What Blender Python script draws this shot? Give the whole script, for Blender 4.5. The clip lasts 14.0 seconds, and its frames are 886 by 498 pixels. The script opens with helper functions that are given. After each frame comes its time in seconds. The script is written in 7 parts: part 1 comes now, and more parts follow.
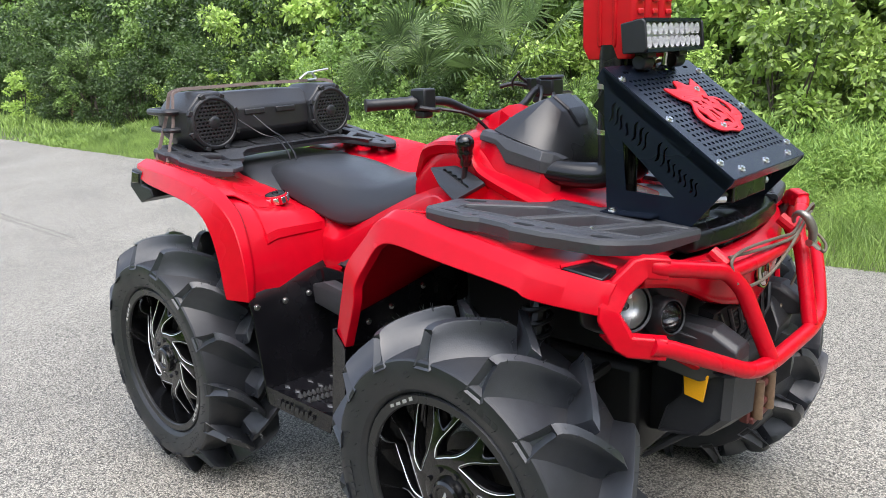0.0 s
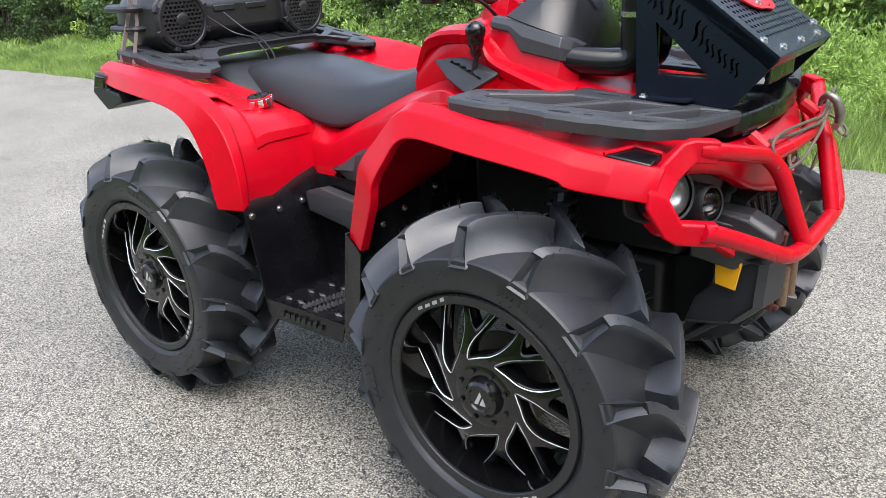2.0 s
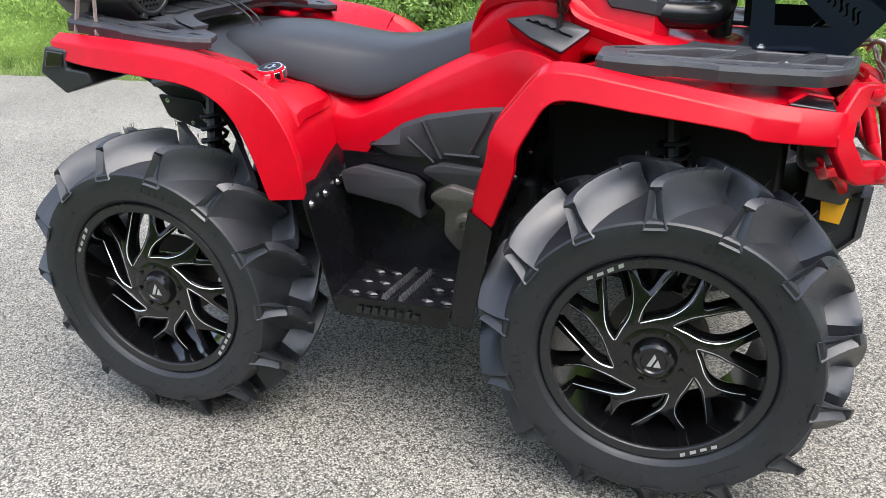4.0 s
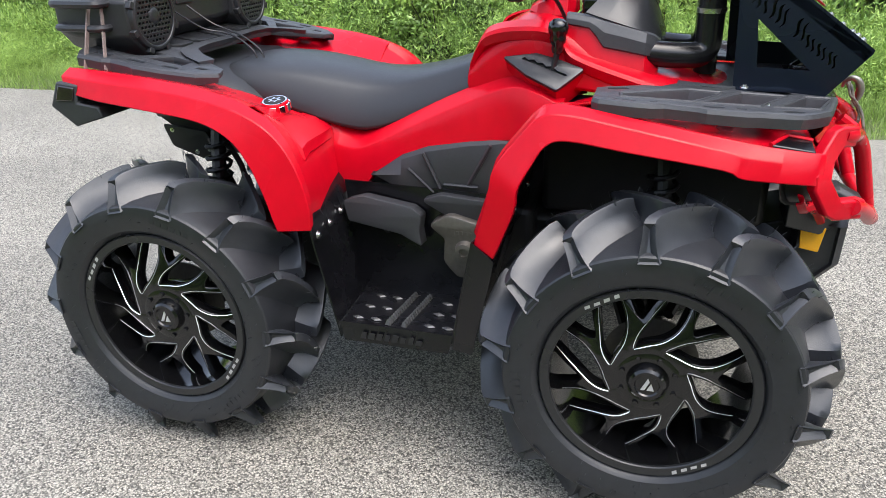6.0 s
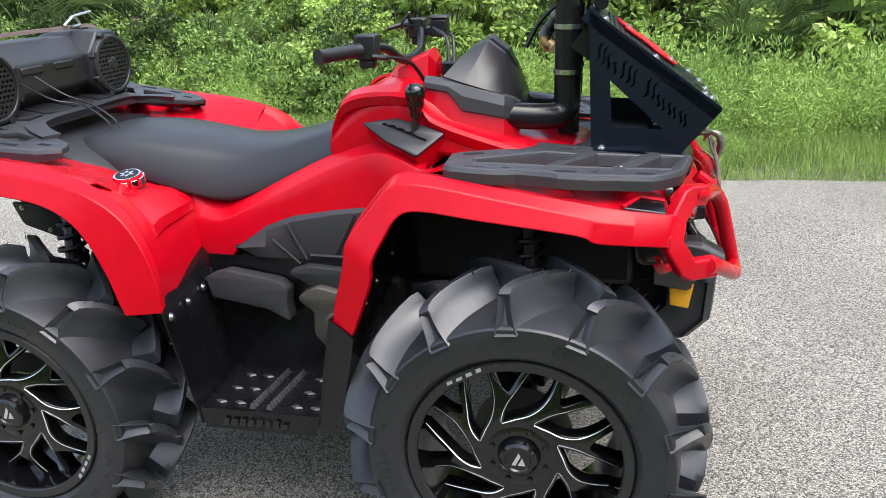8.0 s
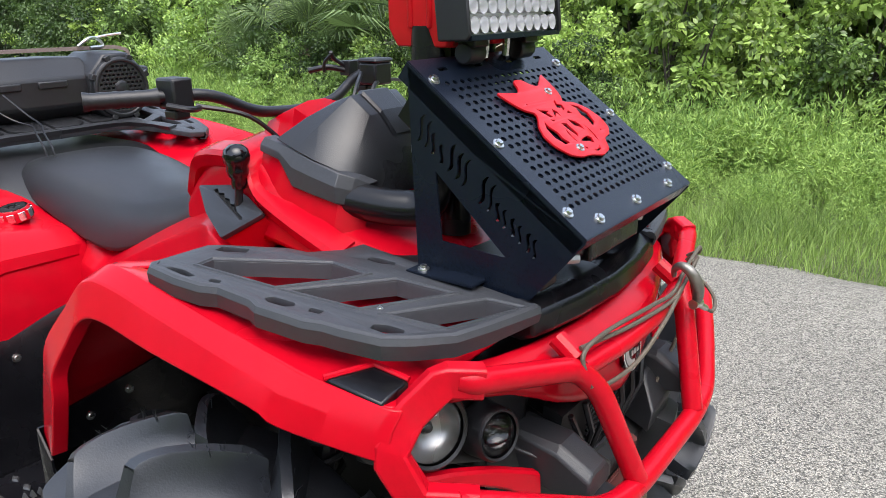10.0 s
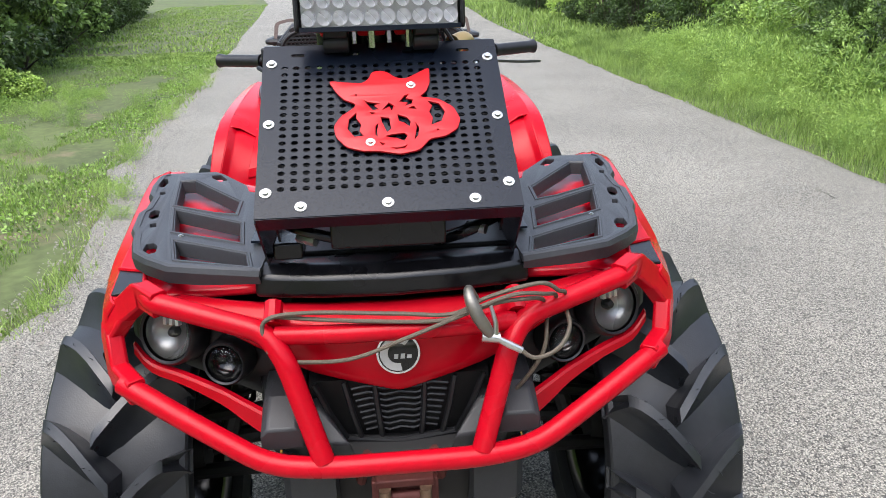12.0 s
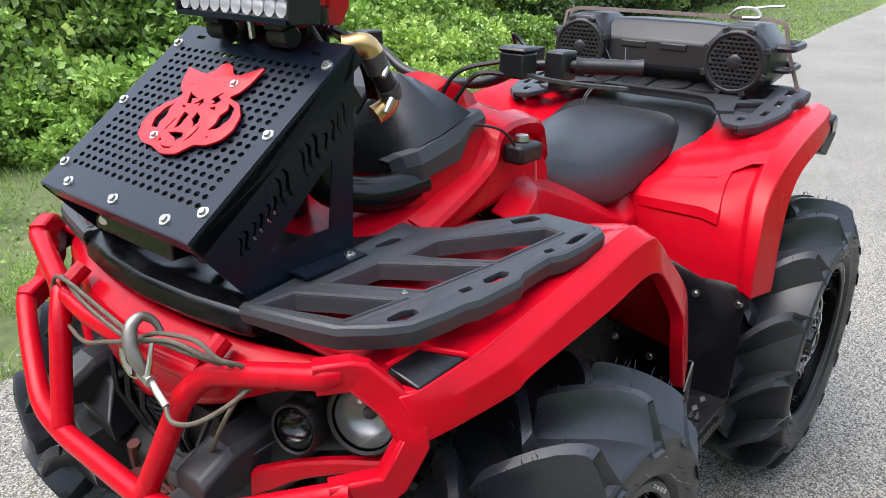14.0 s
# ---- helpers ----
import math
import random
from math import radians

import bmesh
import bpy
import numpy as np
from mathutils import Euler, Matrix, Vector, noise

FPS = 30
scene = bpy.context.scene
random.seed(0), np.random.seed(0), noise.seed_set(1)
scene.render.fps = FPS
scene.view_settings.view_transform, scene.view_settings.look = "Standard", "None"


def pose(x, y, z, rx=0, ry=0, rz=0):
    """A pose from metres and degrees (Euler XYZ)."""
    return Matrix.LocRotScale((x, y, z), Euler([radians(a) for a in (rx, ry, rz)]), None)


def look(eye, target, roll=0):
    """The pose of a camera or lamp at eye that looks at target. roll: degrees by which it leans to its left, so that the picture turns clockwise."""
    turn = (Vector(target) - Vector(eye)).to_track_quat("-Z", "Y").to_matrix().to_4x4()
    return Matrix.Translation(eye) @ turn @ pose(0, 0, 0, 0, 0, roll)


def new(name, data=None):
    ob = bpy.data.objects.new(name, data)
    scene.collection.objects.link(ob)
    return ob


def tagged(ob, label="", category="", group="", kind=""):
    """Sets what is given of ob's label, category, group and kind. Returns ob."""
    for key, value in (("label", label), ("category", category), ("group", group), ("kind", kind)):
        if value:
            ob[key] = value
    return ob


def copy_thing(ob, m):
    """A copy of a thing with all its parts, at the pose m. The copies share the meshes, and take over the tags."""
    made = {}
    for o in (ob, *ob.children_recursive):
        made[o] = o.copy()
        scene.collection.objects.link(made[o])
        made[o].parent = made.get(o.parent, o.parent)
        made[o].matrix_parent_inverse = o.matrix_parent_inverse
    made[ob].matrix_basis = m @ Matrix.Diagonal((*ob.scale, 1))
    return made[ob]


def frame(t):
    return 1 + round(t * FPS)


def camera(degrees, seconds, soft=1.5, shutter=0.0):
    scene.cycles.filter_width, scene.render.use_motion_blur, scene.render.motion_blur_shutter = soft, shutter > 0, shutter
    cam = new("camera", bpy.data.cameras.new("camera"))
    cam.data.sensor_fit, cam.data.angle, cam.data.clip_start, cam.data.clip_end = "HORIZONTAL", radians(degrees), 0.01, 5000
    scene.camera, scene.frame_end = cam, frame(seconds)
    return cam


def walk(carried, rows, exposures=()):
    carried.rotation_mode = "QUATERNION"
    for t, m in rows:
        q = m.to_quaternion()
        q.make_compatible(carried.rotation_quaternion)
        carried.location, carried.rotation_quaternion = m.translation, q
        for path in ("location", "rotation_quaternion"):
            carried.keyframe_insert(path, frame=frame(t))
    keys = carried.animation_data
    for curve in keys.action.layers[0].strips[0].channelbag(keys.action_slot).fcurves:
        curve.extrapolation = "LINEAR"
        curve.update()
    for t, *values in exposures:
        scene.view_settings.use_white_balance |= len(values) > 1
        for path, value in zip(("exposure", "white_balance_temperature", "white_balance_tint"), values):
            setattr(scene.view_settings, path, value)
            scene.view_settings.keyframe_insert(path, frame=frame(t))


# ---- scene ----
cam = camera(61.2, 14.0, 0.5)
PATH = [
    (0, (1.6810, -1.7309, 1.3791), (0.3504, -0.3280, 0.8680), -2.39),
    (0.5, (1.6713, -1.7716, 1.3699), (0.3492, -0.3910, 0.7814), -2.68),
    (1, (1.6502, -1.8136, 1.3025), (0.3597, -0.4509, 0.6114), -2.81),
    (1.5, (1.6080, -1.8282, 1.3276), (0.3580, -0.4411, 0.6112), -2.76),
    (2, (1.4847, -1.8051, 1.3148), (0.3135, -0.3557, 0.5885), -2.94),
    (2.5, (1.1583, -1.7250, 1.2682), (0.1063, -0.2019, 0.5109), -3.36),
    (3, (0.8967, -1.7563, 1.2867), (0.0069, -0.1540, 0.4863), -3.38),
    (3.2, (0.8016, -1.8453, 1.2686), (0.0072, -0.1977, 0.4597), -2.76),
    (5.3, (0.6417, -2.1979, 1.4186), (0.0985, -0.4609, 0.5893), -1.62),
    (5.5, (0.6452, -2.1972, 1.4193), (0.0962, -0.4606, 0.5931), -1.63),
    (6, (0.6414, -2.1816, 1.4096), (0.0916, -0.4413, 0.5916), -1.46),
    (6.5, (0.6342, -2.1741, 1.4061), (0.0959, -0.4279, 0.5932), -1.43),
    (7, (0.6227, -2.1626, 1.3951), (0.1085, -0.4027, 0.5960), -1.56),
    (7.5, (0.6357, -2.1436, 1.4283), (0.1589, -0.3614, 0.6561), -1.78),
    (8, (0.7926, -2.0444, 1.4335), (0.3990, -0.2167, 0.7233), -2.14),
    (8.5, (1.0673, -1.8941, 1.4384), (0.6588, -0.0538, 0.7703), -2.38),
    (9, (1.2381, -1.6941, 1.4348), (0.6769, 0.1043, 0.7632), -2.30),
    (9.2, (1.2853, -1.5660, 1.4096), (0.6282, 0.2069, 0.7576), -2.11),
    (11.3, (2.1282, -0.4364, 1.4596), (0.3517, 0.2147, 0.8116), -0.83),
    (11.5, (2.2229, -0.3003, 1.5022), (0.3918, 0.1877, 0.8626), -1.58),
    (12, (2.1985, -0.0111, 1.4535), (0.3309, 0.1410, 0.7544), -1.63),
    (12.5, (2.0491, 0.2837, 1.4255), (0.2466, 0.1603, 0.5678), -1.15),
    (13, (1.9970, 0.6527, 1.4351), (0.2678, 0.1067, 0.5915), -1.26),
    (13.5, (1.8391, 0.8736, 1.4378), (0.2315, -0.0250, 0.6580), 0.92),
    (14, (1.5775, 1.0497, 1.4646), (0.1313, -0.1164, 0.7238), 1.06),
]
walk(cam, [(t, look(eye, target, roll)) for t, eye, target, roll in PATH],
     exposures=((0.0, 1.76), (3.0, 1.82), (7.0, 1.80), (9.2, 1.74), (11.3, 1.60), (12.5, 1.62), (13.0, 1.66), (14.0, 1.76)))

# ---------- daylight ----------
world = bpy.data.worlds.new("sky")
scene.world = world
world.use_nodes = True
wn = world.node_tree.nodes
sky = wn.new("ShaderNodeTexSky")
sky.sky_type = 'NISHITA'
sky.sun_disc = False
sky.sun_elevation = radians(66)
sky.sun_rotation = radians(123)
sky.dust_density = 2.5
sky.ozone_density = 1.0
wn["Background"].inputs["Strength"].default_value = 0.15
pale = wn.new("ShaderNodeHueSaturation")
pale.inputs["Saturation"].default_value = 0.68
world.node_tree.links.new(sky.outputs[0], pale.inputs["Color"])
world.node_tree.links.new(pale.outputs[0], wn["Background"].inputs["Color"])
sun_data = bpy.data.lights.new("sun", 'SUN')
sun_data.energy = 0.8
sun_data.angle = radians(60)
sun_data.color = (1.0, 0.98, 0.965)
sun = new("sun", sun_data)
sun.matrix_world = look((1.7, -1.1, 4.6), (0, 0, 0))


# ---------- materials ----------
def material(name, color, rough=0.5, metal=0.0, var=0.15, scale=40.0, bump=0.0, bump_scale=None, coat=0.0, rough_var=0.1,
             large=3.0, random_tone=0.0, spec=0.5):
    """A surface with grain at a fine and a large scale, and optional relief."""
    m = bpy.data.materials.new(name)
    m.use_nodes = True
    nt = m.node_tree
    n, l = nt.nodes, nt.links
    b = n["Principled BSDF"]
    b.inputs["Metallic"].default_value = metal
    b.inputs["Coat Weight"].default_value = coat
    b.inputs["Coat Roughness"].default_value = 0.12
    b.inputs["Specular IOR Level"].default_value = spec
    tc = n.new("ShaderNodeTexCoord")
    fine = n.new("ShaderNodeTexNoise")
    fine.inputs["Scale"].default_value = scale
    fine.inputs["Detail"].default_value = 5
    big = n.new("ShaderNodeTexNoise")
    big.inputs["Scale"].default_value = large
    big.inputs["Detail"].default_value = 3
    l.new(tc.outputs["Object"], fine.inputs["Vector"])
    l.new(tc.outputs["Object"], big.inputs["Vector"])
    add = n.new("ShaderNodeMath")
    add.operation = 'ADD'
    l.new(fine.outputs["Fac"], add.inputs[0])
    l.new(big.outputs["Fac"], add.inputs[1])
    last = add
    if random_tone:
        info = n.new("ShaderNodeObjectInfo")
        geo = n.new("ShaderNodeNewGeometry")
        both = n.new("ShaderNodeMath")
        both.operation = 'ADD'
        l.new(info.outputs["Random"], both.inputs[0])
        l.new(geo.outputs["Random Per Island"], both.inputs[1])
        mul = n.new("ShaderNodeMath")
        mul.operation = 'MULTIPLY_ADD'
        mul.inputs[1].default_value = random_tone
        l.new(both.outputs[0], mul.inputs[0])
        l.new(add.outputs[0], mul.inputs[2])
        last = mul
    ramp = n.new("ShaderNodeMapRange")
    ramp.inputs["From Min"].default_value = 0.6
    ramp.inputs["From Max"].default_value = 1.4 + 2 * random_tone
    ramp.inputs["To Min"].default_value = 1 - var
    ramp.inputs["To Max"].default_value = 1 + var
    l.new(last.outputs[0], ramp.inputs["Value"])
    mix = n.new("ShaderNodeVectorMath")
    mix.operation = 'SCALE'
    mix.inputs[0].default_value = color
    l.new(ramp.outputs[0], mix.inputs["Scale"])
    l.new(mix.outputs[0], b.inputs["Base Color"])
    rr = n.new("ShaderNodeMapRange")
    rr.inputs["From Min"].default_value = 0.3
    rr.inputs["From Max"].default_value = 0.7
    rr.inputs["To Min"].default_value = max(0.02, rough - rough_var)
    rr.inputs["To Max"].default_value = min(1, rough + rough_var)
    l.new(big.outputs["Fac"], rr.inputs["Value"])
    l.new(rr.outputs[0], b.inputs["Roughness"])
    if bump:
        bn = n.new("ShaderNodeTexNoise")
        bn.inputs["Scale"].default_value = bump_scale or scale
        bn.inputs["Detail"].default_value = 4
        l.new(tc.outputs["Object"], bn.inputs["Vector"])
        bp = n.new("ShaderNodeBump")
        bp.inputs["Strength"].default_value = bump
        bp.inputs["Distance"].default_value = 0.002
        l.new(bn.outputs["Fac"], bp.inputs["Height"])
        l.new(bp.outputs[0], b.inputs["Normal"])
    return m


RED = material("red_plastic", (0.46, 0.0020, 0.0115), 0.24, var=0.10, scale=25, coat=0.03, rough_var=0.08, spec=0.18)
RED_PAINT = material("red_powder_coat", (0.45, 0.0022, 0.0120), 0.26, var=0.14, scale=60, coat=0.05, bump=0.15, bump_scale=160, spec=0.18)
RED_PLATE = material("red_plate", (0.50, 0.006, 0.012), 0.36, var=0.12, scale=30, bump=0.08, bump_scale=200, spec=0.38)
GREY = material("grey_plastic", (0.036, 0.038, 0.043), 0.45, var=0.18, scale=120, bump=0.25, bump_scale=500)
BLACK = material("black_plastic", (0.0095, 0.0097, 0.0115), 0.42, var=0.2, scale=90, bump=0.12, bump_scale=400)
STEP = material("black_step_plate", (0.0045, 0.0045, 0.0058), 0.24, var=0.3, scale=80, bump=0.15, bump_scale=500, spec=0.45, rough_var=0.14, large=9.0)
DARK_MOULD = material("black_moulded_plastic", (0.017, 0.0175, 0.0195), 0.40, var=0.22, scale=110, bump=0.2, bump_scale=480)
MOULD = material("dark_moulded_plastic", (0.024, 0.025, 0.028), 0.48, var=0.18, scale=120, bump=0.2, bump_scale=500)
POWDER = material("black_powder_coat", (0.0055, 0.0085, 0.0160), 0.26, var=0.15, scale=200, bump=0.12, bump_scale=700, spec=0.30)
POD_SHELL = material("pod_plastic", (0.016, 0.017, 0.0195), 0.32, var=0.18, scale=120, bump=0.2, bump_scale=500)
VINYL = material("seat_vinyl", (0.020, 0.021, 0.024), 0.36, var=0.12, scale=160, bump=0.2, bump_scale=900, spec=0.5)
# One rubber in two tones: the tread bars' sheen is painted paler.
RUBBER = material("tyre_rubber", (0.0185, 0.0206, 0.0252), 0.35, var=0.28, scale=60, bump=0.15, bump_scale=300, rough_var=0.12, spec=0.65, large=6.0)
SIDEWALL = material("tyre_sidewall", (0.0150, 0.0163, 0.0195), 0.42, var=0.28, scale=60, bump=0.15, bump_scale=300, rough_var=0.12, spec=0.5, large=6.0)
GLOSS = material("gloss_black_rim", (0.004, 0.004, 0.0045), 0.13, var=0.1, scale=20, coat=0.35, rough_var=0.03, spec=0.4)
LIP = material("satin_black_lip", (0.014, 0.0145, 0.016), 0.34, var=0.25, scale=140, bump=0.25, bump_scale=500, spec=0.5)
MILLED = material("milled_aluminium", (0.88, 0.88, 0.90), 0.30, 0.6, var=0.08, scale=200)
STEEL = material("zinc_steel", (0.62, 0.62, 0.60), 0.28, 1.0, var=0.15, scale=120)
WORN = material("worn_step_metal", (0.10, 0.10, 0.10), 0.42, 0.6, var=0.6, scale=60)
CAST = material("cast_aluminium", (0.15, 0.138, 0.122), 0.50, 0.8, var=0.2, scale=90, bump=0.4, bump_scale=300)
DARK = material("dark_frame_metal", (0.009, 0.009, 0.0098), 0.55, 0.2, var=0.35, scale=30, bump=0.2)
FORGED = material("forged_steel", (0.24, 0.225, 0.20), 0.42, 0.8, var=0.3, scale=60, bump=0.3, bump_scale=200)
CABLE = material("worn_wire_rope", (0.13, 0.11, 0.085), 0.55, 0.5, var=0.3, scale=220, bump=0.6, bump_scale=600)
BRONZE = material("worn_roller_steel", (0.20, 0.13, 0.085), 0.45, 0.6, var=0.35, scale=80, bump=0.2)
RUST = material("rusty_red_bracket", (0.10, 0.026, 0.022), 0.55, 0.2, var=0.35, scale=60)
ORANGE = material("amber_reflector", (0.88, 0.42, 0.015), 0.3, var=0.08, scale=300, coat=0.5)
CHROME = material("chrome", (0.85, 0.85, 0.86), 0.08, 1.0, var=0.03)
SILVER = material("silver_print", (0.55, 0.55, 0.56), 0.35, 0.6, var=0.1, scale=100)
STRAP = material("faded_strap", (0.20, 0.155, 0.14), 0.8, var=0.3, scale=150)
BRASS = material("brass_fitting", (0.55, 0.38, 0.16), 0.35, 0.9, var=0.2)
SMOKE = material("smoked_lens", (0.012, 0.008, 0.009), 0.1, coat=0.6)
FIN = material("radiator_fins", (0.02, 0.02, 0.022), 0.5, 0.3, var=0.3, scale=300)


def clear_cover(name):
    """A thin clear cover: mostly see-through, with a glossy skin."""
    m = bpy.data.materials.new(name)
    m.use_nodes = True
    n, l = m.node_tree.nodes, m.node_tree.links
    tr, gl, fr, mx = n.new("ShaderNodeBsdfTransparent"), n.new("ShaderNodeBsdfGlossy"), n.new("ShaderNodeFresnel"), n.new("ShaderNodeMixShader")
    gl.inputs["Roughness"].default_value = 0.04
    fr.inputs["IOR"].default_value = 1.3
    l.new(fr.outputs[0], mx.inputs["Fac"])
    l.new(tr.outputs[0], mx.inputs[1])
    l.new(gl.outputs[0], mx.inputs[2])
    l.new(mx.outputs[0], n["Material Output"].inputs["Surface"])
    return m


GLASS = clear_cover("clear_lens")
HEAD_BOWL = material("headlight_reflector", (0.30, 0.305, 0.30), 0.28, 0.7, var=0.2, scale=40)
PIPE = material("black_intake_pipe", (0.009, 0.009, 0.010), 0.26, var=0.2, scale=30, spec=0.4)
VOID = material("void_black", (0.003, 0.003, 0.003), 0.8, var=0.2)
BOWL = material("bright_reflector", (0.86, 0.86, 0.88), 0.28, 0.45, var=0.05, scale=60)


def asphalt_material():
    """Worn chip-seal asphalt: pale stones in a darker binder, with broad stains."""
    m = bpy.data.materials.new("worn_asphalt")
    m.use_nodes = True
    n, l = m.node_tree.nodes, m.node_tree.links
    b = n["Principled BSDF"]
    tc = n.new("ShaderNodeTexCoord")
    vor = n.new("ShaderNodeTexVoronoi")
    vor.inputs["Scale"].default_value = 190
    l.new(tc.outputs["Object"], vor.inputs["Vector"])
    sep = n.new("ShaderNodeSeparateColor")
    l.new(vor.outputs["Color"], sep.inputs[0])
    stone = n.new("ShaderNodeValToRGB")
    stone.color_ramp.elements[0].color = (0.080, 0.0755, 0.066, 1)
    stone.color_ramp.elements[0].position = 0.06
    stone.color_ramp.elements[1].color = (0.470, 0.440, 0.375, 1)
    stone.color_ramp.elements[1].position = 0.95
    for at, tone in ((0.24, (0.198, 0.187, 0.161)), (0.46, (0.302, 0.284, 0.242))):
        stone.color_ramp.elements.new(at).color = (*tone, 1)
    l.new(sep.outputs[0], stone.inputs["Fac"])
    gap = n.new("ShaderNodeMapRange")
    gap.inputs["From Min"].default_value = 0.35
    gap.inputs["From Max"].default_value = 0.75
    gap.inputs["To Min"].default_value = 1.0
    gap.inputs["To Max"].default_value = 0.36
    l.new(vor.outputs["Distance"], gap.inputs["Value"])
    big = n.new("ShaderNodeTexNoise")
    big.inputs["Scale"].default_value = 0.8
    big.inputs["Detail"].default_value = 6
    l.new(tc.outputs["Object"], big.inputs["Vector"])
    stain = n.new("ShaderNodeMapRange")
    stain.inputs["From Min"].default_value = 0.3
    stain.inputs["From Max"].default_value = 0.7
    stain.inputs["To Min"].default_value = 0.84
    stain.inputs["To Max"].default_value = 1.14
    l.new(big.outputs["Fac"], stain.inputs["Value"])
    mul = n.new("ShaderNodeMath")
    mul.operation = 'MULTIPLY'
    l.new(gap.outputs[0], mul.inputs[0])
    l.new(stain.outputs[0], mul.inputs[1])
    sc = n.new("ShaderNodeVectorMath")
    sc.operation = 'SCALE'
    l.new(stone.outputs[0], sc.inputs[0])
    l.new(mul.outputs[0], sc.inputs["Scale"])
    l.new(sc.outputs[0], b.inputs["Base Color"])
    b.inputs["Roughness"].default_value = 0.72
    bp = n.new("ShaderNodeBump")
    bp.inputs["Strength"].default_value = 0.7
    bp.inputs["Distance"].default_value = 0.004
    bp.invert = True
    l.new(vor.outputs["Distance"], bp.inputs["Height"])
    l.new(bp.outputs[0], b.inputs["Normal"])
    return m


def rubber_mark():
    """Faint rubber left on the asphalt: patchy dark film."""
    m = bpy.data.materials.new("rubber_mark")
    m.use_nodes = True
    n, l = m.node_tree.nodes, m.node_tree.links
    b = n["Principled BSDF"]
    b.inputs["Base Color"].default_value = (0.06, 0.058, 0.055, 1)
    b.inputs["Roughness"].default_value = 0.8
    tc = n.new("ShaderNodeTexCoord")
    noi = n.new("ShaderNodeTexNoise")
    noi.inputs["Scale"].default_value = 30
    noi.inputs["Detail"].default_value = 5
    l.new(tc.outputs["Object"], noi.inputs["Vector"])
    mp = n.new("ShaderNodeMapRange")
    mp.inputs["From Min"].default_value = 0.3
    mp.inputs["From Max"].default_value = 0.7
    mp.inputs["To Min"].default_value = 0.05
    mp.inputs["To Max"].default_value = 0.26
    l.new(noi.outputs["Fac"], mp.inputs["Value"])
    l.new(mp.outputs[0], b.inputs["Alpha"])
    return m


def leaf_material(name, dark, light, rough=0.42):
    """Leaves that differ from island to island and let some light through."""
    m = bpy.data.materials.new(name)
    m.use_nodes = True
    n, l = m.node_tree.nodes, m.node_tree.links
    b = n["Principled BSDF"]
    geo = n.new("ShaderNodeNewGeometry")
    info = n.new("ShaderNodeObjectInfo")
    tc = n.new("ShaderNodeTexCoord")
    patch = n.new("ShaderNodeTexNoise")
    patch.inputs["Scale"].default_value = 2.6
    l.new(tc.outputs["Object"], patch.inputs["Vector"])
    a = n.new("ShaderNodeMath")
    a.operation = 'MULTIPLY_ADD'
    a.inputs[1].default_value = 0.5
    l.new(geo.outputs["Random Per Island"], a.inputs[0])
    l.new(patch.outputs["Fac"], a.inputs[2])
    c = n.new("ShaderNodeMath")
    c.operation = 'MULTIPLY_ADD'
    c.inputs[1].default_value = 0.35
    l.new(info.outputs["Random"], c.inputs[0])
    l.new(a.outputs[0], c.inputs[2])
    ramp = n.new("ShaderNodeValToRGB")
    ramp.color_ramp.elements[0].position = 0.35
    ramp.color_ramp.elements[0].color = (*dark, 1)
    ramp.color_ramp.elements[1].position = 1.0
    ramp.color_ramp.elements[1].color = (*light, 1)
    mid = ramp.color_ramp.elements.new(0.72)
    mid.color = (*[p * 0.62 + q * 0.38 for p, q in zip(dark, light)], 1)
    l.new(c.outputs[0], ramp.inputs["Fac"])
    l.new(ramp.outputs[0], b.inputs["Base Color"])
    b.inputs["Roughness"].default_value = rough
    tr = n.new("ShaderNodeBsdfTranslucent")
    l.new(ramp.outputs[0], tr.inputs["Color"])
    mx = n.new("ShaderNodeMixShader")
    mx.inputs["Fac"].default_value = 0.22
    l.new(b.outputs[0], mx.inputs[1])
    l.new(tr.outputs[0], mx.inputs[2])
    l.new(mx.outputs[0], n["Material Output"].inputs["Surface"])
    return m


ASPHALT = asphalt_material()
MARKING = rubber_mark()
GRAVEL = material("pale_gravel", (0.26, 0.24, 0.21), 0.9, var=0.3, scale=60, random_tone=0.5)
CRACK = material("crack_dirt", (0.045, 0.040, 0.034), 0.95, var=0.4, scale=60)
def soil_material():
    """Verge soil: olive thatch with bare tan patches and fine crumbs."""
    m = material("grassy_soil", (0.088, 0.112, 0.037), 0.95, var=0.5, scale=14, bump=0.8, bump_scale=40, large=0.7)
    n, l = m.node_tree.nodes, m.node_tree.links
    b = n["Principled BSDF"]
    tc = n.new("ShaderNodeTexCoord")
    patch = n.new("ShaderNodeTexNoise")
    patch.inputs["Scale"].default_value = 1.1
    patch.inputs["Detail"].default_value = 7
    patch.inputs["Roughness"].default_value = 0.7
    l.new(tc.outputs["Object"], patch.inputs["Vector"])
    ramp = n.new("ShaderNodeMapRange")
    ramp.inputs["From Min"].default_value = 0.57
    ramp.inputs["From Max"].default_value = 0.70
    l.new(patch.outputs["Fac"], ramp.inputs["Value"])
    mix = n.new("ShaderNodeMix")
    mix.data_type = 'RGBA'
    l.new(ramp.outputs[0], mix.inputs["Factor"])
    l.new(b.inputs["Base Color"].links[0].from_socket, mix.inputs["A"])
    mix.inputs["B"].default_value = (0.20, 0.155, 0.095, 1)
    l.new(mix.outputs["Result"], b.inputs["Base Color"])
    return m


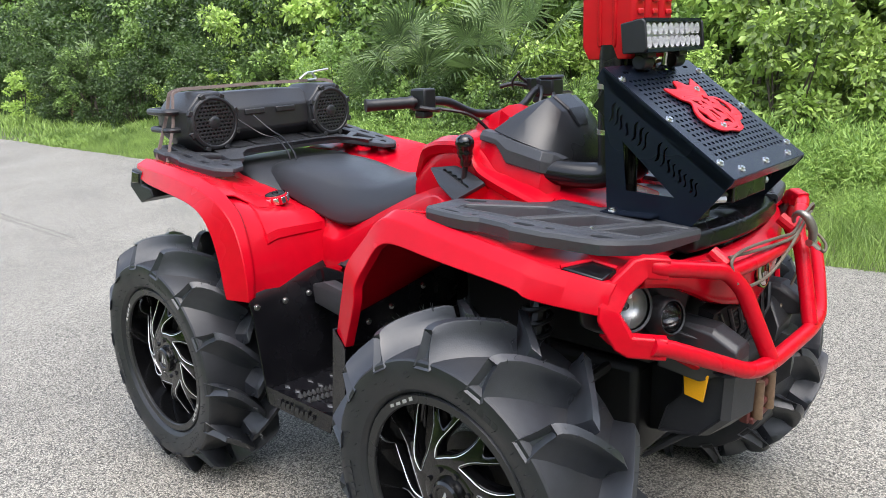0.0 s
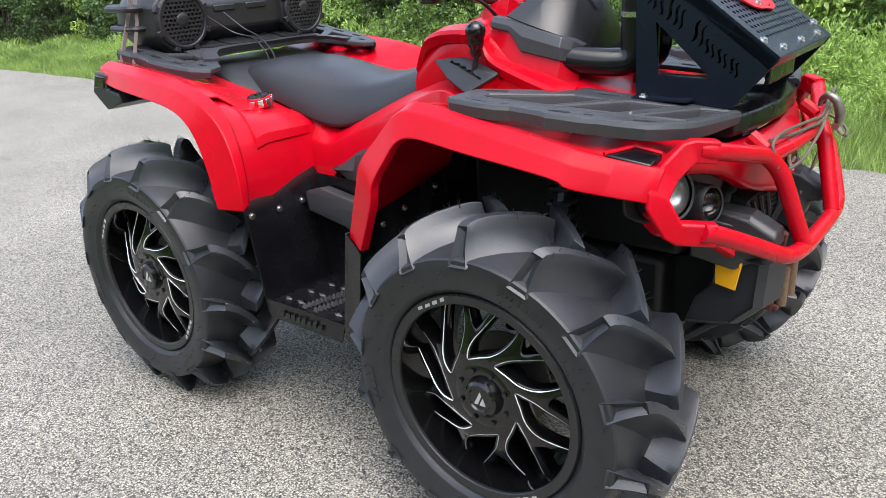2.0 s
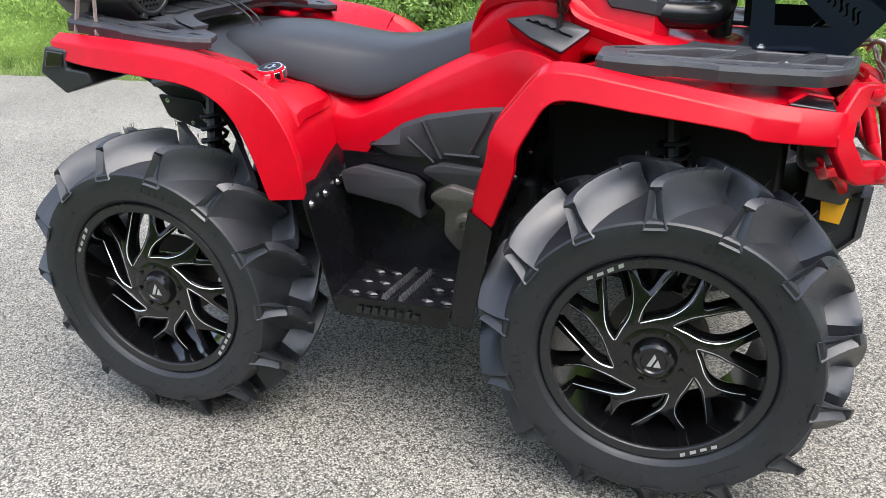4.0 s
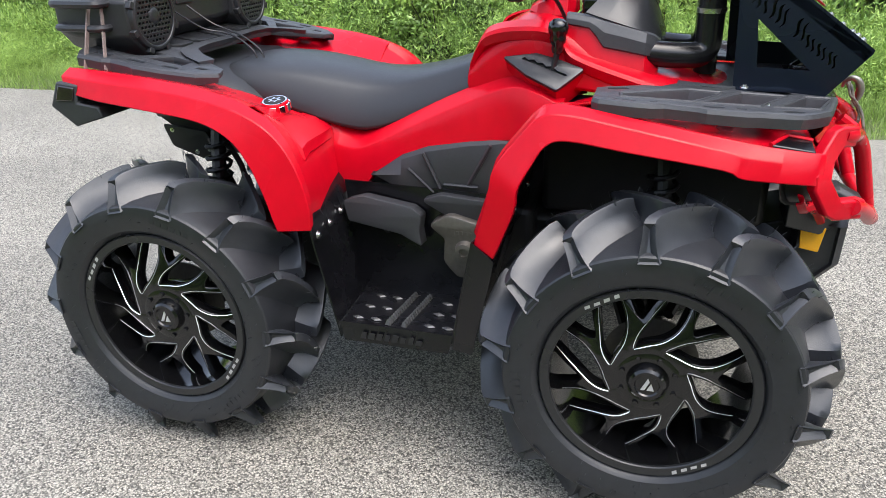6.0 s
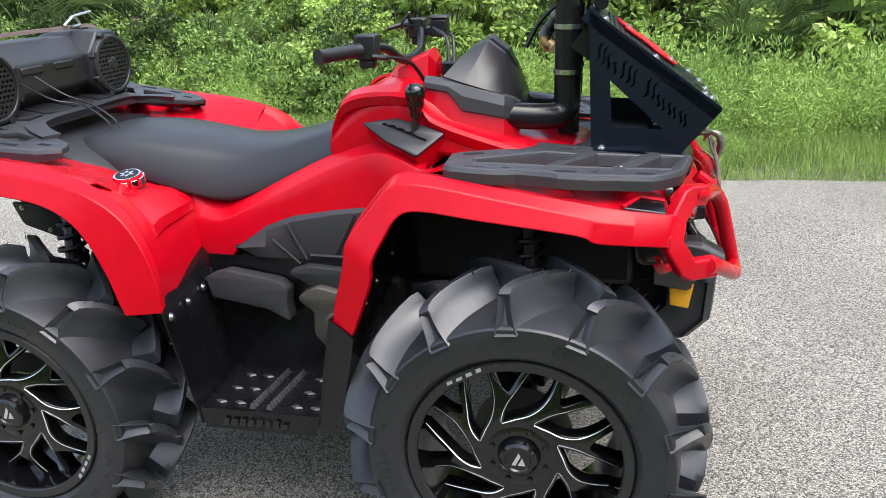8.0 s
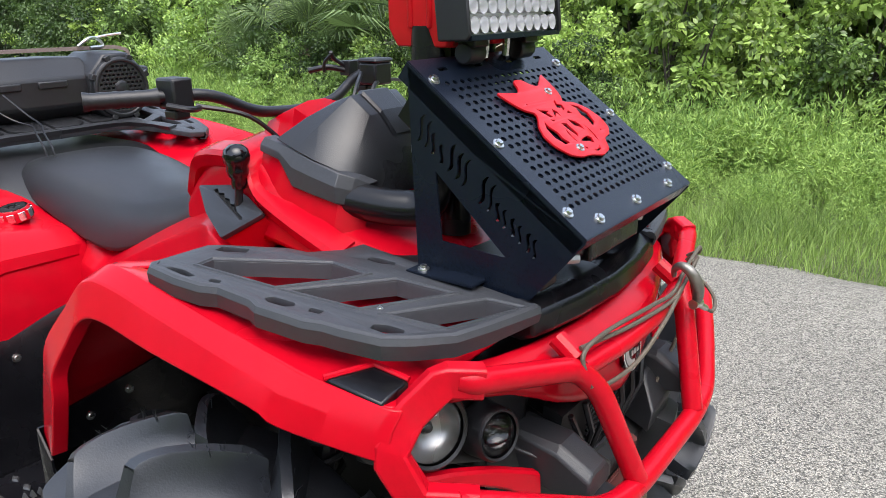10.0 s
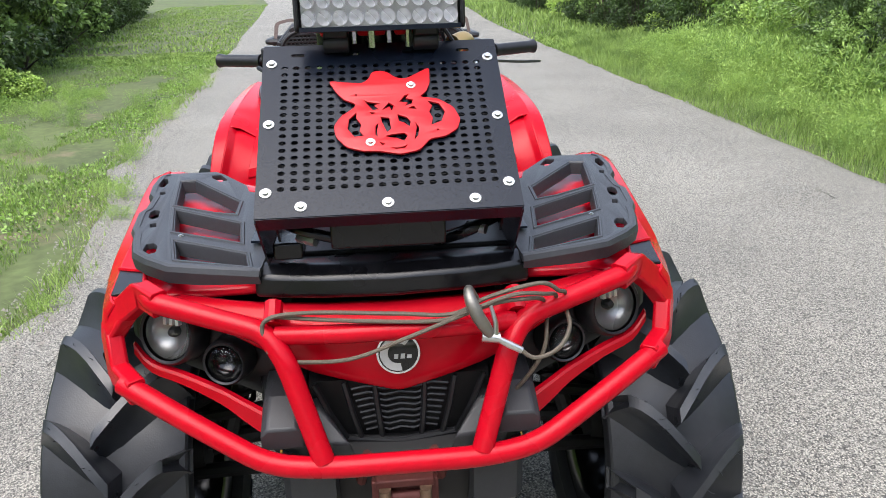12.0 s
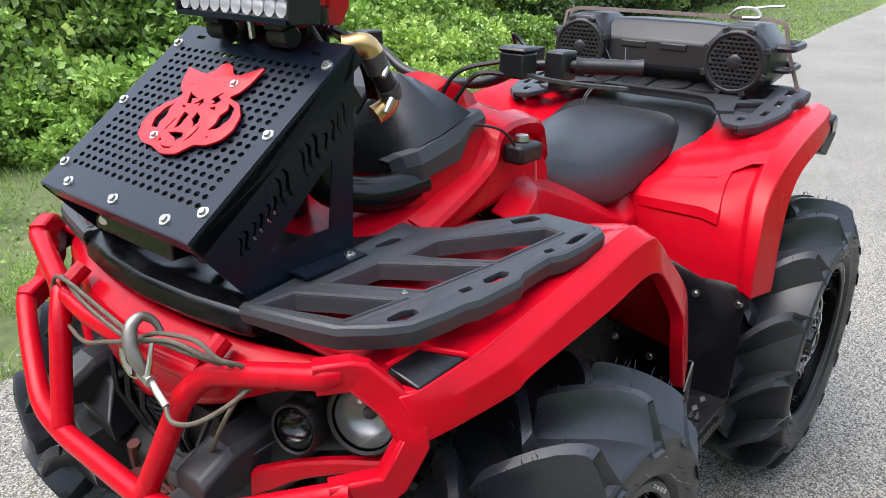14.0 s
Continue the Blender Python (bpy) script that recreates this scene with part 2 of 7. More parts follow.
SOIL = soil_material()
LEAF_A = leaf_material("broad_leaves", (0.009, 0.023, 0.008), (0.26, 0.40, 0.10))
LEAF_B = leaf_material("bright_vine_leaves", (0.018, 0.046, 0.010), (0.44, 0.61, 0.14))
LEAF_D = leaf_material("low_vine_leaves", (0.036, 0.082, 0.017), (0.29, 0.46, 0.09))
# Darker tone, also used to paint shade into the far shrubs.
LEAF_C = leaf_material("dark_and_shaded_leaves", (0.014, 0.032, 0.010), (0.075, 0.13, 0.03))
GRASS = leaf_material("grass_blades", (0.080, 0.146, 0.030), (0.31, 0.44, 0.105), 0.6)
WEED = leaf_material("feathery_weeds", (0.10, 0.21, 0.04), (0.38, 0.54, 0.13), 0.6)
PALM = leaf_material("palmetto_fronds", (0.026, 0.050, 0.018), (0.19, 0.28, 0.10), 0.45)
DRY = leaf_material("dry_fronds", (0.09, 0.06, 0.035), (0.27, 0.19, 0.10), 0.7)
BARK = material("dark_bark", (0.06, 0.048, 0.036), 0.9, var=0.4, scale=12, bump=0.9, bump_scale=30)


# ---------- building helpers ----------
def finish(me, mat, sharp=35):
    me.materials.clear()
    me.materials.append(mat)
    me.polygons.foreach_set("use_smooth", [True] * len(me.polygons))
    me.set_sharp_from_angle(angle=radians(sharp))
    me.update()
    return me


def part(name, bm, mat, parent, label="", bevel=0.0, sharp=35, subsurf=0, segments=2):
    """Links a bmesh, or a mesh, as one mesh object under its thing or part."""
    if isinstance(bm, bmesh.types.BMesh):
        bmesh.ops.remove_doubles(bm, verts=bm.verts, dist=1e-5)
        bmesh.ops.recalc_face_normals(bm, faces=bm.faces)
        me = bpy.data.meshes.new(name)
        bm.to_mesh(me)
        bm.free()
    else:
        me = bm
    ob = new(name, finish(me, mat, sharp))
    ob.parent = parent
    if bevel:
        mod = ob.modifiers.new("bevel", 'BEVEL')
        mod.width, mod.segments, mod.limit_method, mod.angle_limit = bevel, segments, 'ANGLE', radians(28)
        mod.harden_normals = False
    if subsurf:
        mod = ob.modifiers.new("smooth", 'SUBSURF')
        mod.levels = mod.render_levels = subsurf
    if label:
        tagged(ob, label)
    return ob


def empty(name, at=(0, 0, 0), parent=None):
    ob = new(name)
    ob.location = at
    ob.parent = parent
    return ob


def box(bm, x0, x1, y0, y1, z0, z1, m=None):
    c = [Vector((x, y, z)) for x in (x0, x1) for y in (y0, y1) for z in (z0, z1)]
    if m:
        c = [m @ p for p in c]
    v = [bm.verts.new(p) for p in c]
    for f in ((0, 1, 3, 2), (4, 6, 7, 5), (0, 4, 5, 1), (2, 3, 7, 6), (0, 2, 6, 4), (1, 5, 7, 3)):
        bm.faces.new([v[i] for i in f])
    return bm


def loft(bm, rows, closed=False, caps=False):
    """Faces between rows of points; closed joins each row's ends; caps fill the first and last row."""
    vs = [[bm.verts.new(p) for p in r] for r in rows]
    n = len(rows[0])
    for a, b in zip(vs, vs[1:]):
        for i in range(n if closed else n - 1):
            j = (i + 1) % n
            bm.faces.new((a[i], a[j], b[j], b[i]))
    if caps:
        bm.faces.new(vs[0][::-1])
        bm.faces.new(vs[-1])
    return bm


def thick(bm, t):
    bmesh.ops.recalc_face_normals(bm, faces=bm.faces)
    bmesh.ops.solidify(bm, geom=bm.faces[:], thickness=t)
    return bm


def smooth_path(points, steps=6):
    """A Catmull-Rom curve through the points."""
    p = [Vector(q) for q in points]
    p = [2 * p[0] - p[1]] + p + [2 * p[-1] - p[-2]]
    out = []
    for i in range(1, len(p) - 2):
        a, b, c, d = p[i - 1:i + 3]
        for k in range(steps):
            t = k / steps
            out.append(0.5 * (2 * b + (c - a) * t + (2 * a - 5 * b + 4 * c - d) * t * t + (3 * b - a - 3 * c + d) * t ** 3))
    return out + [p[-2]]


def round_path(points, radius=0.04, steps=5):
    """A polyline whose corners are rounded."""
    p = [Vector(q) for q in points]
    out = [p[0]]
    for a, b, c in zip(p, p[1:], p[2:]):
        r = min(radius, (a - b).length * 0.48, (c - b).length * 0.48)
        s, e = b + (a - b).normalized() * r, b + (c - b).normalized() * r
        for k in range(steps + 1):
            t = k / steps
            out.append(s.lerp(b, t).lerp(b.lerp(e, t), t))
    return out + [p[-1]]


def tube(bm, path, r, seg=12, caps=True, section=None, up=None):
    """Sweeps a circle of radius r (or one radius a point), or a closed 2D section, along a path."""
    path = [Vector(q) for q in path]
    rs = r if isinstance(r, (list, tuple)) else [r] * len(path)
    normal = None
    rows = []
    for i, q in enumerate(path):
        d = (path[min(i + 1, len(path) - 1)] - path[max(i - 1, 0)]).normalized()
        if up is not None:
            side = d.cross(Vector(up)).normalized()
        elif normal is None:
            side = d.cross(Vector((0, 0, 1)) if abs(d.z) < 0.9 else Vector((1, 0, 0))).normalized()
        else:
            side = (normal - d * normal.dot(d)).normalized()
        normal = side
        other = d.cross(side)
        if section:
            rows.append([q + side * a + other * b for a, b in section])
        else:
            rows.append([q + (side * math.cos(k * math.tau / seg) + other * math.sin(k * math.tau / seg)) * rs[i] for k in range(seg)])
    return loft(bm, rows, closed=True, caps=caps)


def revolve(bm, profile, seg=64, axis='Y', m=None):
    """Turns (radius, along) points round an axis."""
    rows = []
    for k in range(seg):
        a = k * math.tau / seg
        row = []
        for r, h in profile:
            q = Vector((r * math.cos(a), h, r * math.sin(a))) if axis == 'Y' else Vector((r * math.cos(a), r * math.sin(a), h))
            row.append(m @ q if m else q)
        rows.append(row)
    rows.append(rows[0])
    return loft(bm, rows)


def plate(outlines, depth, bevel=0.0, m=None):
    """A flat plate cut from closed 2D outlines (inner ones are holes), in its local xy plane, as a mesh."""
    cu = bpy.data.curves.new("cut", 'CURVE')
    cu.dimensions, cu.fill_mode = '2D', 'BOTH'
    cu.extrude, cu.bevel_depth, cu.bevel_resolution = depth / 2, bevel, 1
    for o in outlines:
        s = cu.splines.new('POLY')
        s.points.add(len(o) - 1)
        for p, q in zip(s.points, o):
            p.co = (q[0], q[1], 0, 1)
        s.use_cyclic_u = True
    ob = new("cut", cu)
    me = bpy.data.meshes.new_from_object(ob.evaluated_get(bpy.context.evaluated_depsgraph_get()))
    bpy.data.objects.remove(ob)
    bpy.data.curves.remove(cu)
    bm = bmesh.new()
    bm.from_mesh(me)
    bmesh.ops.remove_doubles(bm, verts=bm.verts, dist=1e-6)
    bm.to_mesh(me)
    bm.free()
    if m:
        me.transform(m)
    return me


def circle(cx, cy, r, n=10, squash=1.0):
    return [(cx + r * math.cos(k * math.tau / n), cy + r * squash * math.sin(k * math.tau / n)) for k in range(n)]


def rounded(pts, r=0.008, n=3):
    """A closed 2D outline with its corners rounded."""
    out = []
    k = len(pts)
    for i in range(k):
        a, b, c = (Vector((*pts[(i + d) % k], 0)) for d in (-1, 0, 1))
        rr = min(r, (a - b).length * 0.45, (c - b).length * 0.45)
        s, e = b + (a - b).normalized() * rr, b + (c - b).normalized() * rr
        for j in range(n + 1):
            t = j / n
            q = s.lerp(b, t).lerp(b.lerp(e, t), t)
            out.append((q.x, q.y))
    return out


def axes(origin, x, y):
    """A pose whose local x and y lie along the given directions."""
    x = Vector(x).normalized()
    z = x.cross(Vector(y)).normalized()
    y = z.cross(x)
    return Matrix.Translation(origin) @ Matrix((x, y, z)).transposed().to_4x4()


def bolt_mesh(r=0.009, h=0.006):
    bm = bmesh.new()
    revolve(bm, [(0.0001, h), (r * 0.55, h), (r * 0.62, h * 0.55), (r * 0.62, h * 0.35), (r, h * 0.3), (r * 1.05, 0), (0.0001, 0)], 12, 'Z')
    bmesh.ops.remove_doubles(bm, verts=bm.verts, dist=1e-5)
    me = bpy.data.meshes.new("bolt")
    bm.to_mesh(me)
    bm.free()
    return finish(me, STEEL)


BOLT = bolt_mesh()


def bolt(at, normal, parent, size=1.0):
    ob = new("bolt", BOLT)
    ob.parent = parent
    ob.matrix_local = Matrix.Translation(at) @ Vector(normal).to_track_quat('Z', 'Y').to_matrix().to_4x4() @ Matrix.Scale(size, 4)
    return ob


# ---------- the all-terrain vehicle ----------
atv = empty("all_terrain_vehicle")
tagged(atv, "red quad bike with black racks and large mud tyres", "quad bike")
SIDES = ((-1, "right"), (1, "left"))
HUB_Z, LUGS = 0.406, 14


def lug_mesh(outward, side):
    """One tractor-type tread bar with a flat crest, a wide hollow flank and a pyramid-shaped shoulder end."""
    bm = bmesh.new()
    rows = []
    # along the bar: share of its length, crest y, foot y, crest radius, foot radius, foot widths ahead and behind
    for s, yc, yb, tip, base, front, back in ((0, -0.016, -0.020, 0.414, 0.342, 0.10, 0.070), (0.08, -0.006, -0.006, 0.418, 0.342, 0.13, 0.078), (0.25, 0.018, 0.022, 0.418, 0.342, 0.155, 0.075),
                                              (0.45, 0.043, 0.052, 0.417, 0.341, 0.165, 0.078), (0.65, 0.068, 0.084, 0.415, 0.339, 0.150, 0.078), (0.82, 0.089, 0.112, 0.411, 0.336, 0.118, 0.076),
                                              (0.94, 0.103, 0.132, 0.406, 0.331, 0.090, 0.074), (1.0, 0.110, 0.1455, 0.400, 0.322, 0.074, 0.072)):
        a = radians(18) * (1 - max(0.0, 1 - s) ** 1.45)
        wt = 0.036 - 0.004 * s
        pts = []
        side_h = (0.0, 0.05, 0.13, 0.26, 0.45, 0.70, 0.96)
        ahead = [(-(wt + (front - wt) * (1 - h) ** 2.3), h) for h in side_h]
        behind = [(wt + (back - wt) * (1 - h) ** 1.7, h) for h in side_h[::-1]]
        for w, h in ahead + [(-wt * 0.88, 1), (wt * 0.88, 1)] + behind:
            r = base + (tip - base) * h
            pts.append((r * math.cos(a + w), (yb + (yc - yb) * h) * outward * side, r * math.sin(a + w)))
        rows.append(pts)
    loft(bm, rows, closed=True, caps=True)
    bmesh.ops.recalc_face_normals(bm, faces=bm.faces)
    # the shoulder end is a hollowed face
    end = max((f for f in bm.faces if len(f.verts) == 16), key=lambda f: abs(f.calc_center_median().y))
    bmesh.ops.inset_region(bm, faces=[end], thickness=0.013, depth=-0.012)
    me = bpy.data.meshes.new("lug")
    bm.to_mesh(me)
    bm.free()
    return finish(me, RUBBER, 34)


# one spoke's edges as (radius, degrees): towards its straight arm, between the arms, and along its swept arm
SPOKE_LEAD = ((0.093, -22.4), (0.099, -6), (0.109, 9), (0.125, 18), (0.145, 23), (0.170, 25), (0.200, 24.6), (0.233, 23.5))
SPOKE_FORK = ((0.233, 28.5), (0.200, 29.4), (0.175, 31), (0.160, 34), (0.156, 37), (0.162, 40), (0.190, 46.2), (0.210, 49.6), (0.233, 52.8))
SPOKE_TRAIL = ((0.233, 57), (0.210, 54.2), (0.190, 51), (0.170, 47), (0.152, 42.5), (0.135, 36.5), (0.120, 31.5), (0.108, 28), (0.100, 25.5), (0.093, 22.4))


def rim_face(r):
    """Height of the spoke faces over the wheel's middle plane."""
    return 0.094 + 0.006 * math.sin(min(1.0, max(0.0, (r - 0.05) / 0.12)) * math.pi) - 0.046 * max(0.0, (r - 0.11) / 0.123) ** 1.35


def spoke_mesh(side):
    """One swept rim spoke that forks towards the lip; returns the black body and its milled edges."""
    def flat(points):
        return [(r * math.cos(radians(-a)), r * math.sin(radians(-a)), 0) for r, a in points]
    lead, fork, trail = (smooth_path(flat(q), 4) for q in (SPOKE_LEAD, SPOKE_FORK, SPOKE_TRAIL))
    hub = flat([(0.045, a) for a in (22.4, 8, -8, -22.4)])
    outline = [(v[0], v[1]) for v in list(lead) + list(fork) + list(trail)] + [(v[0], v[1]) for v in hub]
    body = plate([outline], 0.030, 0.0028)
    for v in body.vertices:
        x, y, z = v.co
        v.co = (x, (rim_face(math.hypot(x, y)) - 0.0178 + z) * side, y)
    edge = bmesh.new()
    n = Vector((0, side, 0))
    for line, sg in ((lead, 1), (trail[::-1], -1)):
        rows = []
        for i, q in enumerate(line):
            d = (line[min(i + 1, len(line) - 1)] - line[max(i - 1, 0)]).normalized()
            inward = Vector((d.y, -d.x, 0)) * sg
            t = i / (len(line) - 1)
            w = 0.0056 * (1 - 0.72 * t) * min(1.0, 0.45 + t * 5)
            o, p = q + inward * -0.0022, q + inward * (w - 0.0006)
            h = rim_face(math.hypot(q.x, q.y))
            rows.append([Vector((c.x, (h + e) * side, c.y)) for c, e in ((o, -0.0075), (o, -0.0040), (p, 0.0012), (p, -0.006))])
        loft(edge, rows[:-2], closed=True, caps=True)
    bmesh.ops.recalc_face_normals(edge, faces=edge.faces)
    line_me = bpy.data.meshes.new("milled_edge")
    edge.to_mesh(line_me)
    edge.free()
    if side > 0:
        body.flip_normals()
    return finish(body, GLOSS, 40), finish(line_me, MILLED, 40)


def letter_bars(count, pitch, height, thickness, slant=0.15, seed=1, fill=1.0):
    """A row of plain bars that stands for a word, centred on the origin of the xy plane."""
    rnd = random.Random(seed)
    bm = bmesh.new()
    for k in range(count):
        w = pitch * rnd.uniform(0.55, 0.8) * fill
        h = height * rnd.uniform(0.62, 1.0)
        x = (k - (count - 1) / 2) * pitch
        ring = [(x - w / 2, 0), (x + w / 2, 0), (x + w / 2 + slant * h, h), (x - w / 2 + slant * h, h)]
        lo = [bm.verts.new((a, b - height / 2, 0)) for a, b in ring]
        hi = [bm.verts.new((a, b - height / 2, thickness)) for a, b in ring]
        bm.faces.new(hi)
        for i in range(4):
            bm.faces.new((lo[i], lo[(i + 1) % 4], hi[(i + 1) % 4], hi[i]))
    return bm


def build_wheel(at, side, turn, rim_turn):
    """A mud tyre on a gloss black rim; side is -1 where the outer face looks to -y."""
    wheel = empty("wheel", at, atv)
    bm = bmesh.new()
    half = [(0.246, 0.098), (0.250, 0.112), (0.258, 0.124), (0.266, 0.131), (0.270, 0.1315), (0.286, 0.1365), (0.306, 0.1400), (0.322, 0.1405), (0.333, 0.1385), (0.337, 0.1340), (0.342, 0.115), (0.347, 0.08), (0.349, 0.04)]
    prof = half + [(0.350, 0)] + [(r, -y) for r, y in half[::-1]]
    revolve(bm, [(r, y * side) for r, y in prof], 72)
    part("tyre", bm, SIDEWALL, wheel, "black mud tyre with deep tread bars", sharp=24)
    outer, inner = lug_mesh(1, side), lug_mesh(-1, side)
    for k in range(LUGS):
        for me, off in ((outer, 0), (inner, 0.5)):
            lug = new("lug", me)
            lug.parent = wheel
            lug.rotation_euler = (0, -(k + off) * math.tau / LUGS - radians(turn), 0)
    bm = bmesh.new()
    revolve(bm, [(r, y * side) for r, y in ((0.250, 0.104), (0.2515, 0.118), (0.248, 0.123), (0.229, 0.121), (0.2265, 0.118), (0.2262, 0.112))], 72)
    part("rim", bm, LIP, wheel, "satin black rim lip", sharp=30)
    bm = bmesh.new()
    revolve(bm, [(r, y * side) for r, y in ((0.2262, 0.112), (0.226, 0.06), (0.218, 0.03), (0.212, -0.09), (0.235, -0.105), (0.250, -0.108))], 48)
    part("rim_barrel", bm, GLOSS, wheel, "gloss black inner barrel", sharp=30)
    body, edge = spoke_mesh(side)
    for k in range(8):
        for me, nm in ((body, "spoke"), (edge, "milled_edge")):
            ob = new(nm, me)
            ob.parent = wheel
            ob.rotation_euler = (0, -k * math.tau / 8 - radians(rim_turn), 0)
    bm = bmesh.new()
    revolve(bm, [(r, y * side) for r, y in ((0.0001, 0.112), (0.026, 0.112), (0.029, 0.116), (0.036, 0.116), (0.042, 0.111), (0.046, 0.096), (0.052, 0.0985), (0.075, 0.0975), (0.088, 0.090), (0.090, 0.05), (0.0001, 0.05))], 32)
    part("hub_cap", bm, GLOSS, wheel, "gloss black hub cap")
    bm = bmesh.new()
    for tri in (((-0.014, -0.013), (0.001, 0.019), (0.005, 0.010), (-0.005, -0.013)), ((0.0, -0.013), (0.009, 0.006), (0.016, -0.013))):
        loft(bm, [[(x, 0.1125 * side, z) for x, z in tri], [(x, 0.1140 * side, z) for x, z in tri]], closed=True, caps=True)
    part("cap_mark", bm, SILVER, wheel, "silver angular mark")
    for k in range(8):
        nut = bmesh.new()
        a = (k + 0.5) * math.tau / 8 + radians(rim_turn)
        revolve(nut, [(0.0001, 0.104), (0.0065, 0.104), (0.0072, 0.094), (0.0001, 0.094)], 6, 'Z', Matrix.Translation((0.064 * math.cos(a), 0, 0.064 * math.sin(a))) @ axes((0, 0, 0), (1, 0, 0), (0, 0, -side)))
        part("wheel_nut", nut, GLOSS, wheel)
    bm = bmesh.new()
    revolve(bm, [(r, y * side) for r, y in ((0.05, 0.0), (0.115, 0.0), (0.115, -0.006), (0.05, -0.006))], 40)
    part("brake_disc", bm, CAST, wheel)
    bm = bmesh.new()
    revolve(bm, [(0.0001, 0.06 * side), (0.055, 0.06 * side), (0.055, -0.1 * side), (0.0001, -0.1 * side)], 20)
    part("wheel_hub", bm, DARK, wheel)
    for deg in (rim_turn + 118, rim_turn + 298):
        word = letter_bars(4, 0.0240, 0.0105, 0.0012, 0.25, 7, 0.85)
        word.transform(Matrix.Rotation(-radians(deg), 4, 'Y') @ Matrix.Translation((0.2385, 0.1225 * side, 0)) @ axes((0, 0, 0), (0, 0, side), (1, 0, 0)))
        part("rim_lettering", word, SILVER, wheel, "silver bars on the rim lip")
    for deg, count in ((turn + 66, 6), (turn + 190, 5), (turn + 305, 5)):
        word = letter_bars(count, 0.02, 0.020, 0.0014, 0.05, int(deg))
        word.transform(Matrix.Rotation(-radians(deg), 4, 'Y') @ Matrix.Translation((0.302, 0.1390 * side, 0)) @ axes((0, 0, 0), (0, 0, side), (1, 0, 0)))
        part("sidewall_lettering", word, SIDEWALL, wheel, "raised black bars on the sidewall")
    # thin moulding hairs left on the tread
    bm = bmesh.new()
    rnd = random.Random(int(turn) + 50)
    for k in range(170):
        a, y = (rnd.randrange(LUGS) + rnd.uniform(-0.1, 0.1)) * math.tau / LUGS + radians(turn), rnd.uniform(0.0, 0.10) * rnd.choice((-1, 1))
        r0 = 0.415 - 0.9 * max(0.0, abs(y) - 0.05) ** 1.35
        a += radians(18) * (1 - max(0.0, 1 - abs(y) / 0.103) ** 1.45) + (math.pi / LUGS if y < 0 else 0)
        d = Vector((math.cos(a), rnd.uniform(-0.3, 0.3), math.sin(a))).normalized()
        q = Vector((r0 * math.cos(a), y * side, r0 * math.sin(a)))
        tube(bm, [q - d * 0.004, q + d * 0.008, q + d * rnd.uniform(0.012, 0.020) + Vector((rnd.uniform(-1, 1), rnd.uniform(-1, 1), 0)) * 0.004], [0.0009, 0.0008, 0.0003], 3)
    for k in range(70):
        a, r0 = rnd.uniform(0, math.tau), rnd.uniform(0.258, 0.32)
        q = Vector((r0 * math.cos(a), 0.138 * side, r0 * math.sin(a)))
        tube(bm, [q, q + Vector((rnd.uniform(-0.3, 0.3), side, rnd.uniform(-0.3, 0.3))) * 0.010], [0.0012, 0.0006], 3)
    tagged(part("moulding_hairs", bm, RUBBER, wheel), kind="stuff")
    return wheel


for side, turn_f, turn_r, rim_f, rim_r in ((-1, -1, 7, 1, 29), (1, 7, 14, 12, 20)):
    build_wheel((0.6475, side * 0.556, HUB_Z), side, turn_f, rim_f)
    build_wheel((-0.6475, side * 0.562, HUB_Z), side, turn_r, rim_r)


# ---- frame and running gear, dark and mostly hidden ----
for nm, b6 in (("main_frame", (-0.62, 0.86, -0.20, 0.20, 0.36, 0.62)), ("engine_block", (-0.30, 0.30, -0.27, 0.27, 0.38, 0.66)), ("front_frame", (0.31, 0.90, -0.20, 0.20, 0.63, 0.88)), ("rear_frame", (-0.88, -0.40, -0.11, 0.11, 0.70, 0.90))):
    bm = bmesh.new()
    box(bm, *b6)
    part(nm, bm, DARK, atv, "dark frame under the bodywork", bevel=0.02)
for s, _ in SIDES:
    for x0 in (0.6475, -0.6475):
        bm = bmesh.new()
        for dx in (-0.13, 0.13):
            tube(bm, [(x0 + dx, s * 0.17, 0.44), (x0 + dx * 0.25, s * 0.50, 0.36)], 0.018, 8)
            tube(bm, [(x0 + dx, s * 0.19, 0.60), (x0 + dx * 0.25, s * 0.49, 0.50)], 0.014, 8)
        tube(bm, [(x0, s * 0.1, 0.46), (x0, s * 0.56, 0.412)], 0.022, 10)
        part("suspension_arm", bm, DARK, atv, "black tubular suspension arms")
        bm = bmesh.new()
        a, b = Vector((x0 + 0.02, s * 0.40, 0.45)), Vector((x0 - 0.02, s * 0.26, 0.86))
        tube(bm, [a, b], 0.022, 10)
        coil = [a.lerp(b, 0.2 + 0.65 * k / 72) + Vector((math.cos(k * math.tau / 9), math.sin(k * math.tau / 9), 0)) * 0.036 for k in range(73)]
        tube(bm, coil, 0.007, 6)
        part("shock_absorber", bm, BLACK, atv, "black coil-over shock absorber")
bm = bmesh.new()
tube(bm, smooth_path([(-0.35, -0.08, 0.72), (-0.60, -0.06, 0.84), (-0.93, -0.05, 0.87)]), [0.045] * 6 + [0.06] * 6 + [0.05], 14)
part("exhaust_silencer", bm, DARK, atv, "dark metal exhaust silencer under the rear rack")
bracket = empty("rear_bracket", (0, 0, 0), atv)
tagged(bracket, "grey-brown metal bracket plate under the rear fender")
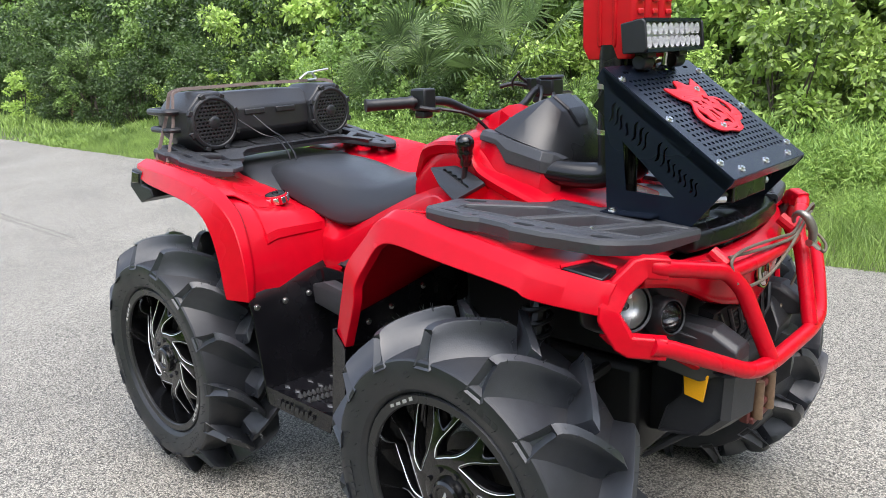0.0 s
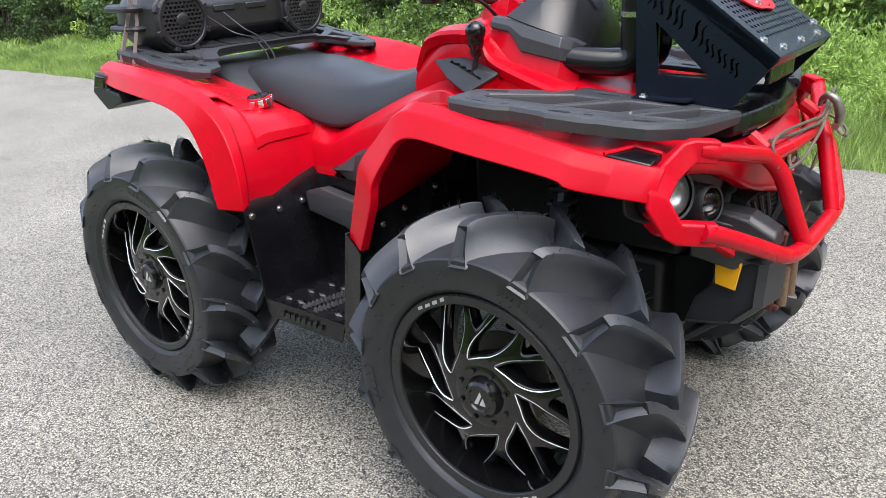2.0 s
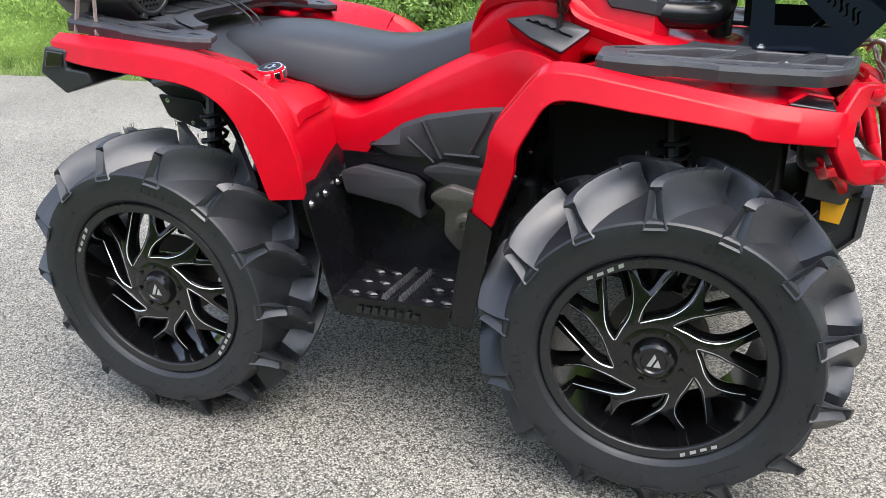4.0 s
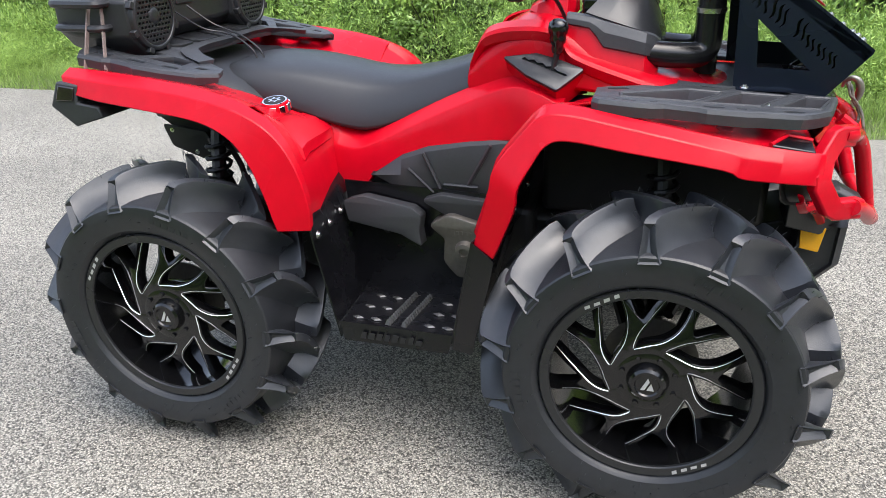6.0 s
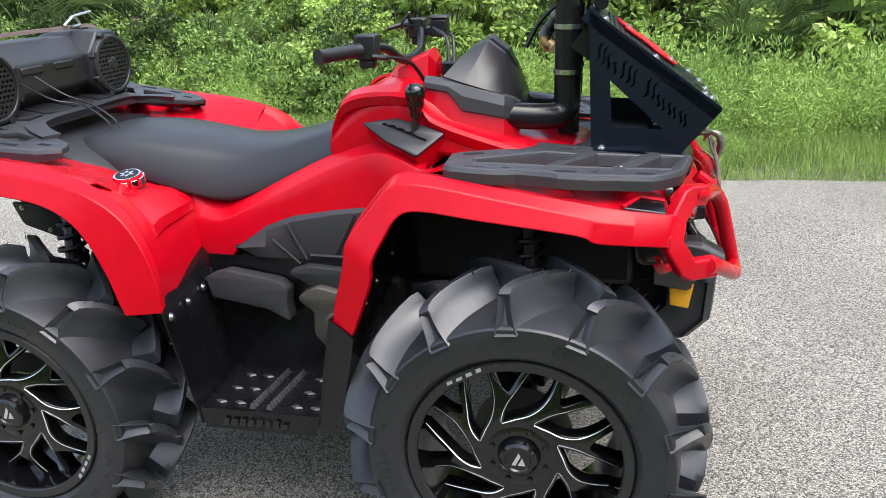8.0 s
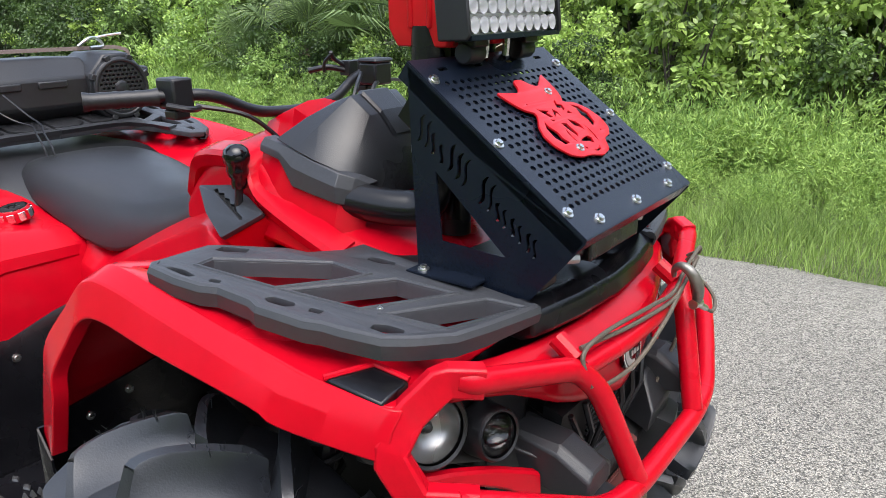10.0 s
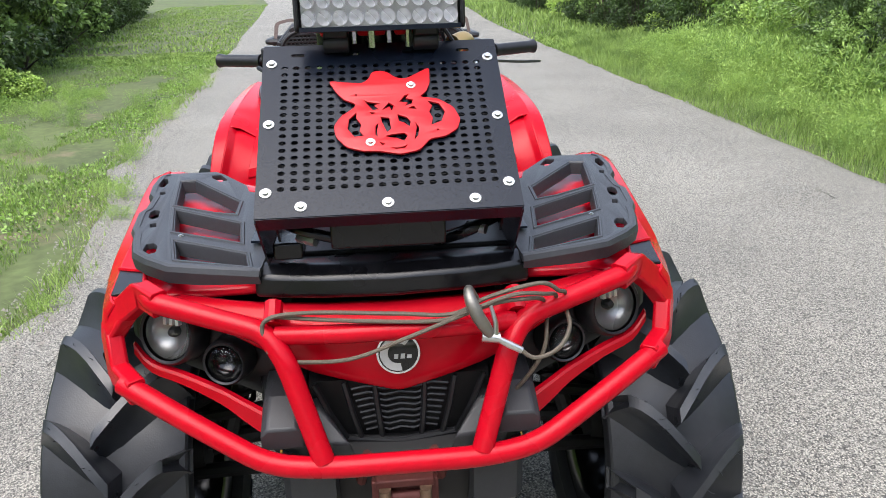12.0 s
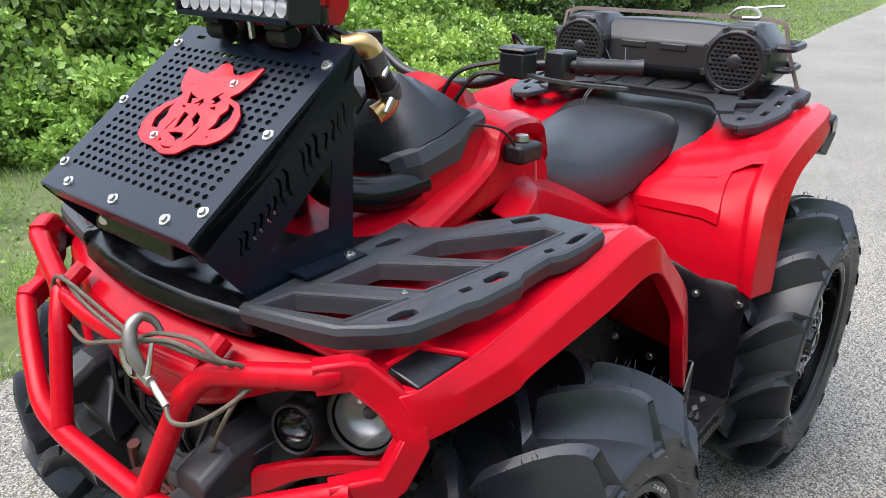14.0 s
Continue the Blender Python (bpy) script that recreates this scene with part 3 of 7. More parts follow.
part("bracket_plate", plate([rounded([(-0.87, 0.832), (-0.72, 0.815), (-0.69, 0.745), (-0.74, 0.73), (-0.845, 0.765)], 0.01)], 0.006, 0.001, axes((0, -0.25, 0), (1, 0, 0), (0, 0, 1))), DARK, bracket)
bm = bmesh.new()
loft(bm, [[(x, y, z + h), (x, y, z - h)] for y in (-0.232,) for x, z, h in ((-0.965, 0.905, 0.016), (-0.900, 0.880, 0.024), (-0.840, 0.845, 0.030), (-0.790, 0.815, 0.034), (-0.700, 0.790, 0.040))])
thick(bm, 0.012)
part("bracket_arm", bm, DARK, bracket, "dark arm towards the tail")
for x, z in ((-0.84, 0.815), (-0.76, 0.75), (-0.715, 0.76)):
    bolt((x, -0.254, z), (0, -1, 0), bracket, 0.8)
for pts, r in (([(-0.70, -0.26, 0.80), (-0.66, -0.27, 0.70), (-0.62, -0.26, 0.60)], 0.012), ([(-0.74, -0.24, 0.86), (-0.66, -0.28, 0.82), (-0.60, -0.27, 0.72), (-0.58, -0.28, 0.58)], 0.009), ([(-0.90, -0.22, 0.86), (-0.80, -0.24, 0.87), (-0.66, -0.24, 0.84)], 0.016)):
    bm = bmesh.new()
    tube(bm, smooth_path(pts), r, 8)
    part("hose", bm, BLACK, bracket)


def fender_panel(name, rows, mat=RED, t=0.006, bevel=0.0, label="", subsurf=1, steps=0):
    """A thin moulded shell; steps adds smooth stations between the given rows and keeps the cross-section's edges crisp."""
    if steps:
        rows = [list(r) for r in zip(*(smooth_path(c, steps) for c in zip(*rows)))]
        subsurf, bevel = 0, bevel or 0.004
    bm = bmesh.new()
    loft(bm, rows)
    thick(bm, t)
    return part(name, bm, mat, atv, label, bevel=bevel, sharp=32, subsurf=subsurf)


# ---- front fenders: flare strip round the arch, deck towards the rack, leg in front of the footwell ----
FRONT_FLARE = (((0.966, 0.486, 0.926), (0.962, 0.506, 0.899), (0.960, 0.514, 0.860)),
               ((0.935, 0.500, 0.931), (0.930, 0.521, 0.904), (0.930, 0.530, 0.866)),
               ((0.812, 0.512, 0.946), (0.812, 0.544, 0.919), (0.801, 0.557, 0.878)),
               ((0.752, 0.514, 0.956), (0.747, 0.550, 0.935), (0.757, 0.565, 0.897)),
               ((0.544, 0.518, 0.994), (0.544, 0.558, 0.976), (0.559, 0.578, 0.927)),
               ((0.426, 0.518, 1.014), (0.427, 0.561, 0.997), (0.430, 0.580, 0.945)),
               ((0.368, 0.521, 1.010), (0.361, 0.564, 0.991), (0.381, 0.588, 0.934)),
               ((0.316, 0.533, 0.954), (0.308, 0.575, 0.935), (0.350, 0.602, 0.888)),
               ((0.267, 0.555, 0.886), (0.261, 0.592, 0.872), (0.322, 0.617, 0.833)),
               ((0.254, 0.569, 0.823), (0.250, 0.601, 0.811), (0.316, 0.621, 0.782)),
               ((0.218, 0.580, 0.695), (0.219, 0.605, 0.685), (0.270, 0.619, 0.660)))
for s, _ in SIDES:
    rows = []
    for i, (a, b, c) in enumerate(FRONT_FLARE):
        a, b, c = (Vector((q[0], s * q[1], q[2])) for q in (a, b, c))
        inn = c + Vector((0, -s * 0.03, -0.004))
        rows.append([a, a.lerp(b, 0.92), c, inn])
    fender_panel("front_fender_flare", rows, steps=4, label="glossy red front fender flare over the wheel arch")
    rows = []
    for x, zo, zi, yo in ((0.952, 0.927, 0.920, 0.488), (0.930, 0.930, 0.937, 0.500), (0.812, 0.946, 0.958, 0.516), (0.544, 0.992, 0.972, 0.521), (0.425, 1.012, 0.955, 0.521), (0.361, 1.008, 0.930, 0.523)):
        rows.append([(x, s * yo, zo), (x, s * (yo - 0.03), zo - 0.004), (x, s * 0.40, zi), (x, s * 0.20, zi + 0.004)])
    fender_panel("front_fender_deck", rows, steps=3, label="red fender top under the front rack")
    rows = []
    for q, z1 in zip(FRONT_FLARE[5:], (1.010, 1.006, 0.950, 0.882, 0.82, 0.70)):
        a = q[0]
        back = Vector((a[0] - 0.01, s * (a[1] - 0.02), z1))
        rows.append([Vector((a[0], s * a[1], z1)), back, Vector((a[0] + 0.005 + (z1 - 0.7) * 0.12, s * 0.25, z1 + 0.01 - 0.26 * max(0, z1 - 0.78)))])
    fender_panel("front_fender_leg", rows, steps=3, label="red leg guard in front of the footwell")
    bm = bmesh.new()
    loft(bm, [[(0.232, s * 0.598, 0.64), (0.256, s * 0.46, 0.64), (0.272, s * 0.20, 0.64)], [(0.248, s * 0.590, 0.722), (0.272, s * 0.46, 0.755), (0.292, s * 0.20, 0.81)]])
    thick(bm, 0.005)
    part("splash_panel", bm, STEP, atv, "black splash panel behind the front wheel")
    for y, z in ((0.545, 0.712), (0.470, 0.735), (0.360, 0.765)):
        bolt((0.300 - 0.1 * (y - 0.36), s * y, z), (1, 0, 0.2), atv, 0.9)
    rows = [[(x, s * y, z) for y, z in ((0.52, z0), (0.40, z0 + 0.005), (0.24, z0 - 0.02))] for x, z0 in ((0.90, 0.868), (0.762, 0.885), (0.564, 0.915), (0.425, 0.925))]
    fender_panel("wheel_arch_liner", rows, BLACK, 0.004, label="black wheel arch liner")
    # black vent set into the fender top beside the bumper
    bm = bmesh.new()
    v = [(0.848, 0.508, 0.942), (0.886, 0.450, 0.949), (0.938, 0.440, 0.938), (0.940, 0.499, 0.929)]
    loft(bm, [[(x, s * y, z - 0.012) for x, y, z in v], [(x, s * y, z + 0.003) for x, y, z in v]], closed=True, caps=True)
    vent = part("fender_vent", bm, STEP, atv, "black plastic vent in the fender", bevel=0.003)
    bm = bmesh.new()
    path = [Vector((x, s * y, z + 0.003)) for x, y, z in v]
    tube(bm, path[:3], 0.005, 8)
    part("vent_rim", bm, RED, vent, "red raised rim")

# ---- rear fenders ----
REAR_FLARE = (((-0.959, 0.469, 1.048), (-0.959, 0.499, 1.029), (-0.944, 0.509, 0.989)),
              ((-0.844, 0.480, 1.042), (-0.840, 0.519, 1.020), (-0.835, 0.532, 0.973)),
              ((-0.676, 0.490, 1.028), (-0.676, 0.533, 1.009), (-0.677, 0.552, 0.959)),
              ((-0.508, 0.501, 1.004), (-0.503, 0.546, 0.987), (-0.518, 0.566, 0.940)),
              ((-0.399, 0.510, 0.973), (-0.384, 0.556, 0.956), (-0.429, 0.577, 0.904)),
              ((-0.320, 0.519, 0.923), (-0.302, 0.563, 0.903), (-0.376, 0.587, 0.845)),
              ((-0.263, 0.534, 0.848), (-0.250, 0.571, 0.831), (-0.337, 0.595, 0.766)),
              ((-0.228, 0.549, 0.760), (-0.221, 0.579, 0.745), (-0.313, 0.603, 0.702)),
              ((-0.219, 0.560, 0.681), (-0.216, 0.583, 0.671), (-0.301, 0.605, 0.670)))
REAR_FLARE = tuple(tuple((q[0], q[1] + max(0.006, 0.030 - 0.005 * k) * f, q[2]) for q, f in zip(row, (0.6, 1.0, 1.0))) for k, row in enumerate(REAR_FLARE))
for s, _ in SIDES:
    rows = []
    for a, b, c in REAR_FLARE:
        a, b, c = (Vector((q[0], s * q[1], q[2])) for q in (a, b, c))
        inn = c + Vector((0, -s * 0.035, -0.003))
        rows.append([a, a.lerp(b, 0.92), c, inn])
    fender_panel("rear_fender_flare", rows, steps=4, label="glossy red rear fender flare over the wheel arch")
    # deck under the rear rack, and the side that falls from it to the footwell
    rows = []
    for x, zo, zm, zi, yo in ((-0.959, 1.046, 1.020, 1.00, 0.489), (-0.845, 1.040, 1.012, 0.99, 0.497), (-0.676, 1.026, 0.995, 0.96, 0.504), (-0.56, 1.013, 0.980, 0.925, 0.509), (-0.508, 1.002, 0.962, 0.900, 0.512), (-0.45, 0.990, 0.942, 0.885, 0.515), (-0.399, 0.971, 0.912, 0.872, 0.518)):
        rows.append([(x, s * yo, zo), (x, s * (yo - 0.035), zo - 0.006), (x, s * 0.40, zm), (x, s * 0.20, zi)])
    fender_panel("rear_fender_deck", rows, steps=3, label="red rear fender top under the rack")
    rows = []
    for q, (y2, x2, z2), (x3, y3, z3) in zip(REAR_FLARE[4:], ((0.393, -0.415, 0.906), (0.394, -0.368, 0.893), (0.406, -0.306, 0.849), (0.415, -0.277, 0.760), (0.425, -0.259, 0.667)),
                                             ((-0.418, 0.16, 0.870), (-0.372, 0.17, 0.862), (-0.325, 0.19, 0.836), (-0.306, 0.20, 0.758), (-0.292, 0.205, 0.667))):
        a = q[0]
        rows.append([(a[0], s * a[1], a[2]), (a[0] - 0.022, s * (a[1] - 0.02), a[2] - 0.01), (a[0] - 0.03, s * (a[1] - 0.05), a[2] - 0.012), (x2, s * y2, z2), (x3, s * y3, z3)])
    fender_panel("rear_side_panel", rows, steps=4, label="red side panel beside the seat")
    # raised boxed field on that panel
    def on_panel(u, v):
        i, j = min(int(u), 3), 3
        a, b = Vector(rows[i][j - 1]), Vector(rows[i][j + 1 - 1])
        c, d = Vector(rows[i + 1][j - 1]), Vector(rows[i + 1][j])
        e, f = Vector(rows[i][4]), Vector(rows[i + 1][4])
        t = u - i
        p0, p1, p2 = a.lerp(c, t), b.lerp(d, t), e.lerp(f, t)
        return p0.lerp(p1, v * 2) if v < 0.5 else p1.lerp(p2, v * 2 - 1)
    lift = Vector((0.008, s * 0.001, 0.004))
    field = []
    for u, k in ((0.02, 0.0), (0.09, 1.0), (0.5, 1.0), (1.0, 1.0), (1.5, 1.0), (2.0, 1.0), (2.30, 1.0), (2.37, 0.0)):
        field.append([on_panel(u, v) + lift * (k * kv) for v, kv in ((0.20, 0.0), (0.235, 1.0), (0.35, 1.0), (0.50, 1.0), (0.70, 1.0), (0.90, 0.8), (0.97, 0.0))])
    bm = bmesh.new()
    loft(bm, field)
    part("boxed_field", bm, RED, atv, "raised red field on the side panel", sharp=24)
    rows = [[(x, s * y, z) for y, z in ((0.50, z0), (0.40, z0), (0.26, z0 - 0.01))] for x, z0 in ((-0.934, 0.968), (-0.677, 0.95), (-0.498, 0.895), (-0.430, 0.84))]
    fender_panel("wheel_arch_liner", rows, BLACK, 0.004)
    bm = bmesh.new()
    loft(bm, [[(x, s * y0, z) for x, z in ((-0.962, 1.018), (-0.996, 0.950), (-0.925, 0.896), (-0.83, 0.925), (-0.84, 0.955), (-0.906, 0.962), (-0.896, 1.010))] for y0 in (0.34, 0.546)], closed=True, caps=True)
    tail = part("tail_light", bm, MOULD, atv, "dark grey tail light housing with smoked lens", bevel=0.005)
    bm = bmesh.new()
    loft(bm, [[(-0.954, s * y0, 1.010), (-0.972, s * y0, 0.966), (-0.914, s * y0, 0.968), (-0.904, s * y0, 1.004)] for y0 in (0.545, 0.551)], closed=True, caps=True)
    part("lens", bm, SMOKE, tail, bevel=0.003)

# ---- body side between seat and footwell ----
for s, _ in SIDES:
    rows = []
    for x, lo, cr, hi, yl, yc, yh in ((-0.342, 0.677, 0.800, 0.871, 0.232, 0.216, 0.176), (-0.282, 0.662, 0.785, 0.837, 0.244, 0.229, 0.168), (-0.223, 0.663, 0.785, 0.826, 0.248, 0.234, 0.167), (-0.153, 0.732, 0.813, 0.859, 0.247, 0.234, 0.164),
                                      (-0.003, 0.794, 0.883, 0.929, 0.247, 0.228, 0.156), (0.117, 0.826, 0.937, 0.981, 0.247, 0.224, 0.151), (0.216, 0.843, 0.975, 1.010, 0.251, 0.231, 0.166),
                                      (0.29, 0.86, 0.975, 1.000, 0.285, 0.262, 0.19), (0.37, 0.87, 0.945, 0.965, 0.30, 0.28, 0.20)):
        rows.append([(x, s * (yl - 0.03), lo - 0.006), (x, s * yl, lo), (x, s * (yl * 0.45 + yc * 0.55), lo * 0.45 + cr * 0.55), (x, s * yc, cr - 0.008), (x, s * (yc - 0.006), cr + 0.006), (x, s * yh, hi)])
    fender_panel("side_panel", rows, steps=4, label="red body side panel below the seat")

# ---- tank cover ----
rows = []
for x, ze, yl, y1, y2, zl in ((0.085, 1.040, 0.165, 0.150, 0.10, 0.955), (0.11, 1.072, 0.17, 0.155, 0.10, 0.96), (0.15, 1.104, 0.175, 0.158, 0.10, 0.965), (0.20, 1.138, 0.18, 0.163, 0.09, 0.97), (0.26, 1.165, 0.19, 0.168, 0.08, 0.975),
                              (0.34, 1.150, 0.205, 0.18, 0.10, 0.975), (0.43, 1.095, 0.215, 0.19, 0.13, 0.975), (0.50, 1.055, 0.22, 0.195, 0.14, 0.97), (0.62, 1.005, 0.225, 0.195, 0.15, 0.96), (0.80, 0.98, 0.22, 0.19, 0.15, 0.95)):
    half = [(yl, zl), (y1 + 0.012, ze - 0.055 if ze > 1.08 else (zl + ze) / 2), (y1, ze - 0.03), (y1 - 0.02, ze - 0.012), (y2 - 0.02, ze), (0.05, ze + 0.006)]
    rows.append([(x, -y, z) for y, z in half] + [(x, y, z) for y, z in half[::-1]])
bm = bmesh.new()
loft(bm, rows)
thick(bm, 0.006)
part("tank_cover", bm, RED, atv, "glossy red tank cover ahead of the seat", sharp=32, subsurf=1)
for s, _ in SIDES:
    # raised shoulder that frames the recess above the fender
    rows = []
    for x, z, y in ((0.095, 1.020, 0.158), (0.115, 1.065, 0.162), (0.14, 1.098, 0.168), (0.20, 1.116, 0.178), (0.29, 1.120, 0.188), (0.345, 1.104, 0.198), (0.375, 1.062, 0.208), (0.46, 1.030, 0.222), (0.62, 0.985, 0.240)):
        rows.append([(x, s * (y - 0.045), z + 0.026), (x, s * (y - 0.002), z + 0.014), (x, s * (y + 0.006), z + 0.004), (x, s * (y - 0.004), z - 0.020), (x, s * (y - 0.040), z - 0.045)])
    fender_panel("tank_shoulder", rows, steps=4, label="red raised edge along the tank cover")

# ---- shift plate and knob on the right ----
PL, PT, PR, PB = Vector((0.200, -0.196, 1.046)), Vector((0.285, -0.196, 1.072)), Vector((0.412, -0.214, 1.024)), Vector((0.352, -0.282, 0.997))
m = axes((PL + PB + PR + PT) / 4, PR - PL, PT - PB)
flat = m.inverted()
out = [((flat @ q).x, (flat @ q).y) for q in (PL, PT, PT.lerp(PR, 0.5) + Vector((0, 0, 0.006)), PR, PB, PL.lerp(PB, 0.45) + Vector((0, -0.012, 0)))]
slot = [(-0.068, 0.020), (-0.060, 0.024), (-0.048, 0.017), (-0.034, 0.021), (-0.022, 0.012), (-0.008, 0.014), (0.004, 0.005), (0.018, 0.008), (0.036, -0.004), (0.060, -0.010), (0.066, -0.016), (0.060, -0.020), (0.030, -0.012), (-0.01, -0.001), (-0.05, 0.010), (-0.068, 0.014)]
shift_plate = part("shift_plate", plate([rounded(out, 0.006), slot], 0.008, 0.002, m), POD_SHELL, atv, "dark grey shift gate plate with a dark slot")
bm = bmesh.new()
low = [(m @ Vector((x * 0.97, y * 0.96, -0.004))) for x, y in out]
loft(bm, [low, [q + Vector((0.0, 0.05, -0.06)) for q in low]], closed=True, caps=True)
part("gate_box", bm, RED, shift_plate, "red housing below the gate")
# Added black sheet: paints the slot's dark depth over the red housing.
bm = bmesh.new()
loft(bm, [[m @ Vector((x * 0.80, y * 0.75, z)) for x, y in out] for z in (-0.0035, -0.0015)], closed=True, caps=True)
part("slot_backing", bm, VOID, shift_plate, "black sheet standing in for the dark depth of the slot")
knob = empty("shift_lever", (0.343, -0.218, 1.045), atv)
tagged(knob, "glossy black rounded shift lever knob")
bm = bmesh.new()
tube(bm, [(-0.012, 0.0, -0.03), (0.002, 0, 0.045)], 0.008, 8)
part("stem", bm, BLACK, knob)
bm = bmesh.new()
revolve(bm, [(0.0001, 0.030), (0.013, 0.030), (0.016, 0.040), (0.015, 0.050), (0.020, 0.056), (0.022, 0.066), (0.021, 0.074), (0.025, 0.082), (0.0265, 0.094), (0.023, 0.106), (0.013, 0.114), (0.0001, 0.116)], 20, 'Z')
part("knob", bm, GLOSS, knob, "glossy black knob", sharp=60)

# ---- fuel cap ----
cap = empty("fuel_cap", (-0.442, -0.298, 0.905), atv)
cap.rotation_euler = (radians(10), 0, 0)
tagged(cap, "red and chrome fuel cap with a dark top")
bm = bmesh.new()
revolve(bm, [(0.0001, 0.03), (0.02, 0.032), (0.036, 0.03), (0.040, 0.024), (0.041, 0), (0.0001, 0)], 28, 'Z')
part("cap_body", bm, RED, cap)
for k in range(10):
    bm = bmesh.new()
    box(bm, 0.036, 0.0430, -0.0085, 0.0085, 0.003, 0.025, Matrix.Rotation(k * math.tau / 10, 4, 'Z'))
    part("grip_segment", bm, CHROME, cap, "chrome grip segment", bevel=0.001)
bm = bmesh.new()
revolve(bm, [(0.031, 0.0325), (0.035, 0.0325), (0.035, 0.030), (0.031, 0.030)], 28, 'Z')
part("cap_ring", bm, CHROME, cap)
bm = bmesh.new()
revolve(bm, [(0.0001, 0.0330), (0.031, 0.0330), (0.031, 0.029), (0.0001, 0.029)], 24, 'Z')
part("cap_top", bm, DARK, cap, "black cap top")
bm = bmesh.new()
for k in range(6):
    box(bm, 0.010, 0.019, -0.0025, 0.0025, 0.0325, 0.0342, Matrix.Rotation(k * math.tau / 6, 4, 'Z'))
revolve(bm, [(0.008, 0.0342), (0.012, 0.0342), (0.012, 0.0325), (0.008, 0.0325)], 18, 'Z')
part("cap_symbol", bm, CHROME, cap)

# ---- seat ----
rows = []
# station, half width and height at the foot, half width and height of the crease, height of the middle
for x, wb, lo, wc, zc, hi in ((-0.716, 0.10, 0.965, 0.07, 0.986, 0.990), (-0.700, 0.172, 0.952, 0.132, 0.997, 1.006), (-0.640, 0.205, 0.942, 0.160, 1.002, 1.019), (-0.560, 0.212, 0.922, 0.170, 0.999, 1.023), (-0.460, 0.212, 0.885, 0.168, 0.992, 1.020),
                              (-0.350, 0.208, 0.853, 0.158, 0.974, 1.006), (-0.230, 0.200, 0.818, 0.146, 0.952, 0.985), (-0.130, 0.186, 0.846, 0.136, 0.958, 0.988), (-0.020, 0.175, 0.893, 0.126, 0.987, 1.008),
                              (0.060, 0.168, 0.938, 0.120, 1.016, 1.034), (0.115, 0.164, 0.965, 0.124, 1.036, 1.050), (0.148, 0.150, 0.985, 0.115, 1.036, 1.046)):
    half = [(wb * 0.95, lo - 0.004), (wb, lo + 0.006), (wb * 0.45 + wc * 0.55 + 0.010, lo * 0.45 + zc * 0.55), (wc + 0.009, zc - 0.012), (wc - 0.008, zc + 0.003), (wc * 0.5, hi - 0.004)]
    rows.append([(x, -y, z) for y, z in half] + [(x, y, z) for y, z in half[::-1]])
bm = bmesh.new()
loft(bm, rows, closed=True, caps=True)
part("seat", bm, VINYL, atv, "black grained vinyl saddle seat", sharp=60, subsurf=2)
# storage lid behind the seat
bm = bmesh.new()
rows = []
for x, w, lo, hi in ((-0.93, 0.22, 0.94, 1.01), (-0.70, 0.27, 0.92, 1.0), (-0.60, 0.275, 0.89, 0.965), (-0.50, 0.225, 0.86, 0.905)):
    rows.append([(x, -w, lo), (x, -w * 0.96, hi - 0.02), (x, -w * 0.8, hi), (x, w * 0.8, hi), (x, w * 0.96, hi - 0.02), (x, w, lo)])
loft(bm, rows, closed=True, caps=True)
part("storage_lid", bm, BLACK, atv, "dark grey plastic lid behind the seat", bevel=0.008)


# ---- racks ----
# outline and openings of one half of the front rack, and the seam between its panel and its outer rail
RACK_PANEL = ((0.648, 0.205), (0.644, 0.246), (0.609, 0.299), (0.570, 0.309), (0.484, 0.373), (0.466, 0.392), (0.468, 0.4745), (0.646, 0.453), (0.804, 0.422), (0.973, 0.383), (1.011, 0.224))
RACK_RAIL = ((0.468, 0.476), (0.468, 0.500), (0.482, 0.513), (0.548, 0.514), (0.598, 0.507), (0.622, 0.493), (0.690, 0.491), (0.712, 0.499), (0.796, 0.489), (0.820, 0.478), (0.850, 0.473), (0.908, 0.457), (0.938, 0.430), (0.9735, 0.3845), (0.804, 0.4235), (0.646, 0.4545))
RACK_SLOTS = (((0.743, 0.305), (0.673, 0.307), (0.525, 0.427), (0.530, 0.457), (0.680, 0.435), (0.730, 0.345)),
              ((0.888, 0.273), (0.793, 0.287), (0.704, 0.431), (0.822, 0.407)), ((0.993, 0.244), (0.939, 0.256), (0.866, 0.396), (0.951, 0.374)))
RACK_PANEL_HOLES = (((0.529, 0.354), (0.487, 0.377), (0.491, 0.399), (0.509, 0.394), (0.540, 0.371)), ((0.746, 0.232), (0.708, 0.236), (0.697, 0.244), (0.701, 0.256), (0.728, 0.255), (0.753, 0.242)))
RACK_RAIL_HOLES = (((0.531, 0.484), (0.504, 0.491), (0.502, 0.503), (0.530, 0.505), (0.558, 0.499), (0.563, 0.487)), ((0.606, 0.472), (0.587, 0.478), (0.592, 0.490), (0.613, 0.484)),
                   ((0.744, 0.454), (0.704, 0.460), (0.698, 0.473), (0.712, 0.480), (0.742, 0.475), (0.753, 0.464)), ((0.794, 0.445), (0.770, 0.451), (0.776, 0.464), (0.796, 0.459)),
                   ((0.915, 0.417), (0.886, 0.420), (0.870, 0.431), (0.874, 0.445), (0.903, 0.444), (0.923, 0.431)))


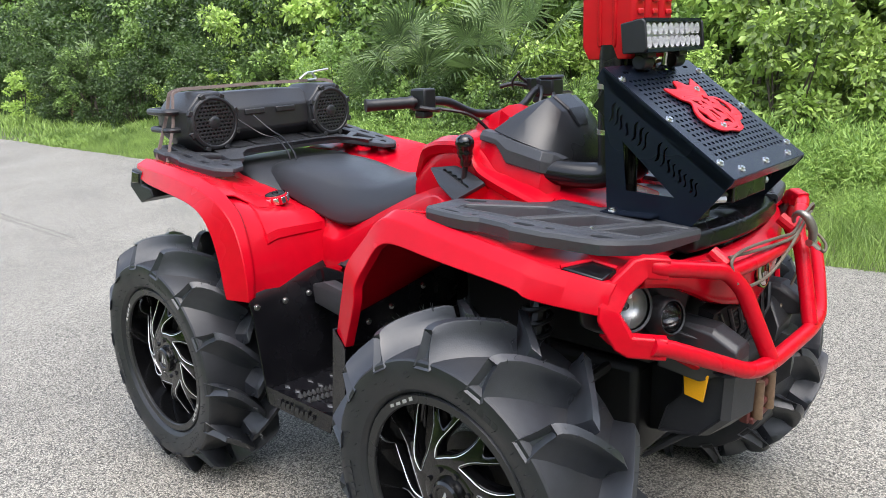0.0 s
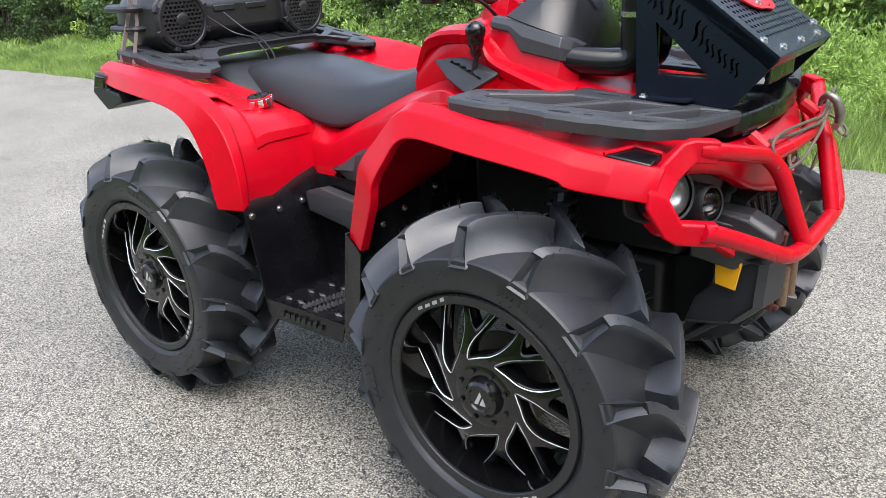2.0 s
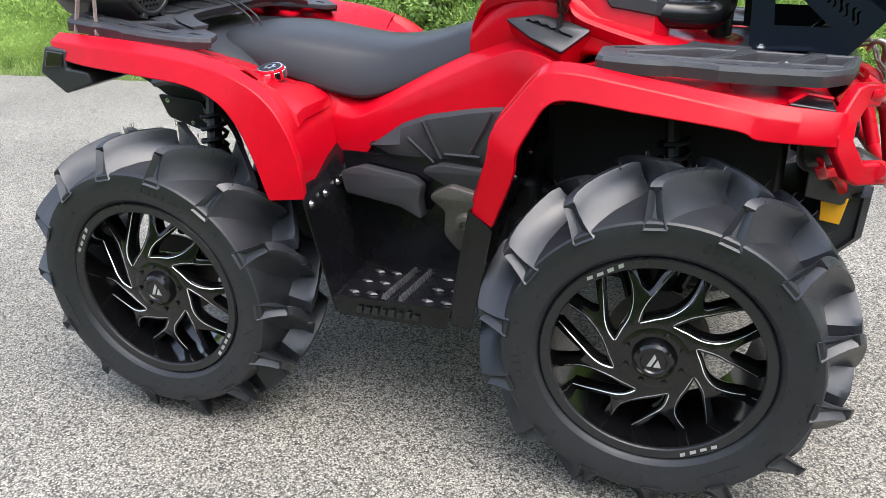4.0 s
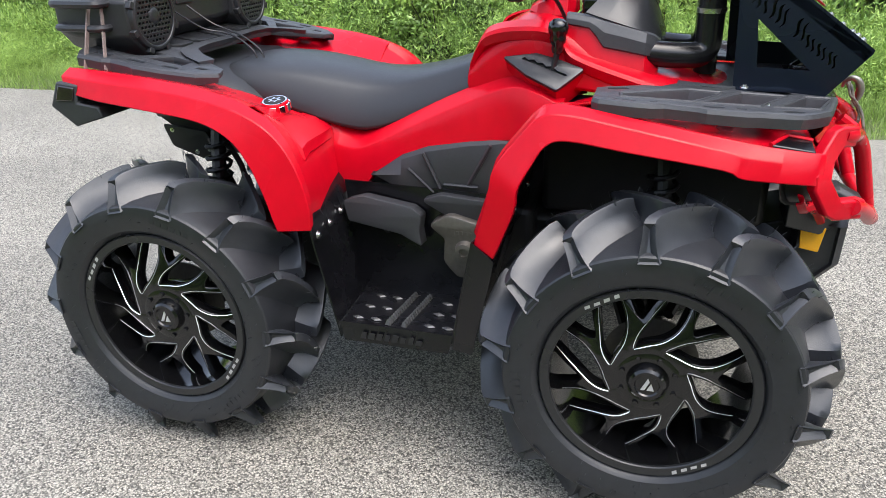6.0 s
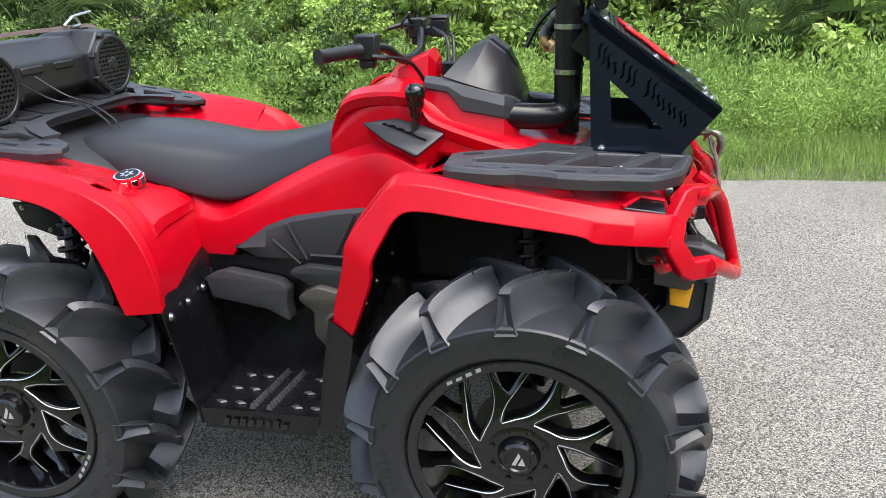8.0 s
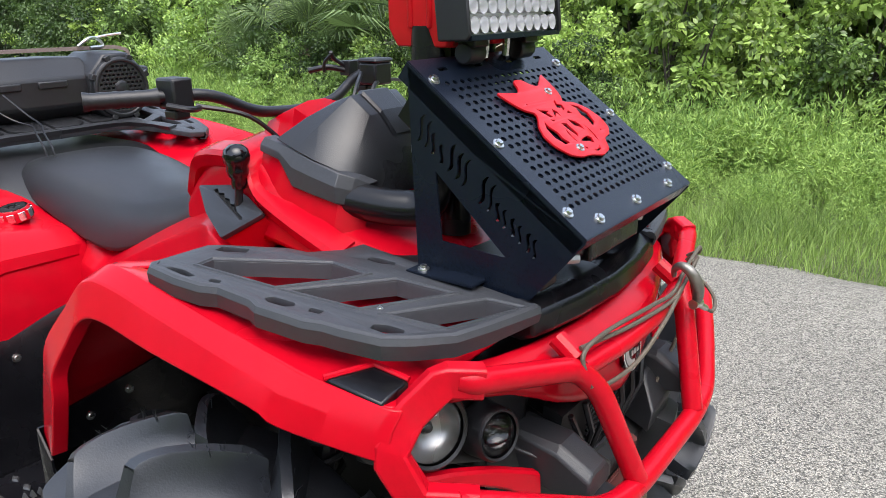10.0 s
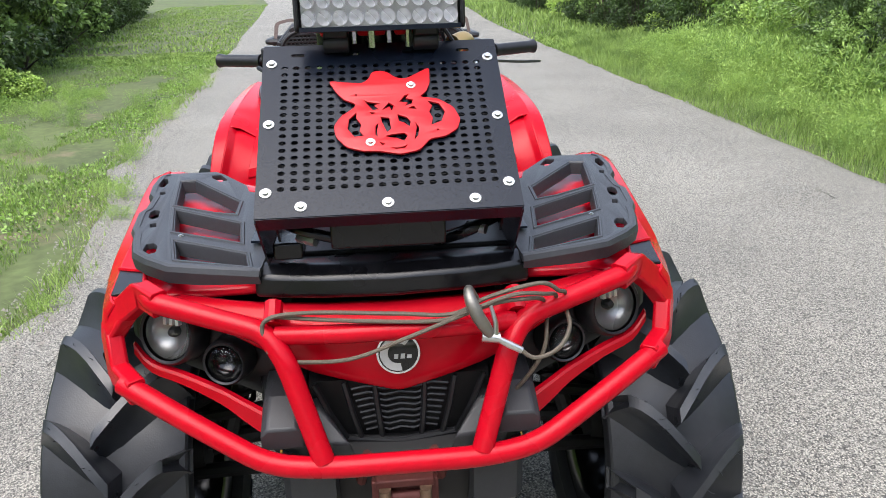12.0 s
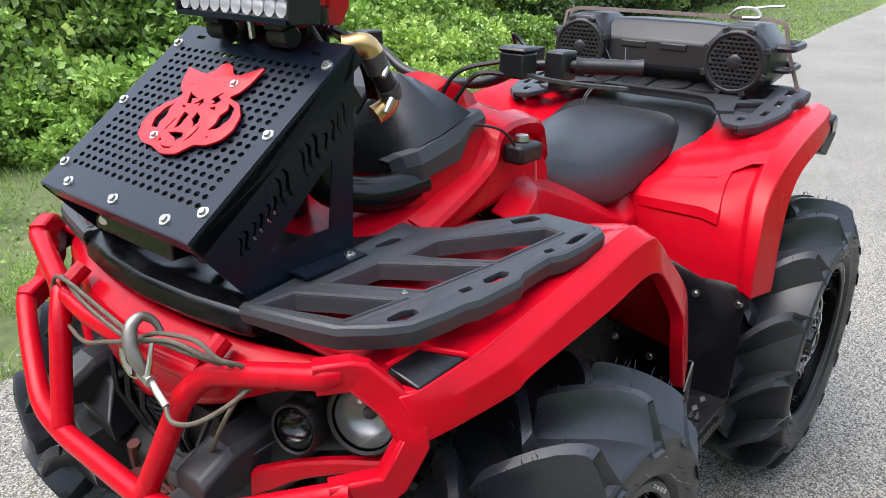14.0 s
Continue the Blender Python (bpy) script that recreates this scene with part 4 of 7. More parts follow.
def grow(ring, d):
    """A closed outline moved outwards by d (inwards where d is negative)."""
    n = len(ring)
    turn = sum(ring[i][0] * ring[(i + 1) % n][1] - ring[(i + 1) % n][0] * ring[i][1] for i in range(n))
    out = []
    for i in range(n):
        a, b, c = (Vector(ring[(i + k) % n]) for k in (-1, 0, 1))
        p, q = (b - a).normalized(), (c - b).normalized()
        u, v = Vector((p.y, -p.x)), Vector((q.y, -q.x))
        w = (u + v) / max(0.35, 1 + u.dot(v))
        out.append(tuple(b + w * (d if turn > 0 else -d)))
    return out


def rack_skirt(edge, m, s, rack):
    """Angular moulded border that hangs along the outer edge of a rack."""
    bm = bmesh.new()
    rows = []
    for i, q in enumerate(edge):
        a, b = Vector(edge[max(0, i - 1)]), Vector(edge[min(len(edge) - 1, i + 1)])
        d = (b - a).normalized()
        out = Vector((-d.y, d.x))
        deep = -0.026 if i not in (0, len(edge) - 1) else -0.018
        rows.append([m @ Vector((q[0] + out.x * o, (q[1] + out.y * o) * s, z)) for o, z in ((-0.012, 0.0078), (-0.005, 0.0080), (0.001, 0.0055), (0.005, -0.003), (0.002, deep), (-0.016, deep))])
    loft(bm, rows)
    thick(bm, 0.003)
    part("rack_skirt", bm, GREY, rack, "angular moulded border", sharp=24)


front_rack = empty("front_rack", (0, 0, 0), atv)
tagged(front_rack, "dark grey slotted plastic front rack")
for s, _ in SIDES:
    m = axes((0.73, 0, 0.999), (1, 0, -0.068), (0, 1, 0.012 * s)) @ Matrix.Translation((-0.73, 0, 0))
    for nm, edge, holes in (("rack_panel", RACK_PANEL, RACK_SLOTS + RACK_PANEL_HOLES), ("rack_rail", RACK_RAIL, RACK_RAIL_HOLES)):
        rings = [[(x, y * s) for x, y in edge]] + [rounded([(x, y * s) for x, y in h], 0.004) for h in holes]
        part(nm, plate(rings, 0.010, 0.0012, m), GREY, front_rack)
    # moulded walls below each slot, with a low lip round it
    for h in RACK_SLOTS:
        bm = bmesh.new()
        loft(bm, [[m @ Vector((x, y * s, z)) for x, y in grow(h, d)] for d, z in ((0.0075, 0.0058), (0.0060, 0.0086), (0.0025, 0.0086), (-0.0015, 0.003), (-0.0055, -0.020), (-0.0020, -0.020))], closed=True)
        part("slot_wall", bm, GREY, front_rack, sharp=20)
    rack_skirt(RACK_RAIL[1:14] + ((0.988, 0.330), (1.011, 0.224)), m, s, front_rack)
    bolt(m @ Vector((0.845, 0.389 * s, 0.0065)), (0, 0, 1), front_rack, 0.55)
bm = bmesh.new()
rows = []
for y in (-0.235, -0.20, -0.12, 0, 0.12, 0.20, 0.235):
    bow = 0.03 * (1 - (y / 0.235) ** 2)
    rows.append([(0.91, y, 0.978), (0.975 + bow, y, 0.990), (1.005 + bow, y, 0.976), (1.01 + bow, y, 0.942), (0.985 + bow, y, 0.930), (0.91, y, 0.935)])
loft(bm, rows, closed=True, caps=True)
part("rack_nose", bm, STEP, front_rack, "black plastic cross piece", bevel=0.006)
bm = bmesh.new()
box(bm, 0.61, 0.93, -0.215, 0.215, 0.968, 0.988)
part("rack_floor", bm, BLACK, front_rack, bevel=0.004)

rear_rack = empty("rear_rack", (0, 0, 0), atv)
tagged(rear_rack, "dark grey slotted plastic rear rack")
RACK_R = ((-0.964, 0.120), (-0.974, 0.422), (-0.949, 0.458), (-0.875, 0.456), (-0.855, 0.445), (-0.795, 0.447), (-0.776, 0.455), (-0.696, 0.448), (-0.607, 0.422), (-0.562, 0.378), (-0.577, 0.337), (-0.665, 0.285), (-0.735, 0.235), (-0.752, 0.150), (-0.748, 0.000), (-0.964, 0.000))
RACK_R_HOLES = (((-0.924, 0.283), (-0.924, 0.364), (-0.825, 0.367), (-0.776, 0.299)), ((-0.795, 0.374), (-0.676, 0.378), (-0.676, 0.318), (-0.751, 0.305)), ((-0.934, 0.398), (-0.934, 0.424), (-0.875, 0.426), (-0.875, 0.401)),
                ((-0.825, 0.403), (-0.825, 0.425), (-0.766, 0.427), (-0.766, 0.405)), ((-0.716, 0.402), (-0.716, 0.422), (-0.666, 0.417), (-0.666, 0.397)), ((-0.637, 0.355), (-0.637, 0.380), (-0.607, 0.376), (-0.597, 0.356)))
for s, _ in SIDES:
    m = axes((-0.78, 0, 1.047), (1, 0, -0.15), (0, 1, 0)) @ Matrix.Translation((0.78, 0, 0))
    me = plate([rounded([(x, (y - 0.006 if y > 0.3 else y) * s) for x, y in RACK_R], 0.004)] + [rounded([(x, y * s) for x, y in h], 0.004) for h in RACK_R_HOLES], 0.012, 0.002, m)
    part("rack_side", me, GREY, rear_rack)
    for h in RACK_R_HOLES[:2]:
        ring = [(x, y * s) for x, y in h]
        c = (sum(q[0] for q in ring) / len(ring), sum(q[1] for q in ring) / len(ring))
        bm = bmesh.new()
        loft(bm, [[m @ Vector((c[0] + (x - c[0]) * k, c[1] + (y - c[1]) * k, z)) for x, y in ring] for k, z in ((1.04, -0.004), (0.86, -0.024), (0.6, -0.026))], closed=True)
        part("rack_tray", bm, GREY, rear_rack, sharp=20)
    rack_skirt(RACK_R[1:10], m, s, rear_rack)
    bm = bmesh.new()
    edge = round_path([m @ Vector((x, y * s, 0.011)) for x, y in ((-0.640, 0.312), (-0.700, 0.282), (-0.752, 0.232), (-0.766, 0.150), (-0.762, 0.002))], 0.02, 2)
    tube(bm, edge, 0, section=[(-0.026, -0.006), (0.026, -0.006), (0.018, 0.009), (-0.014, 0.009)], up=(0, 0, 1))
    part("rack_lip", bm, GREY, rear_rack, "raised angular lip", sharp=20)
    for y0, y1, x1 in ((0.012, 0.115, -0.79), (0.135, 0.225, -0.80)):
        ring = [(-0.95, y0), (-0.95, y1), (x1 - 0.03, y1), (x1, y1 - 0.03), (x1, y0)]
        me = plate([rounded([(x, y * s) for x, y in ring], 0.008)], 0.008, 0.002, m @ Matrix.Translation((0, 0, 0.010)))
        part("rack_panel", me, DARK_MOULD, rear_rack)

# ---- instrument pod and dash ----
pod = empty("instrument_pod", (0, 0, 0), atv)
tagged(pod, "dark grey plastic instrument pod behind the handlebar")
# hood arches from the back rim to the nose: base, flank, crown and centre as (x, half width, height)
HOOD = (((0.403, 0.168, 1.170), (0.437, 0.122, 1.206), (0.468, 0.072, 1.234), (0.472, 0.0, 1.238)),
        ((0.455, 0.172, 1.154), (0.482, 0.132, 1.196), (0.506, 0.068, 1.247), (0.506, 0.0, 1.250)),
        ((0.505, 0.172, 1.139), (0.528, 0.132, 1.180), (0.549, 0.064, 1.213), (0.552, 0.0, 1.216)),
        ((0.550, 0.160, 1.124), (0.564, 0.120, 1.146), (0.579, 0.060, 1.158), (0.583, 0.0, 1.161)),
        ((0.578, 0.128, 1.106), (0.590, 0.100, 1.112), (0.598, 0.056, 1.112), (0.602, 0.0, 1.114)),
        ((0.584, 0.118, 1.074), (0.594, 0.092, 1.070), (0.600, 0.052, 1.066), (0.604, 0.0, 1.066)))
bm = bmesh.new()
loft(bm, [[(x, -y, z) for x, y, z in row] + [(x, y, z) for x, y, z in row[-2::-1]] for row in HOOD])
thick(bm, 0.005)
part("pod_shell", bm, POD_SHELL, pod, "dark grey angular hood", bevel=0.0015, sharp=34)
# raised panel down the middle of the hood
bm = bmesh.new()
loft(bm, [[(x, -w, z - 0.001), (x, -w + 0.006, z + 0.004), (x, w - 0.006, z + 0.004), (x, w, z - 0.001)] for x, w, z in ((0.498, 0.040, 1.2485), (0.510, 0.042, 1.2490), (0.553, 0.038, 1.2155), (0.578, 0.026, 1.1715))])
part("crown_facet", bm, POD_SHELL, pod, bevel=0.001, sharp=12)
# angular trim under the hood: x, upper height, lower height, half width
TRIM = ((0.355, 1.164, 1.142, 0.160), (0.417, 1.157, 1.133, 0.170), (0.434, 1.153, 1.116, 0.173), (0.455, 1.147, 1.087, 0.175), (0.505, 1.134, 1.079, 0.176), (0.560, 1.118, 1.068, 0.170), (0.580, 1.108, 1.062, 0.148), (0.594, 1.094, 1.056, 0.125))
for s, _ in SIDES:
    bm = bmesh.new()
    loft(bm, [[(x, s * (w - 0.030), hi + 0.004), (x, s * (w - 0.004), hi + 0.003), (x, s * (w + 0.008), hi * 0.6 + lo * 0.4), (x, s * (w + 0.010), lo), (x, s * (w - 0.010), lo - 0.008)] for x, hi, lo, w in TRIM])
    thick(bm, 0.004)
    part("pod_trim", bm, GREY, pod, "grey angular trim panel", bevel=0.0015, sharp=12)
    bm = bmesh.new()
    loft(bm, [[(x, s * (w - 0.002), lo + 0.012), (x, s * (w + 0.005), lo - 0.014), (x, s * (w + 0.016), lo - 0.050), (x, s * (w + 0.024), lo - 0.095)] for x, hi, lo, w in TRIM])
    thick(bm, 0.004)
    part("tank_shoulder", bm, RED, atv, "red shoulder panel under the pod")
bm = bmesh.new()
box(bm, 0.385, 0.455, -0.085, 0.085, 1.150, 1.196, axes((0, 0, 0), (1, 0, 0.0), (0, 1, 0)))
part("gauge", bm, GLOSS, pod, "dark gauge screen", bevel=0.006)
# red handlebar cover
bm = bmesh.new()
rows = []
for x, w, lo, hi in ((0.236, 0.05, 1.160, 1.172), (0.262, 0.078, 1.155, 1.188), (0.310, 0.086, 1.150, 1.208), (0.345, 0.080, 1.150, 1.223), (0.362, 0.05, 1.150, 1.198)):
    rows.append([(x, -w, lo), (x, -w * 0.8, hi - 0.01), (x, -w * 0.3, hi), (x, w * 0.3, hi), (x, w * 0.8, hi - 0.01), (x, w, lo)])
loft(bm, rows, closed=True, caps=True)
part("handlebar_cover", bm, RED, atv, "red cover over the handlebar clamp", sharp=18, bevel=0.003)

# ---- handlebar ----
bars = empty("handlebar", (0, 0, 0), atv)
tagged(bars, "black handlebar with rubber grips and levers")
bm = bmesh.new()
tube(bm, round_path([(0.176, -0.40, 1.250), (0.232, -0.292, 1.250), (0.268, -0.205, 1.250), (0.285, -0.115, 1.205), (0.280, 0, 1.195), (0.285, 0.115, 1.205), (0.268, 0.205, 1.252), (0.232, 0.292, 1.256), (0.176, 0.40, 1.256)], 0.04), 0.0115, 12)
part("bar", bm, BLACK, bars)
for s, _ in SIDES:
    bm = bmesh.new()
    a, b = Vector((0.230, s * 0.295, 1.252 + s * 0.003)), Vector((0.170, s * 0.410, 1.252 + s * 0.004))
    pts = [a.lerp(b, k / 12) for k in range(13)]
    tube(bm, pts, [0.0150 + (0.0010 if k % 2 else 0) + (0.003 if k in (0, 12) else 0) for k in range(13)], 14)
    part("grip", bm, BLACK, bars, "black ribbed rubber grip")
    bm = bmesh.new()
    box(bm, 0.216, 0.270, s * 0.245, s * 0.290, 1.226, 1.284)
    box(bm, 0.224, 0.262, s * 0.250, s * 0.284, 1.206, 1.226)
    box(bm, 0.206, 0.216, s * 0.254, s * 0.280, 1.240, 1.268)
    part("switch_box", bm, BLACK, bars, "black switch housing", bevel=0.012)
bm = bmesh.new()
tube(bm, round_path([(0.262, -0.30, 1.236), (0.300, -0.275, 1.228), (0.275, -0.24, 1.226)], 0.02), 0.006, 8)
part("throttle_lever", bm, BLACK, bars)
bm = bmesh.new()
box(bm, 0.296, 0.346, 0.188, 0.246, 1.234, 1.284)
box(bm, 0.293, 0.349, 0.185, 0.249, 1.284, 1.294)
box(bm, 0.276, 0.298, 0.206, 0.232, 1.236, 1.262)
part("brake_reservoir", bm, BLACK, bars, "black brake fluid reservoir", bevel=0.006)
bm = bmesh.new()
tube(bm, smooth_path([(0.318, 0.225, 1.244), (0.334, 0.290, 1.240), (0.290, 0.35, 1.231), (0.232, 0.41, 1.224)]), [0.008] * 6 + [0.006] * 12 + [0.008], 8, section=[(-0.009, -0.003), (0.009, -0.003), (0.009, 0.003), (-0.009, 0.003)], up=(0, 0, 1))
part("brake_lever", bm, WORN, bars, "dull dark metal brake lever")
for pts in (((0.335, 0.21, 1.240), (0.372, 0.15, 1.235), (0.385, 0.09, 1.15)), ((0.31, 0.18, 1.262), (0.365, 0.10, 1.235), (0.375, 0.05, 1.15)), ((0.265, -0.24, 1.230), (0.318, -0.16, 1.205), (0.345, -0.09, 1.14))):
    bm = bmesh.new()
    tube(bm, smooth_path(pts), 0.005, 6)
    part("control_cable", bm, BLACK, bars)
# parking lever and clamp beside the reservoir
bm = bmesh.new()
box(bm, 0.232, 0.262, 0.192, 0.222, 1.252, 1.286)
tube(bm, smooth_path([(0.246, 0.200, 1.272), (0.238, 0.168, 1.292), (0.246, 0.150, 1.308)]), 0.005, 8)
tube(bm, smooth_path([(0.250, 0.205, 1.262), (0.220, 0.165, 1.272), (0.182, 0.138, 1.264)]), 0.007, 8)
tube(bm, smooth_path([(0.246, 0.152, 1.304), (0.228, 0.146, 1.284), (0.222, 0.150, 1.262)]), 0.004, 8)
part("parking_lever", bm, BLACK, bars, "black parking brake lever", bevel=0.002)
# ignition key block on the left of the tank
bm = bmesh.new()
box(bm, 0.25, 0.33, 0.195, 0.245, 1.058, 1.098)
part("key_block", bm, BLACK, atv, "black switch block beside the tank", bevel=0.008)
bm = bmesh.new()
revolve(bm, [(0.0001, 0.012), (0.014, 0.012), (0.016, 0), (0.0001, 0)], 14, 'Z', Matrix.Translation((0.285, 0.212, 1.100)))
tube(bm, smooth_path([(0.285, 0.215, 1.108), (0.255, 0.225, 1.07), (0.25, 0.23, 1.01)]), 0.003, 6)
part("ignition_key", bm, STEEL, atv, "metal key on a frayed lanyard")
bm = bmesh.new()
tube(bm, smooth_path([(0.415, 0.165, 1.15), (0.36, 0.205, 1.135), (0.325, 0.22, 1.10), (0.33, 0.215, 1.075)]), 0.003, 6)
part("key_wire", bm, BLACK, atv)

# ---- snorkel ----
snorkel = empty("snorkel", (0, 0, 0), atv)
tagged(snorkel, "black snorkel pipes with three red ribbed intake pods")
bm = bmesh.new()
tube(bm, round_path([(0.535, -0.140, 1.070), (0.635, -0.119, 1.059), (0.712, -0.085, 1.058), (0.712, -0.085, 1.377)], 0.06, 6), 0.034, 16)
part("intake_pipe", bm, PIPE, snorkel, "glossy black plastic intake pipe")
bm = bmesh.new()
tube(bm, round_path([(0.535, 0.150, 1.055), (0.634, 0.134, 1.044), (0.712, 0.058, 1.058), (0.712, 0.055, 1.377)], 0.06, 6), 0.034, 16)
part("intake_pipe", bm, PIPE, snorkel, "glossy black plastic intake pipe")
bm = bmesh.new()
tube(bm, [(0.712, -0.015, 1.00), (0.712, -0.015, 1.38)], 0.03, 16)
part("intake_pipe", bm, PIPE, snorkel)
for z in (1.17, 1.28):
    for y in (-0.085, 0.055):
        bm = bmesh.new()
        revolve(bm, [(0.0345, -0.006), (0.037, -0.006), (0.037, 0.006), (0.0345, 0.006)], 18, 'Z', Matrix.Translation((0.712, y, z)))
        part("hose_clamp", bm, STEEL, snorkel, "metal hose clamp")
for k in range(3):
    y = -0.083 + 0.068 * k
    pod_red = empty("intake_pod", (0.712, y, 1.343), snorkel)
    tagged(pod_red, "red ribbed plastic intake pod")
    bm = bmesh.new()
    ring = ((-0.068, -0.031), (0.060, -0.031), (0.067, -0.02), (0.067, 0.02), (0.060, 0.031), (-0.068, 0.031))
    loft(bm, [[(x * f, yy * f, z) for x, yy in ring] for z, f in ((0, 0.8), (0.03, 1.0), (0.36, 1.0), (0.385, 0.85))], closed=True, caps=True)
    for z in range(9):
        for sx in (-1, 1):
            box(bm, 0.066 if sx > 0 else -0.073, 0.073 if sx > 0 else -0.066, -0.012, 0.012, 0.10 + z * 0.028, 0.113 + z * 0.028)
    for sy in (-1, 1):
        tube(bm, [(-0.02, sy * 0.031, 0.03), (-0.02, sy * 0.031, 0.36)], 0.006, 6)
        tube(bm, [(0.02, sy * 0.031, 0.03), (0.02, sy * 0.031, 0.36)], 0.006, 6)
    part("pod_shell", bm, RED_PLATE, pod_red, bevel=0.003)
    bm = bmesh.new()
    tube(bm, [(0.062, 0, -0.02), (0.072, 0, 0.09)], 0.007, 8)
    part("pod_clip", bm, STEEL, pod_red, "bare metal clip")
HOSE = smooth_path([(0.715, 0.140, 1.316), (0.690, 0.166, 1.320), (0.672, 0.170, 1.290), (0.654, 0.170, 1.262), (0.638, 0.170, 1.240), (0.640, 0.165, 1.215), (0.660, 0.155, 1.200)], 6)
for nm, i0, i1, r, mat, label in (("hose_elbow", 0, 9, 0.019, BRASS, "tan elbow fitting"), ("hose_clamp", 9, 14, 0.0205, WORN, "worn metal hose clamp"), ("coolant_hose", 13, 22, 0.0175, BLACK, "black coolant hose"),
                                  ("hose_clamp", 21, 26, 0.0200, WORN, "worn metal hose clamp"), ("hose_elbow", 25, 36, 0.0175, BRASS, "tan elbow fitting")):
    bm = bmesh.new()
    run = HOSE[i0:i1 + 1]
    tube(bm, run, [r + (0.0012 if k in (0, len(run) - 1) else 0) for k in range(len(run))], 14)
    part(nm, bm, mat, snorkel, label)
for at, d in (((0.664, 0.186, 1.284), (0.012, 0.004, -0.014)), ((0.652, 0.188, 1.232), (0.016, 0.0, -0.022))):
    bm = bmesh.new()
    tube(bm, [Vector(at), Vector(at) + Vector(d)], [0.0065, 0.0050], 8)
    part("clamp_screw", bm, STEEL, snorkel, "bright clamp screw")
for dy in (0.0, 0.012, -0.010):
    bm = bmesh.new()
    tube(bm, smooth_path([(0.722, 0.108 + dy, 1.345), (0.668, 0.110 + dy * 1.5, 1.318), (0.622, 0.100 + dy, 1.272), (0.590, 0.085 + dy, 1.212)]), 0.006, 6)
    part("breather_hose", bm, PIPE, snorkel, "thin black breather hose")


# ---------- radiator guard on the front rack ----------
guard = empty("radiator_guard", (0, 0, 0), atv)
tagged(guard, "black sheet-metal radiator guard with a perforated sloping top")
TOP_A, TOP_B = Vector((0.762, 0, 1.328)), Vector((1.073, 0, 1.098))
slope = (TOP_B - TOP_A).normalized()
length = (TOP_B - TOP_A).length
TOP = axes(TOP_A, (0, 1, 0), -slope)           # local x across, local -y down the slope, z outward
HALF = 0.211
holes = []
for j in range(18):
    for i in range(18):
        u, v = (i - 8.5) * 0.0203, -(0.058 + j * 0.01606)
        holes.append(circle(u, v, 0.0062, 8, 0.78))
panel = [(-HALF, 0.0), (HALF, 0.0), (HALF, -length), (-HALF, -length)]
slots = [rounded([(x - 0.012, -0.022), (x + 0.012, -0.022), (x + 0.012, -0.03), (x - 0.012, -0.03)], 0.004) for x in (-0.15, -0.05, 0.05, 0.15)]
part("perforated_top", plate([panel] + holes + slots, 0.003, 0.0, TOP), POWDER, guard, "black perforated sheet with rows of round holes")
for sgn in (-1, 1):
    bm = bmesh.new()
    box(bm, sgn * HALF - 0.0015, sgn * HALF + 0.0015, -length, 0, -0.03, 0.0, TOP)
    part("side_flange", bm, POWDER, guard)
bm = bmesh.new()
box(bm, -HALF, HALF, -length - 0.0015, -length + 0.0015, -0.028, 0.0, TOP)
part("front_flange", bm, POWDER, guard)
SIDE = ((0.762, 1.322), (0.777, 0.994), (0.984, 0.985), (1.073, 1.092))
WINDOW = ((0.814, 1.165), (0.825, 1.053), (0.944, 1.048))


def script_cuts():
    """Slanted pen-like strokes along the sloping edge that stand for a two-word name."""
    cuts = []
    along = Vector((slope.x, slope.z))
    up = Vector((-slope.z, slope.x))
    start = Vector((0.800, 1.236))
    # each sign: its place along the line, its height and the places of its strokes
    for off, h, strokes in ((0.000, 0.050, (0.0, 0.0155, 0.031)), (0.052, 0.032, (0.0,)), (0.070, 0.052, (0.0,)), (0.088, 0.050, (0.0, 0.015)), (0.142, 0.052, (0.0, 0.017)), (0.180, 0.032, (0.0, 0.015)), (0.213, 0.032, (0.0, 0.015)), (0.246, 0.034, (0.0, 0.013))):
        for k, d in enumerate(strokes):
            p = start + along * (off + d) - up * 0.034
            left, right = [], []
            for t in (0.0, 0.10, 0.25, 0.42, 0.58, 0.75, 0.90, 1.0):
                c = p + up * (0.88 * h * t * (0.78 if k == 2 else 1.0)) - along * (0.011 * t - 0.0045 * math.sin(t * math.tau))
                half = 0.0007 + (0.0036 if k % 2 == 0 else 0.0024) * math.sin(t * math.pi) ** 0.8
                left.append(c - along * half)
                right.append(c + along * half)
            cuts.append([(v.x, v.y) for v in left + right[::-1]])
    return cuts


for s, _ in SIDES:
    m = axes((0, s * HALF, 0), (1, 0, 0), (0, 0, 1))
    part("guard_side", plate([SIDE, WINDOW] + script_cuts(), 0.003, 0.0, m), POWDER, guard, "black side plate with a triangular window and cut lettering")
    bm = bmesh.new()
    box(bm, 0.782, 0.91, s * HALF, s * (HALF + 0.040), 1.003, 1.007)
    part("foot_flange", bm, POWDER, guard)
    # Added backing strip: its black stands in for the dark inside the cuts.
    bm = bmesh.new()
    box(bm, s * 0.186 - 0.002, s * 0.186 + 0.002, -length + 0.02, -0.02, -0.095, -0.012, TOP)
    part("cut_backing", bm, STEP, guard, "black backing strip that darkens the cut lettering")
    bolt((0.802, s * 0.231, 1.007), (0, 0, 1), guard, 1.1)
bm = bmesh.new()
box(bm, -0.185, 0.185, -length + 0.03, -0.05, -0.075, -0.028, TOP)
part("radiator_core", bm, FIN, guard, "dark radiator core behind the holes", bevel=0.004)
bm = bmesh.new()
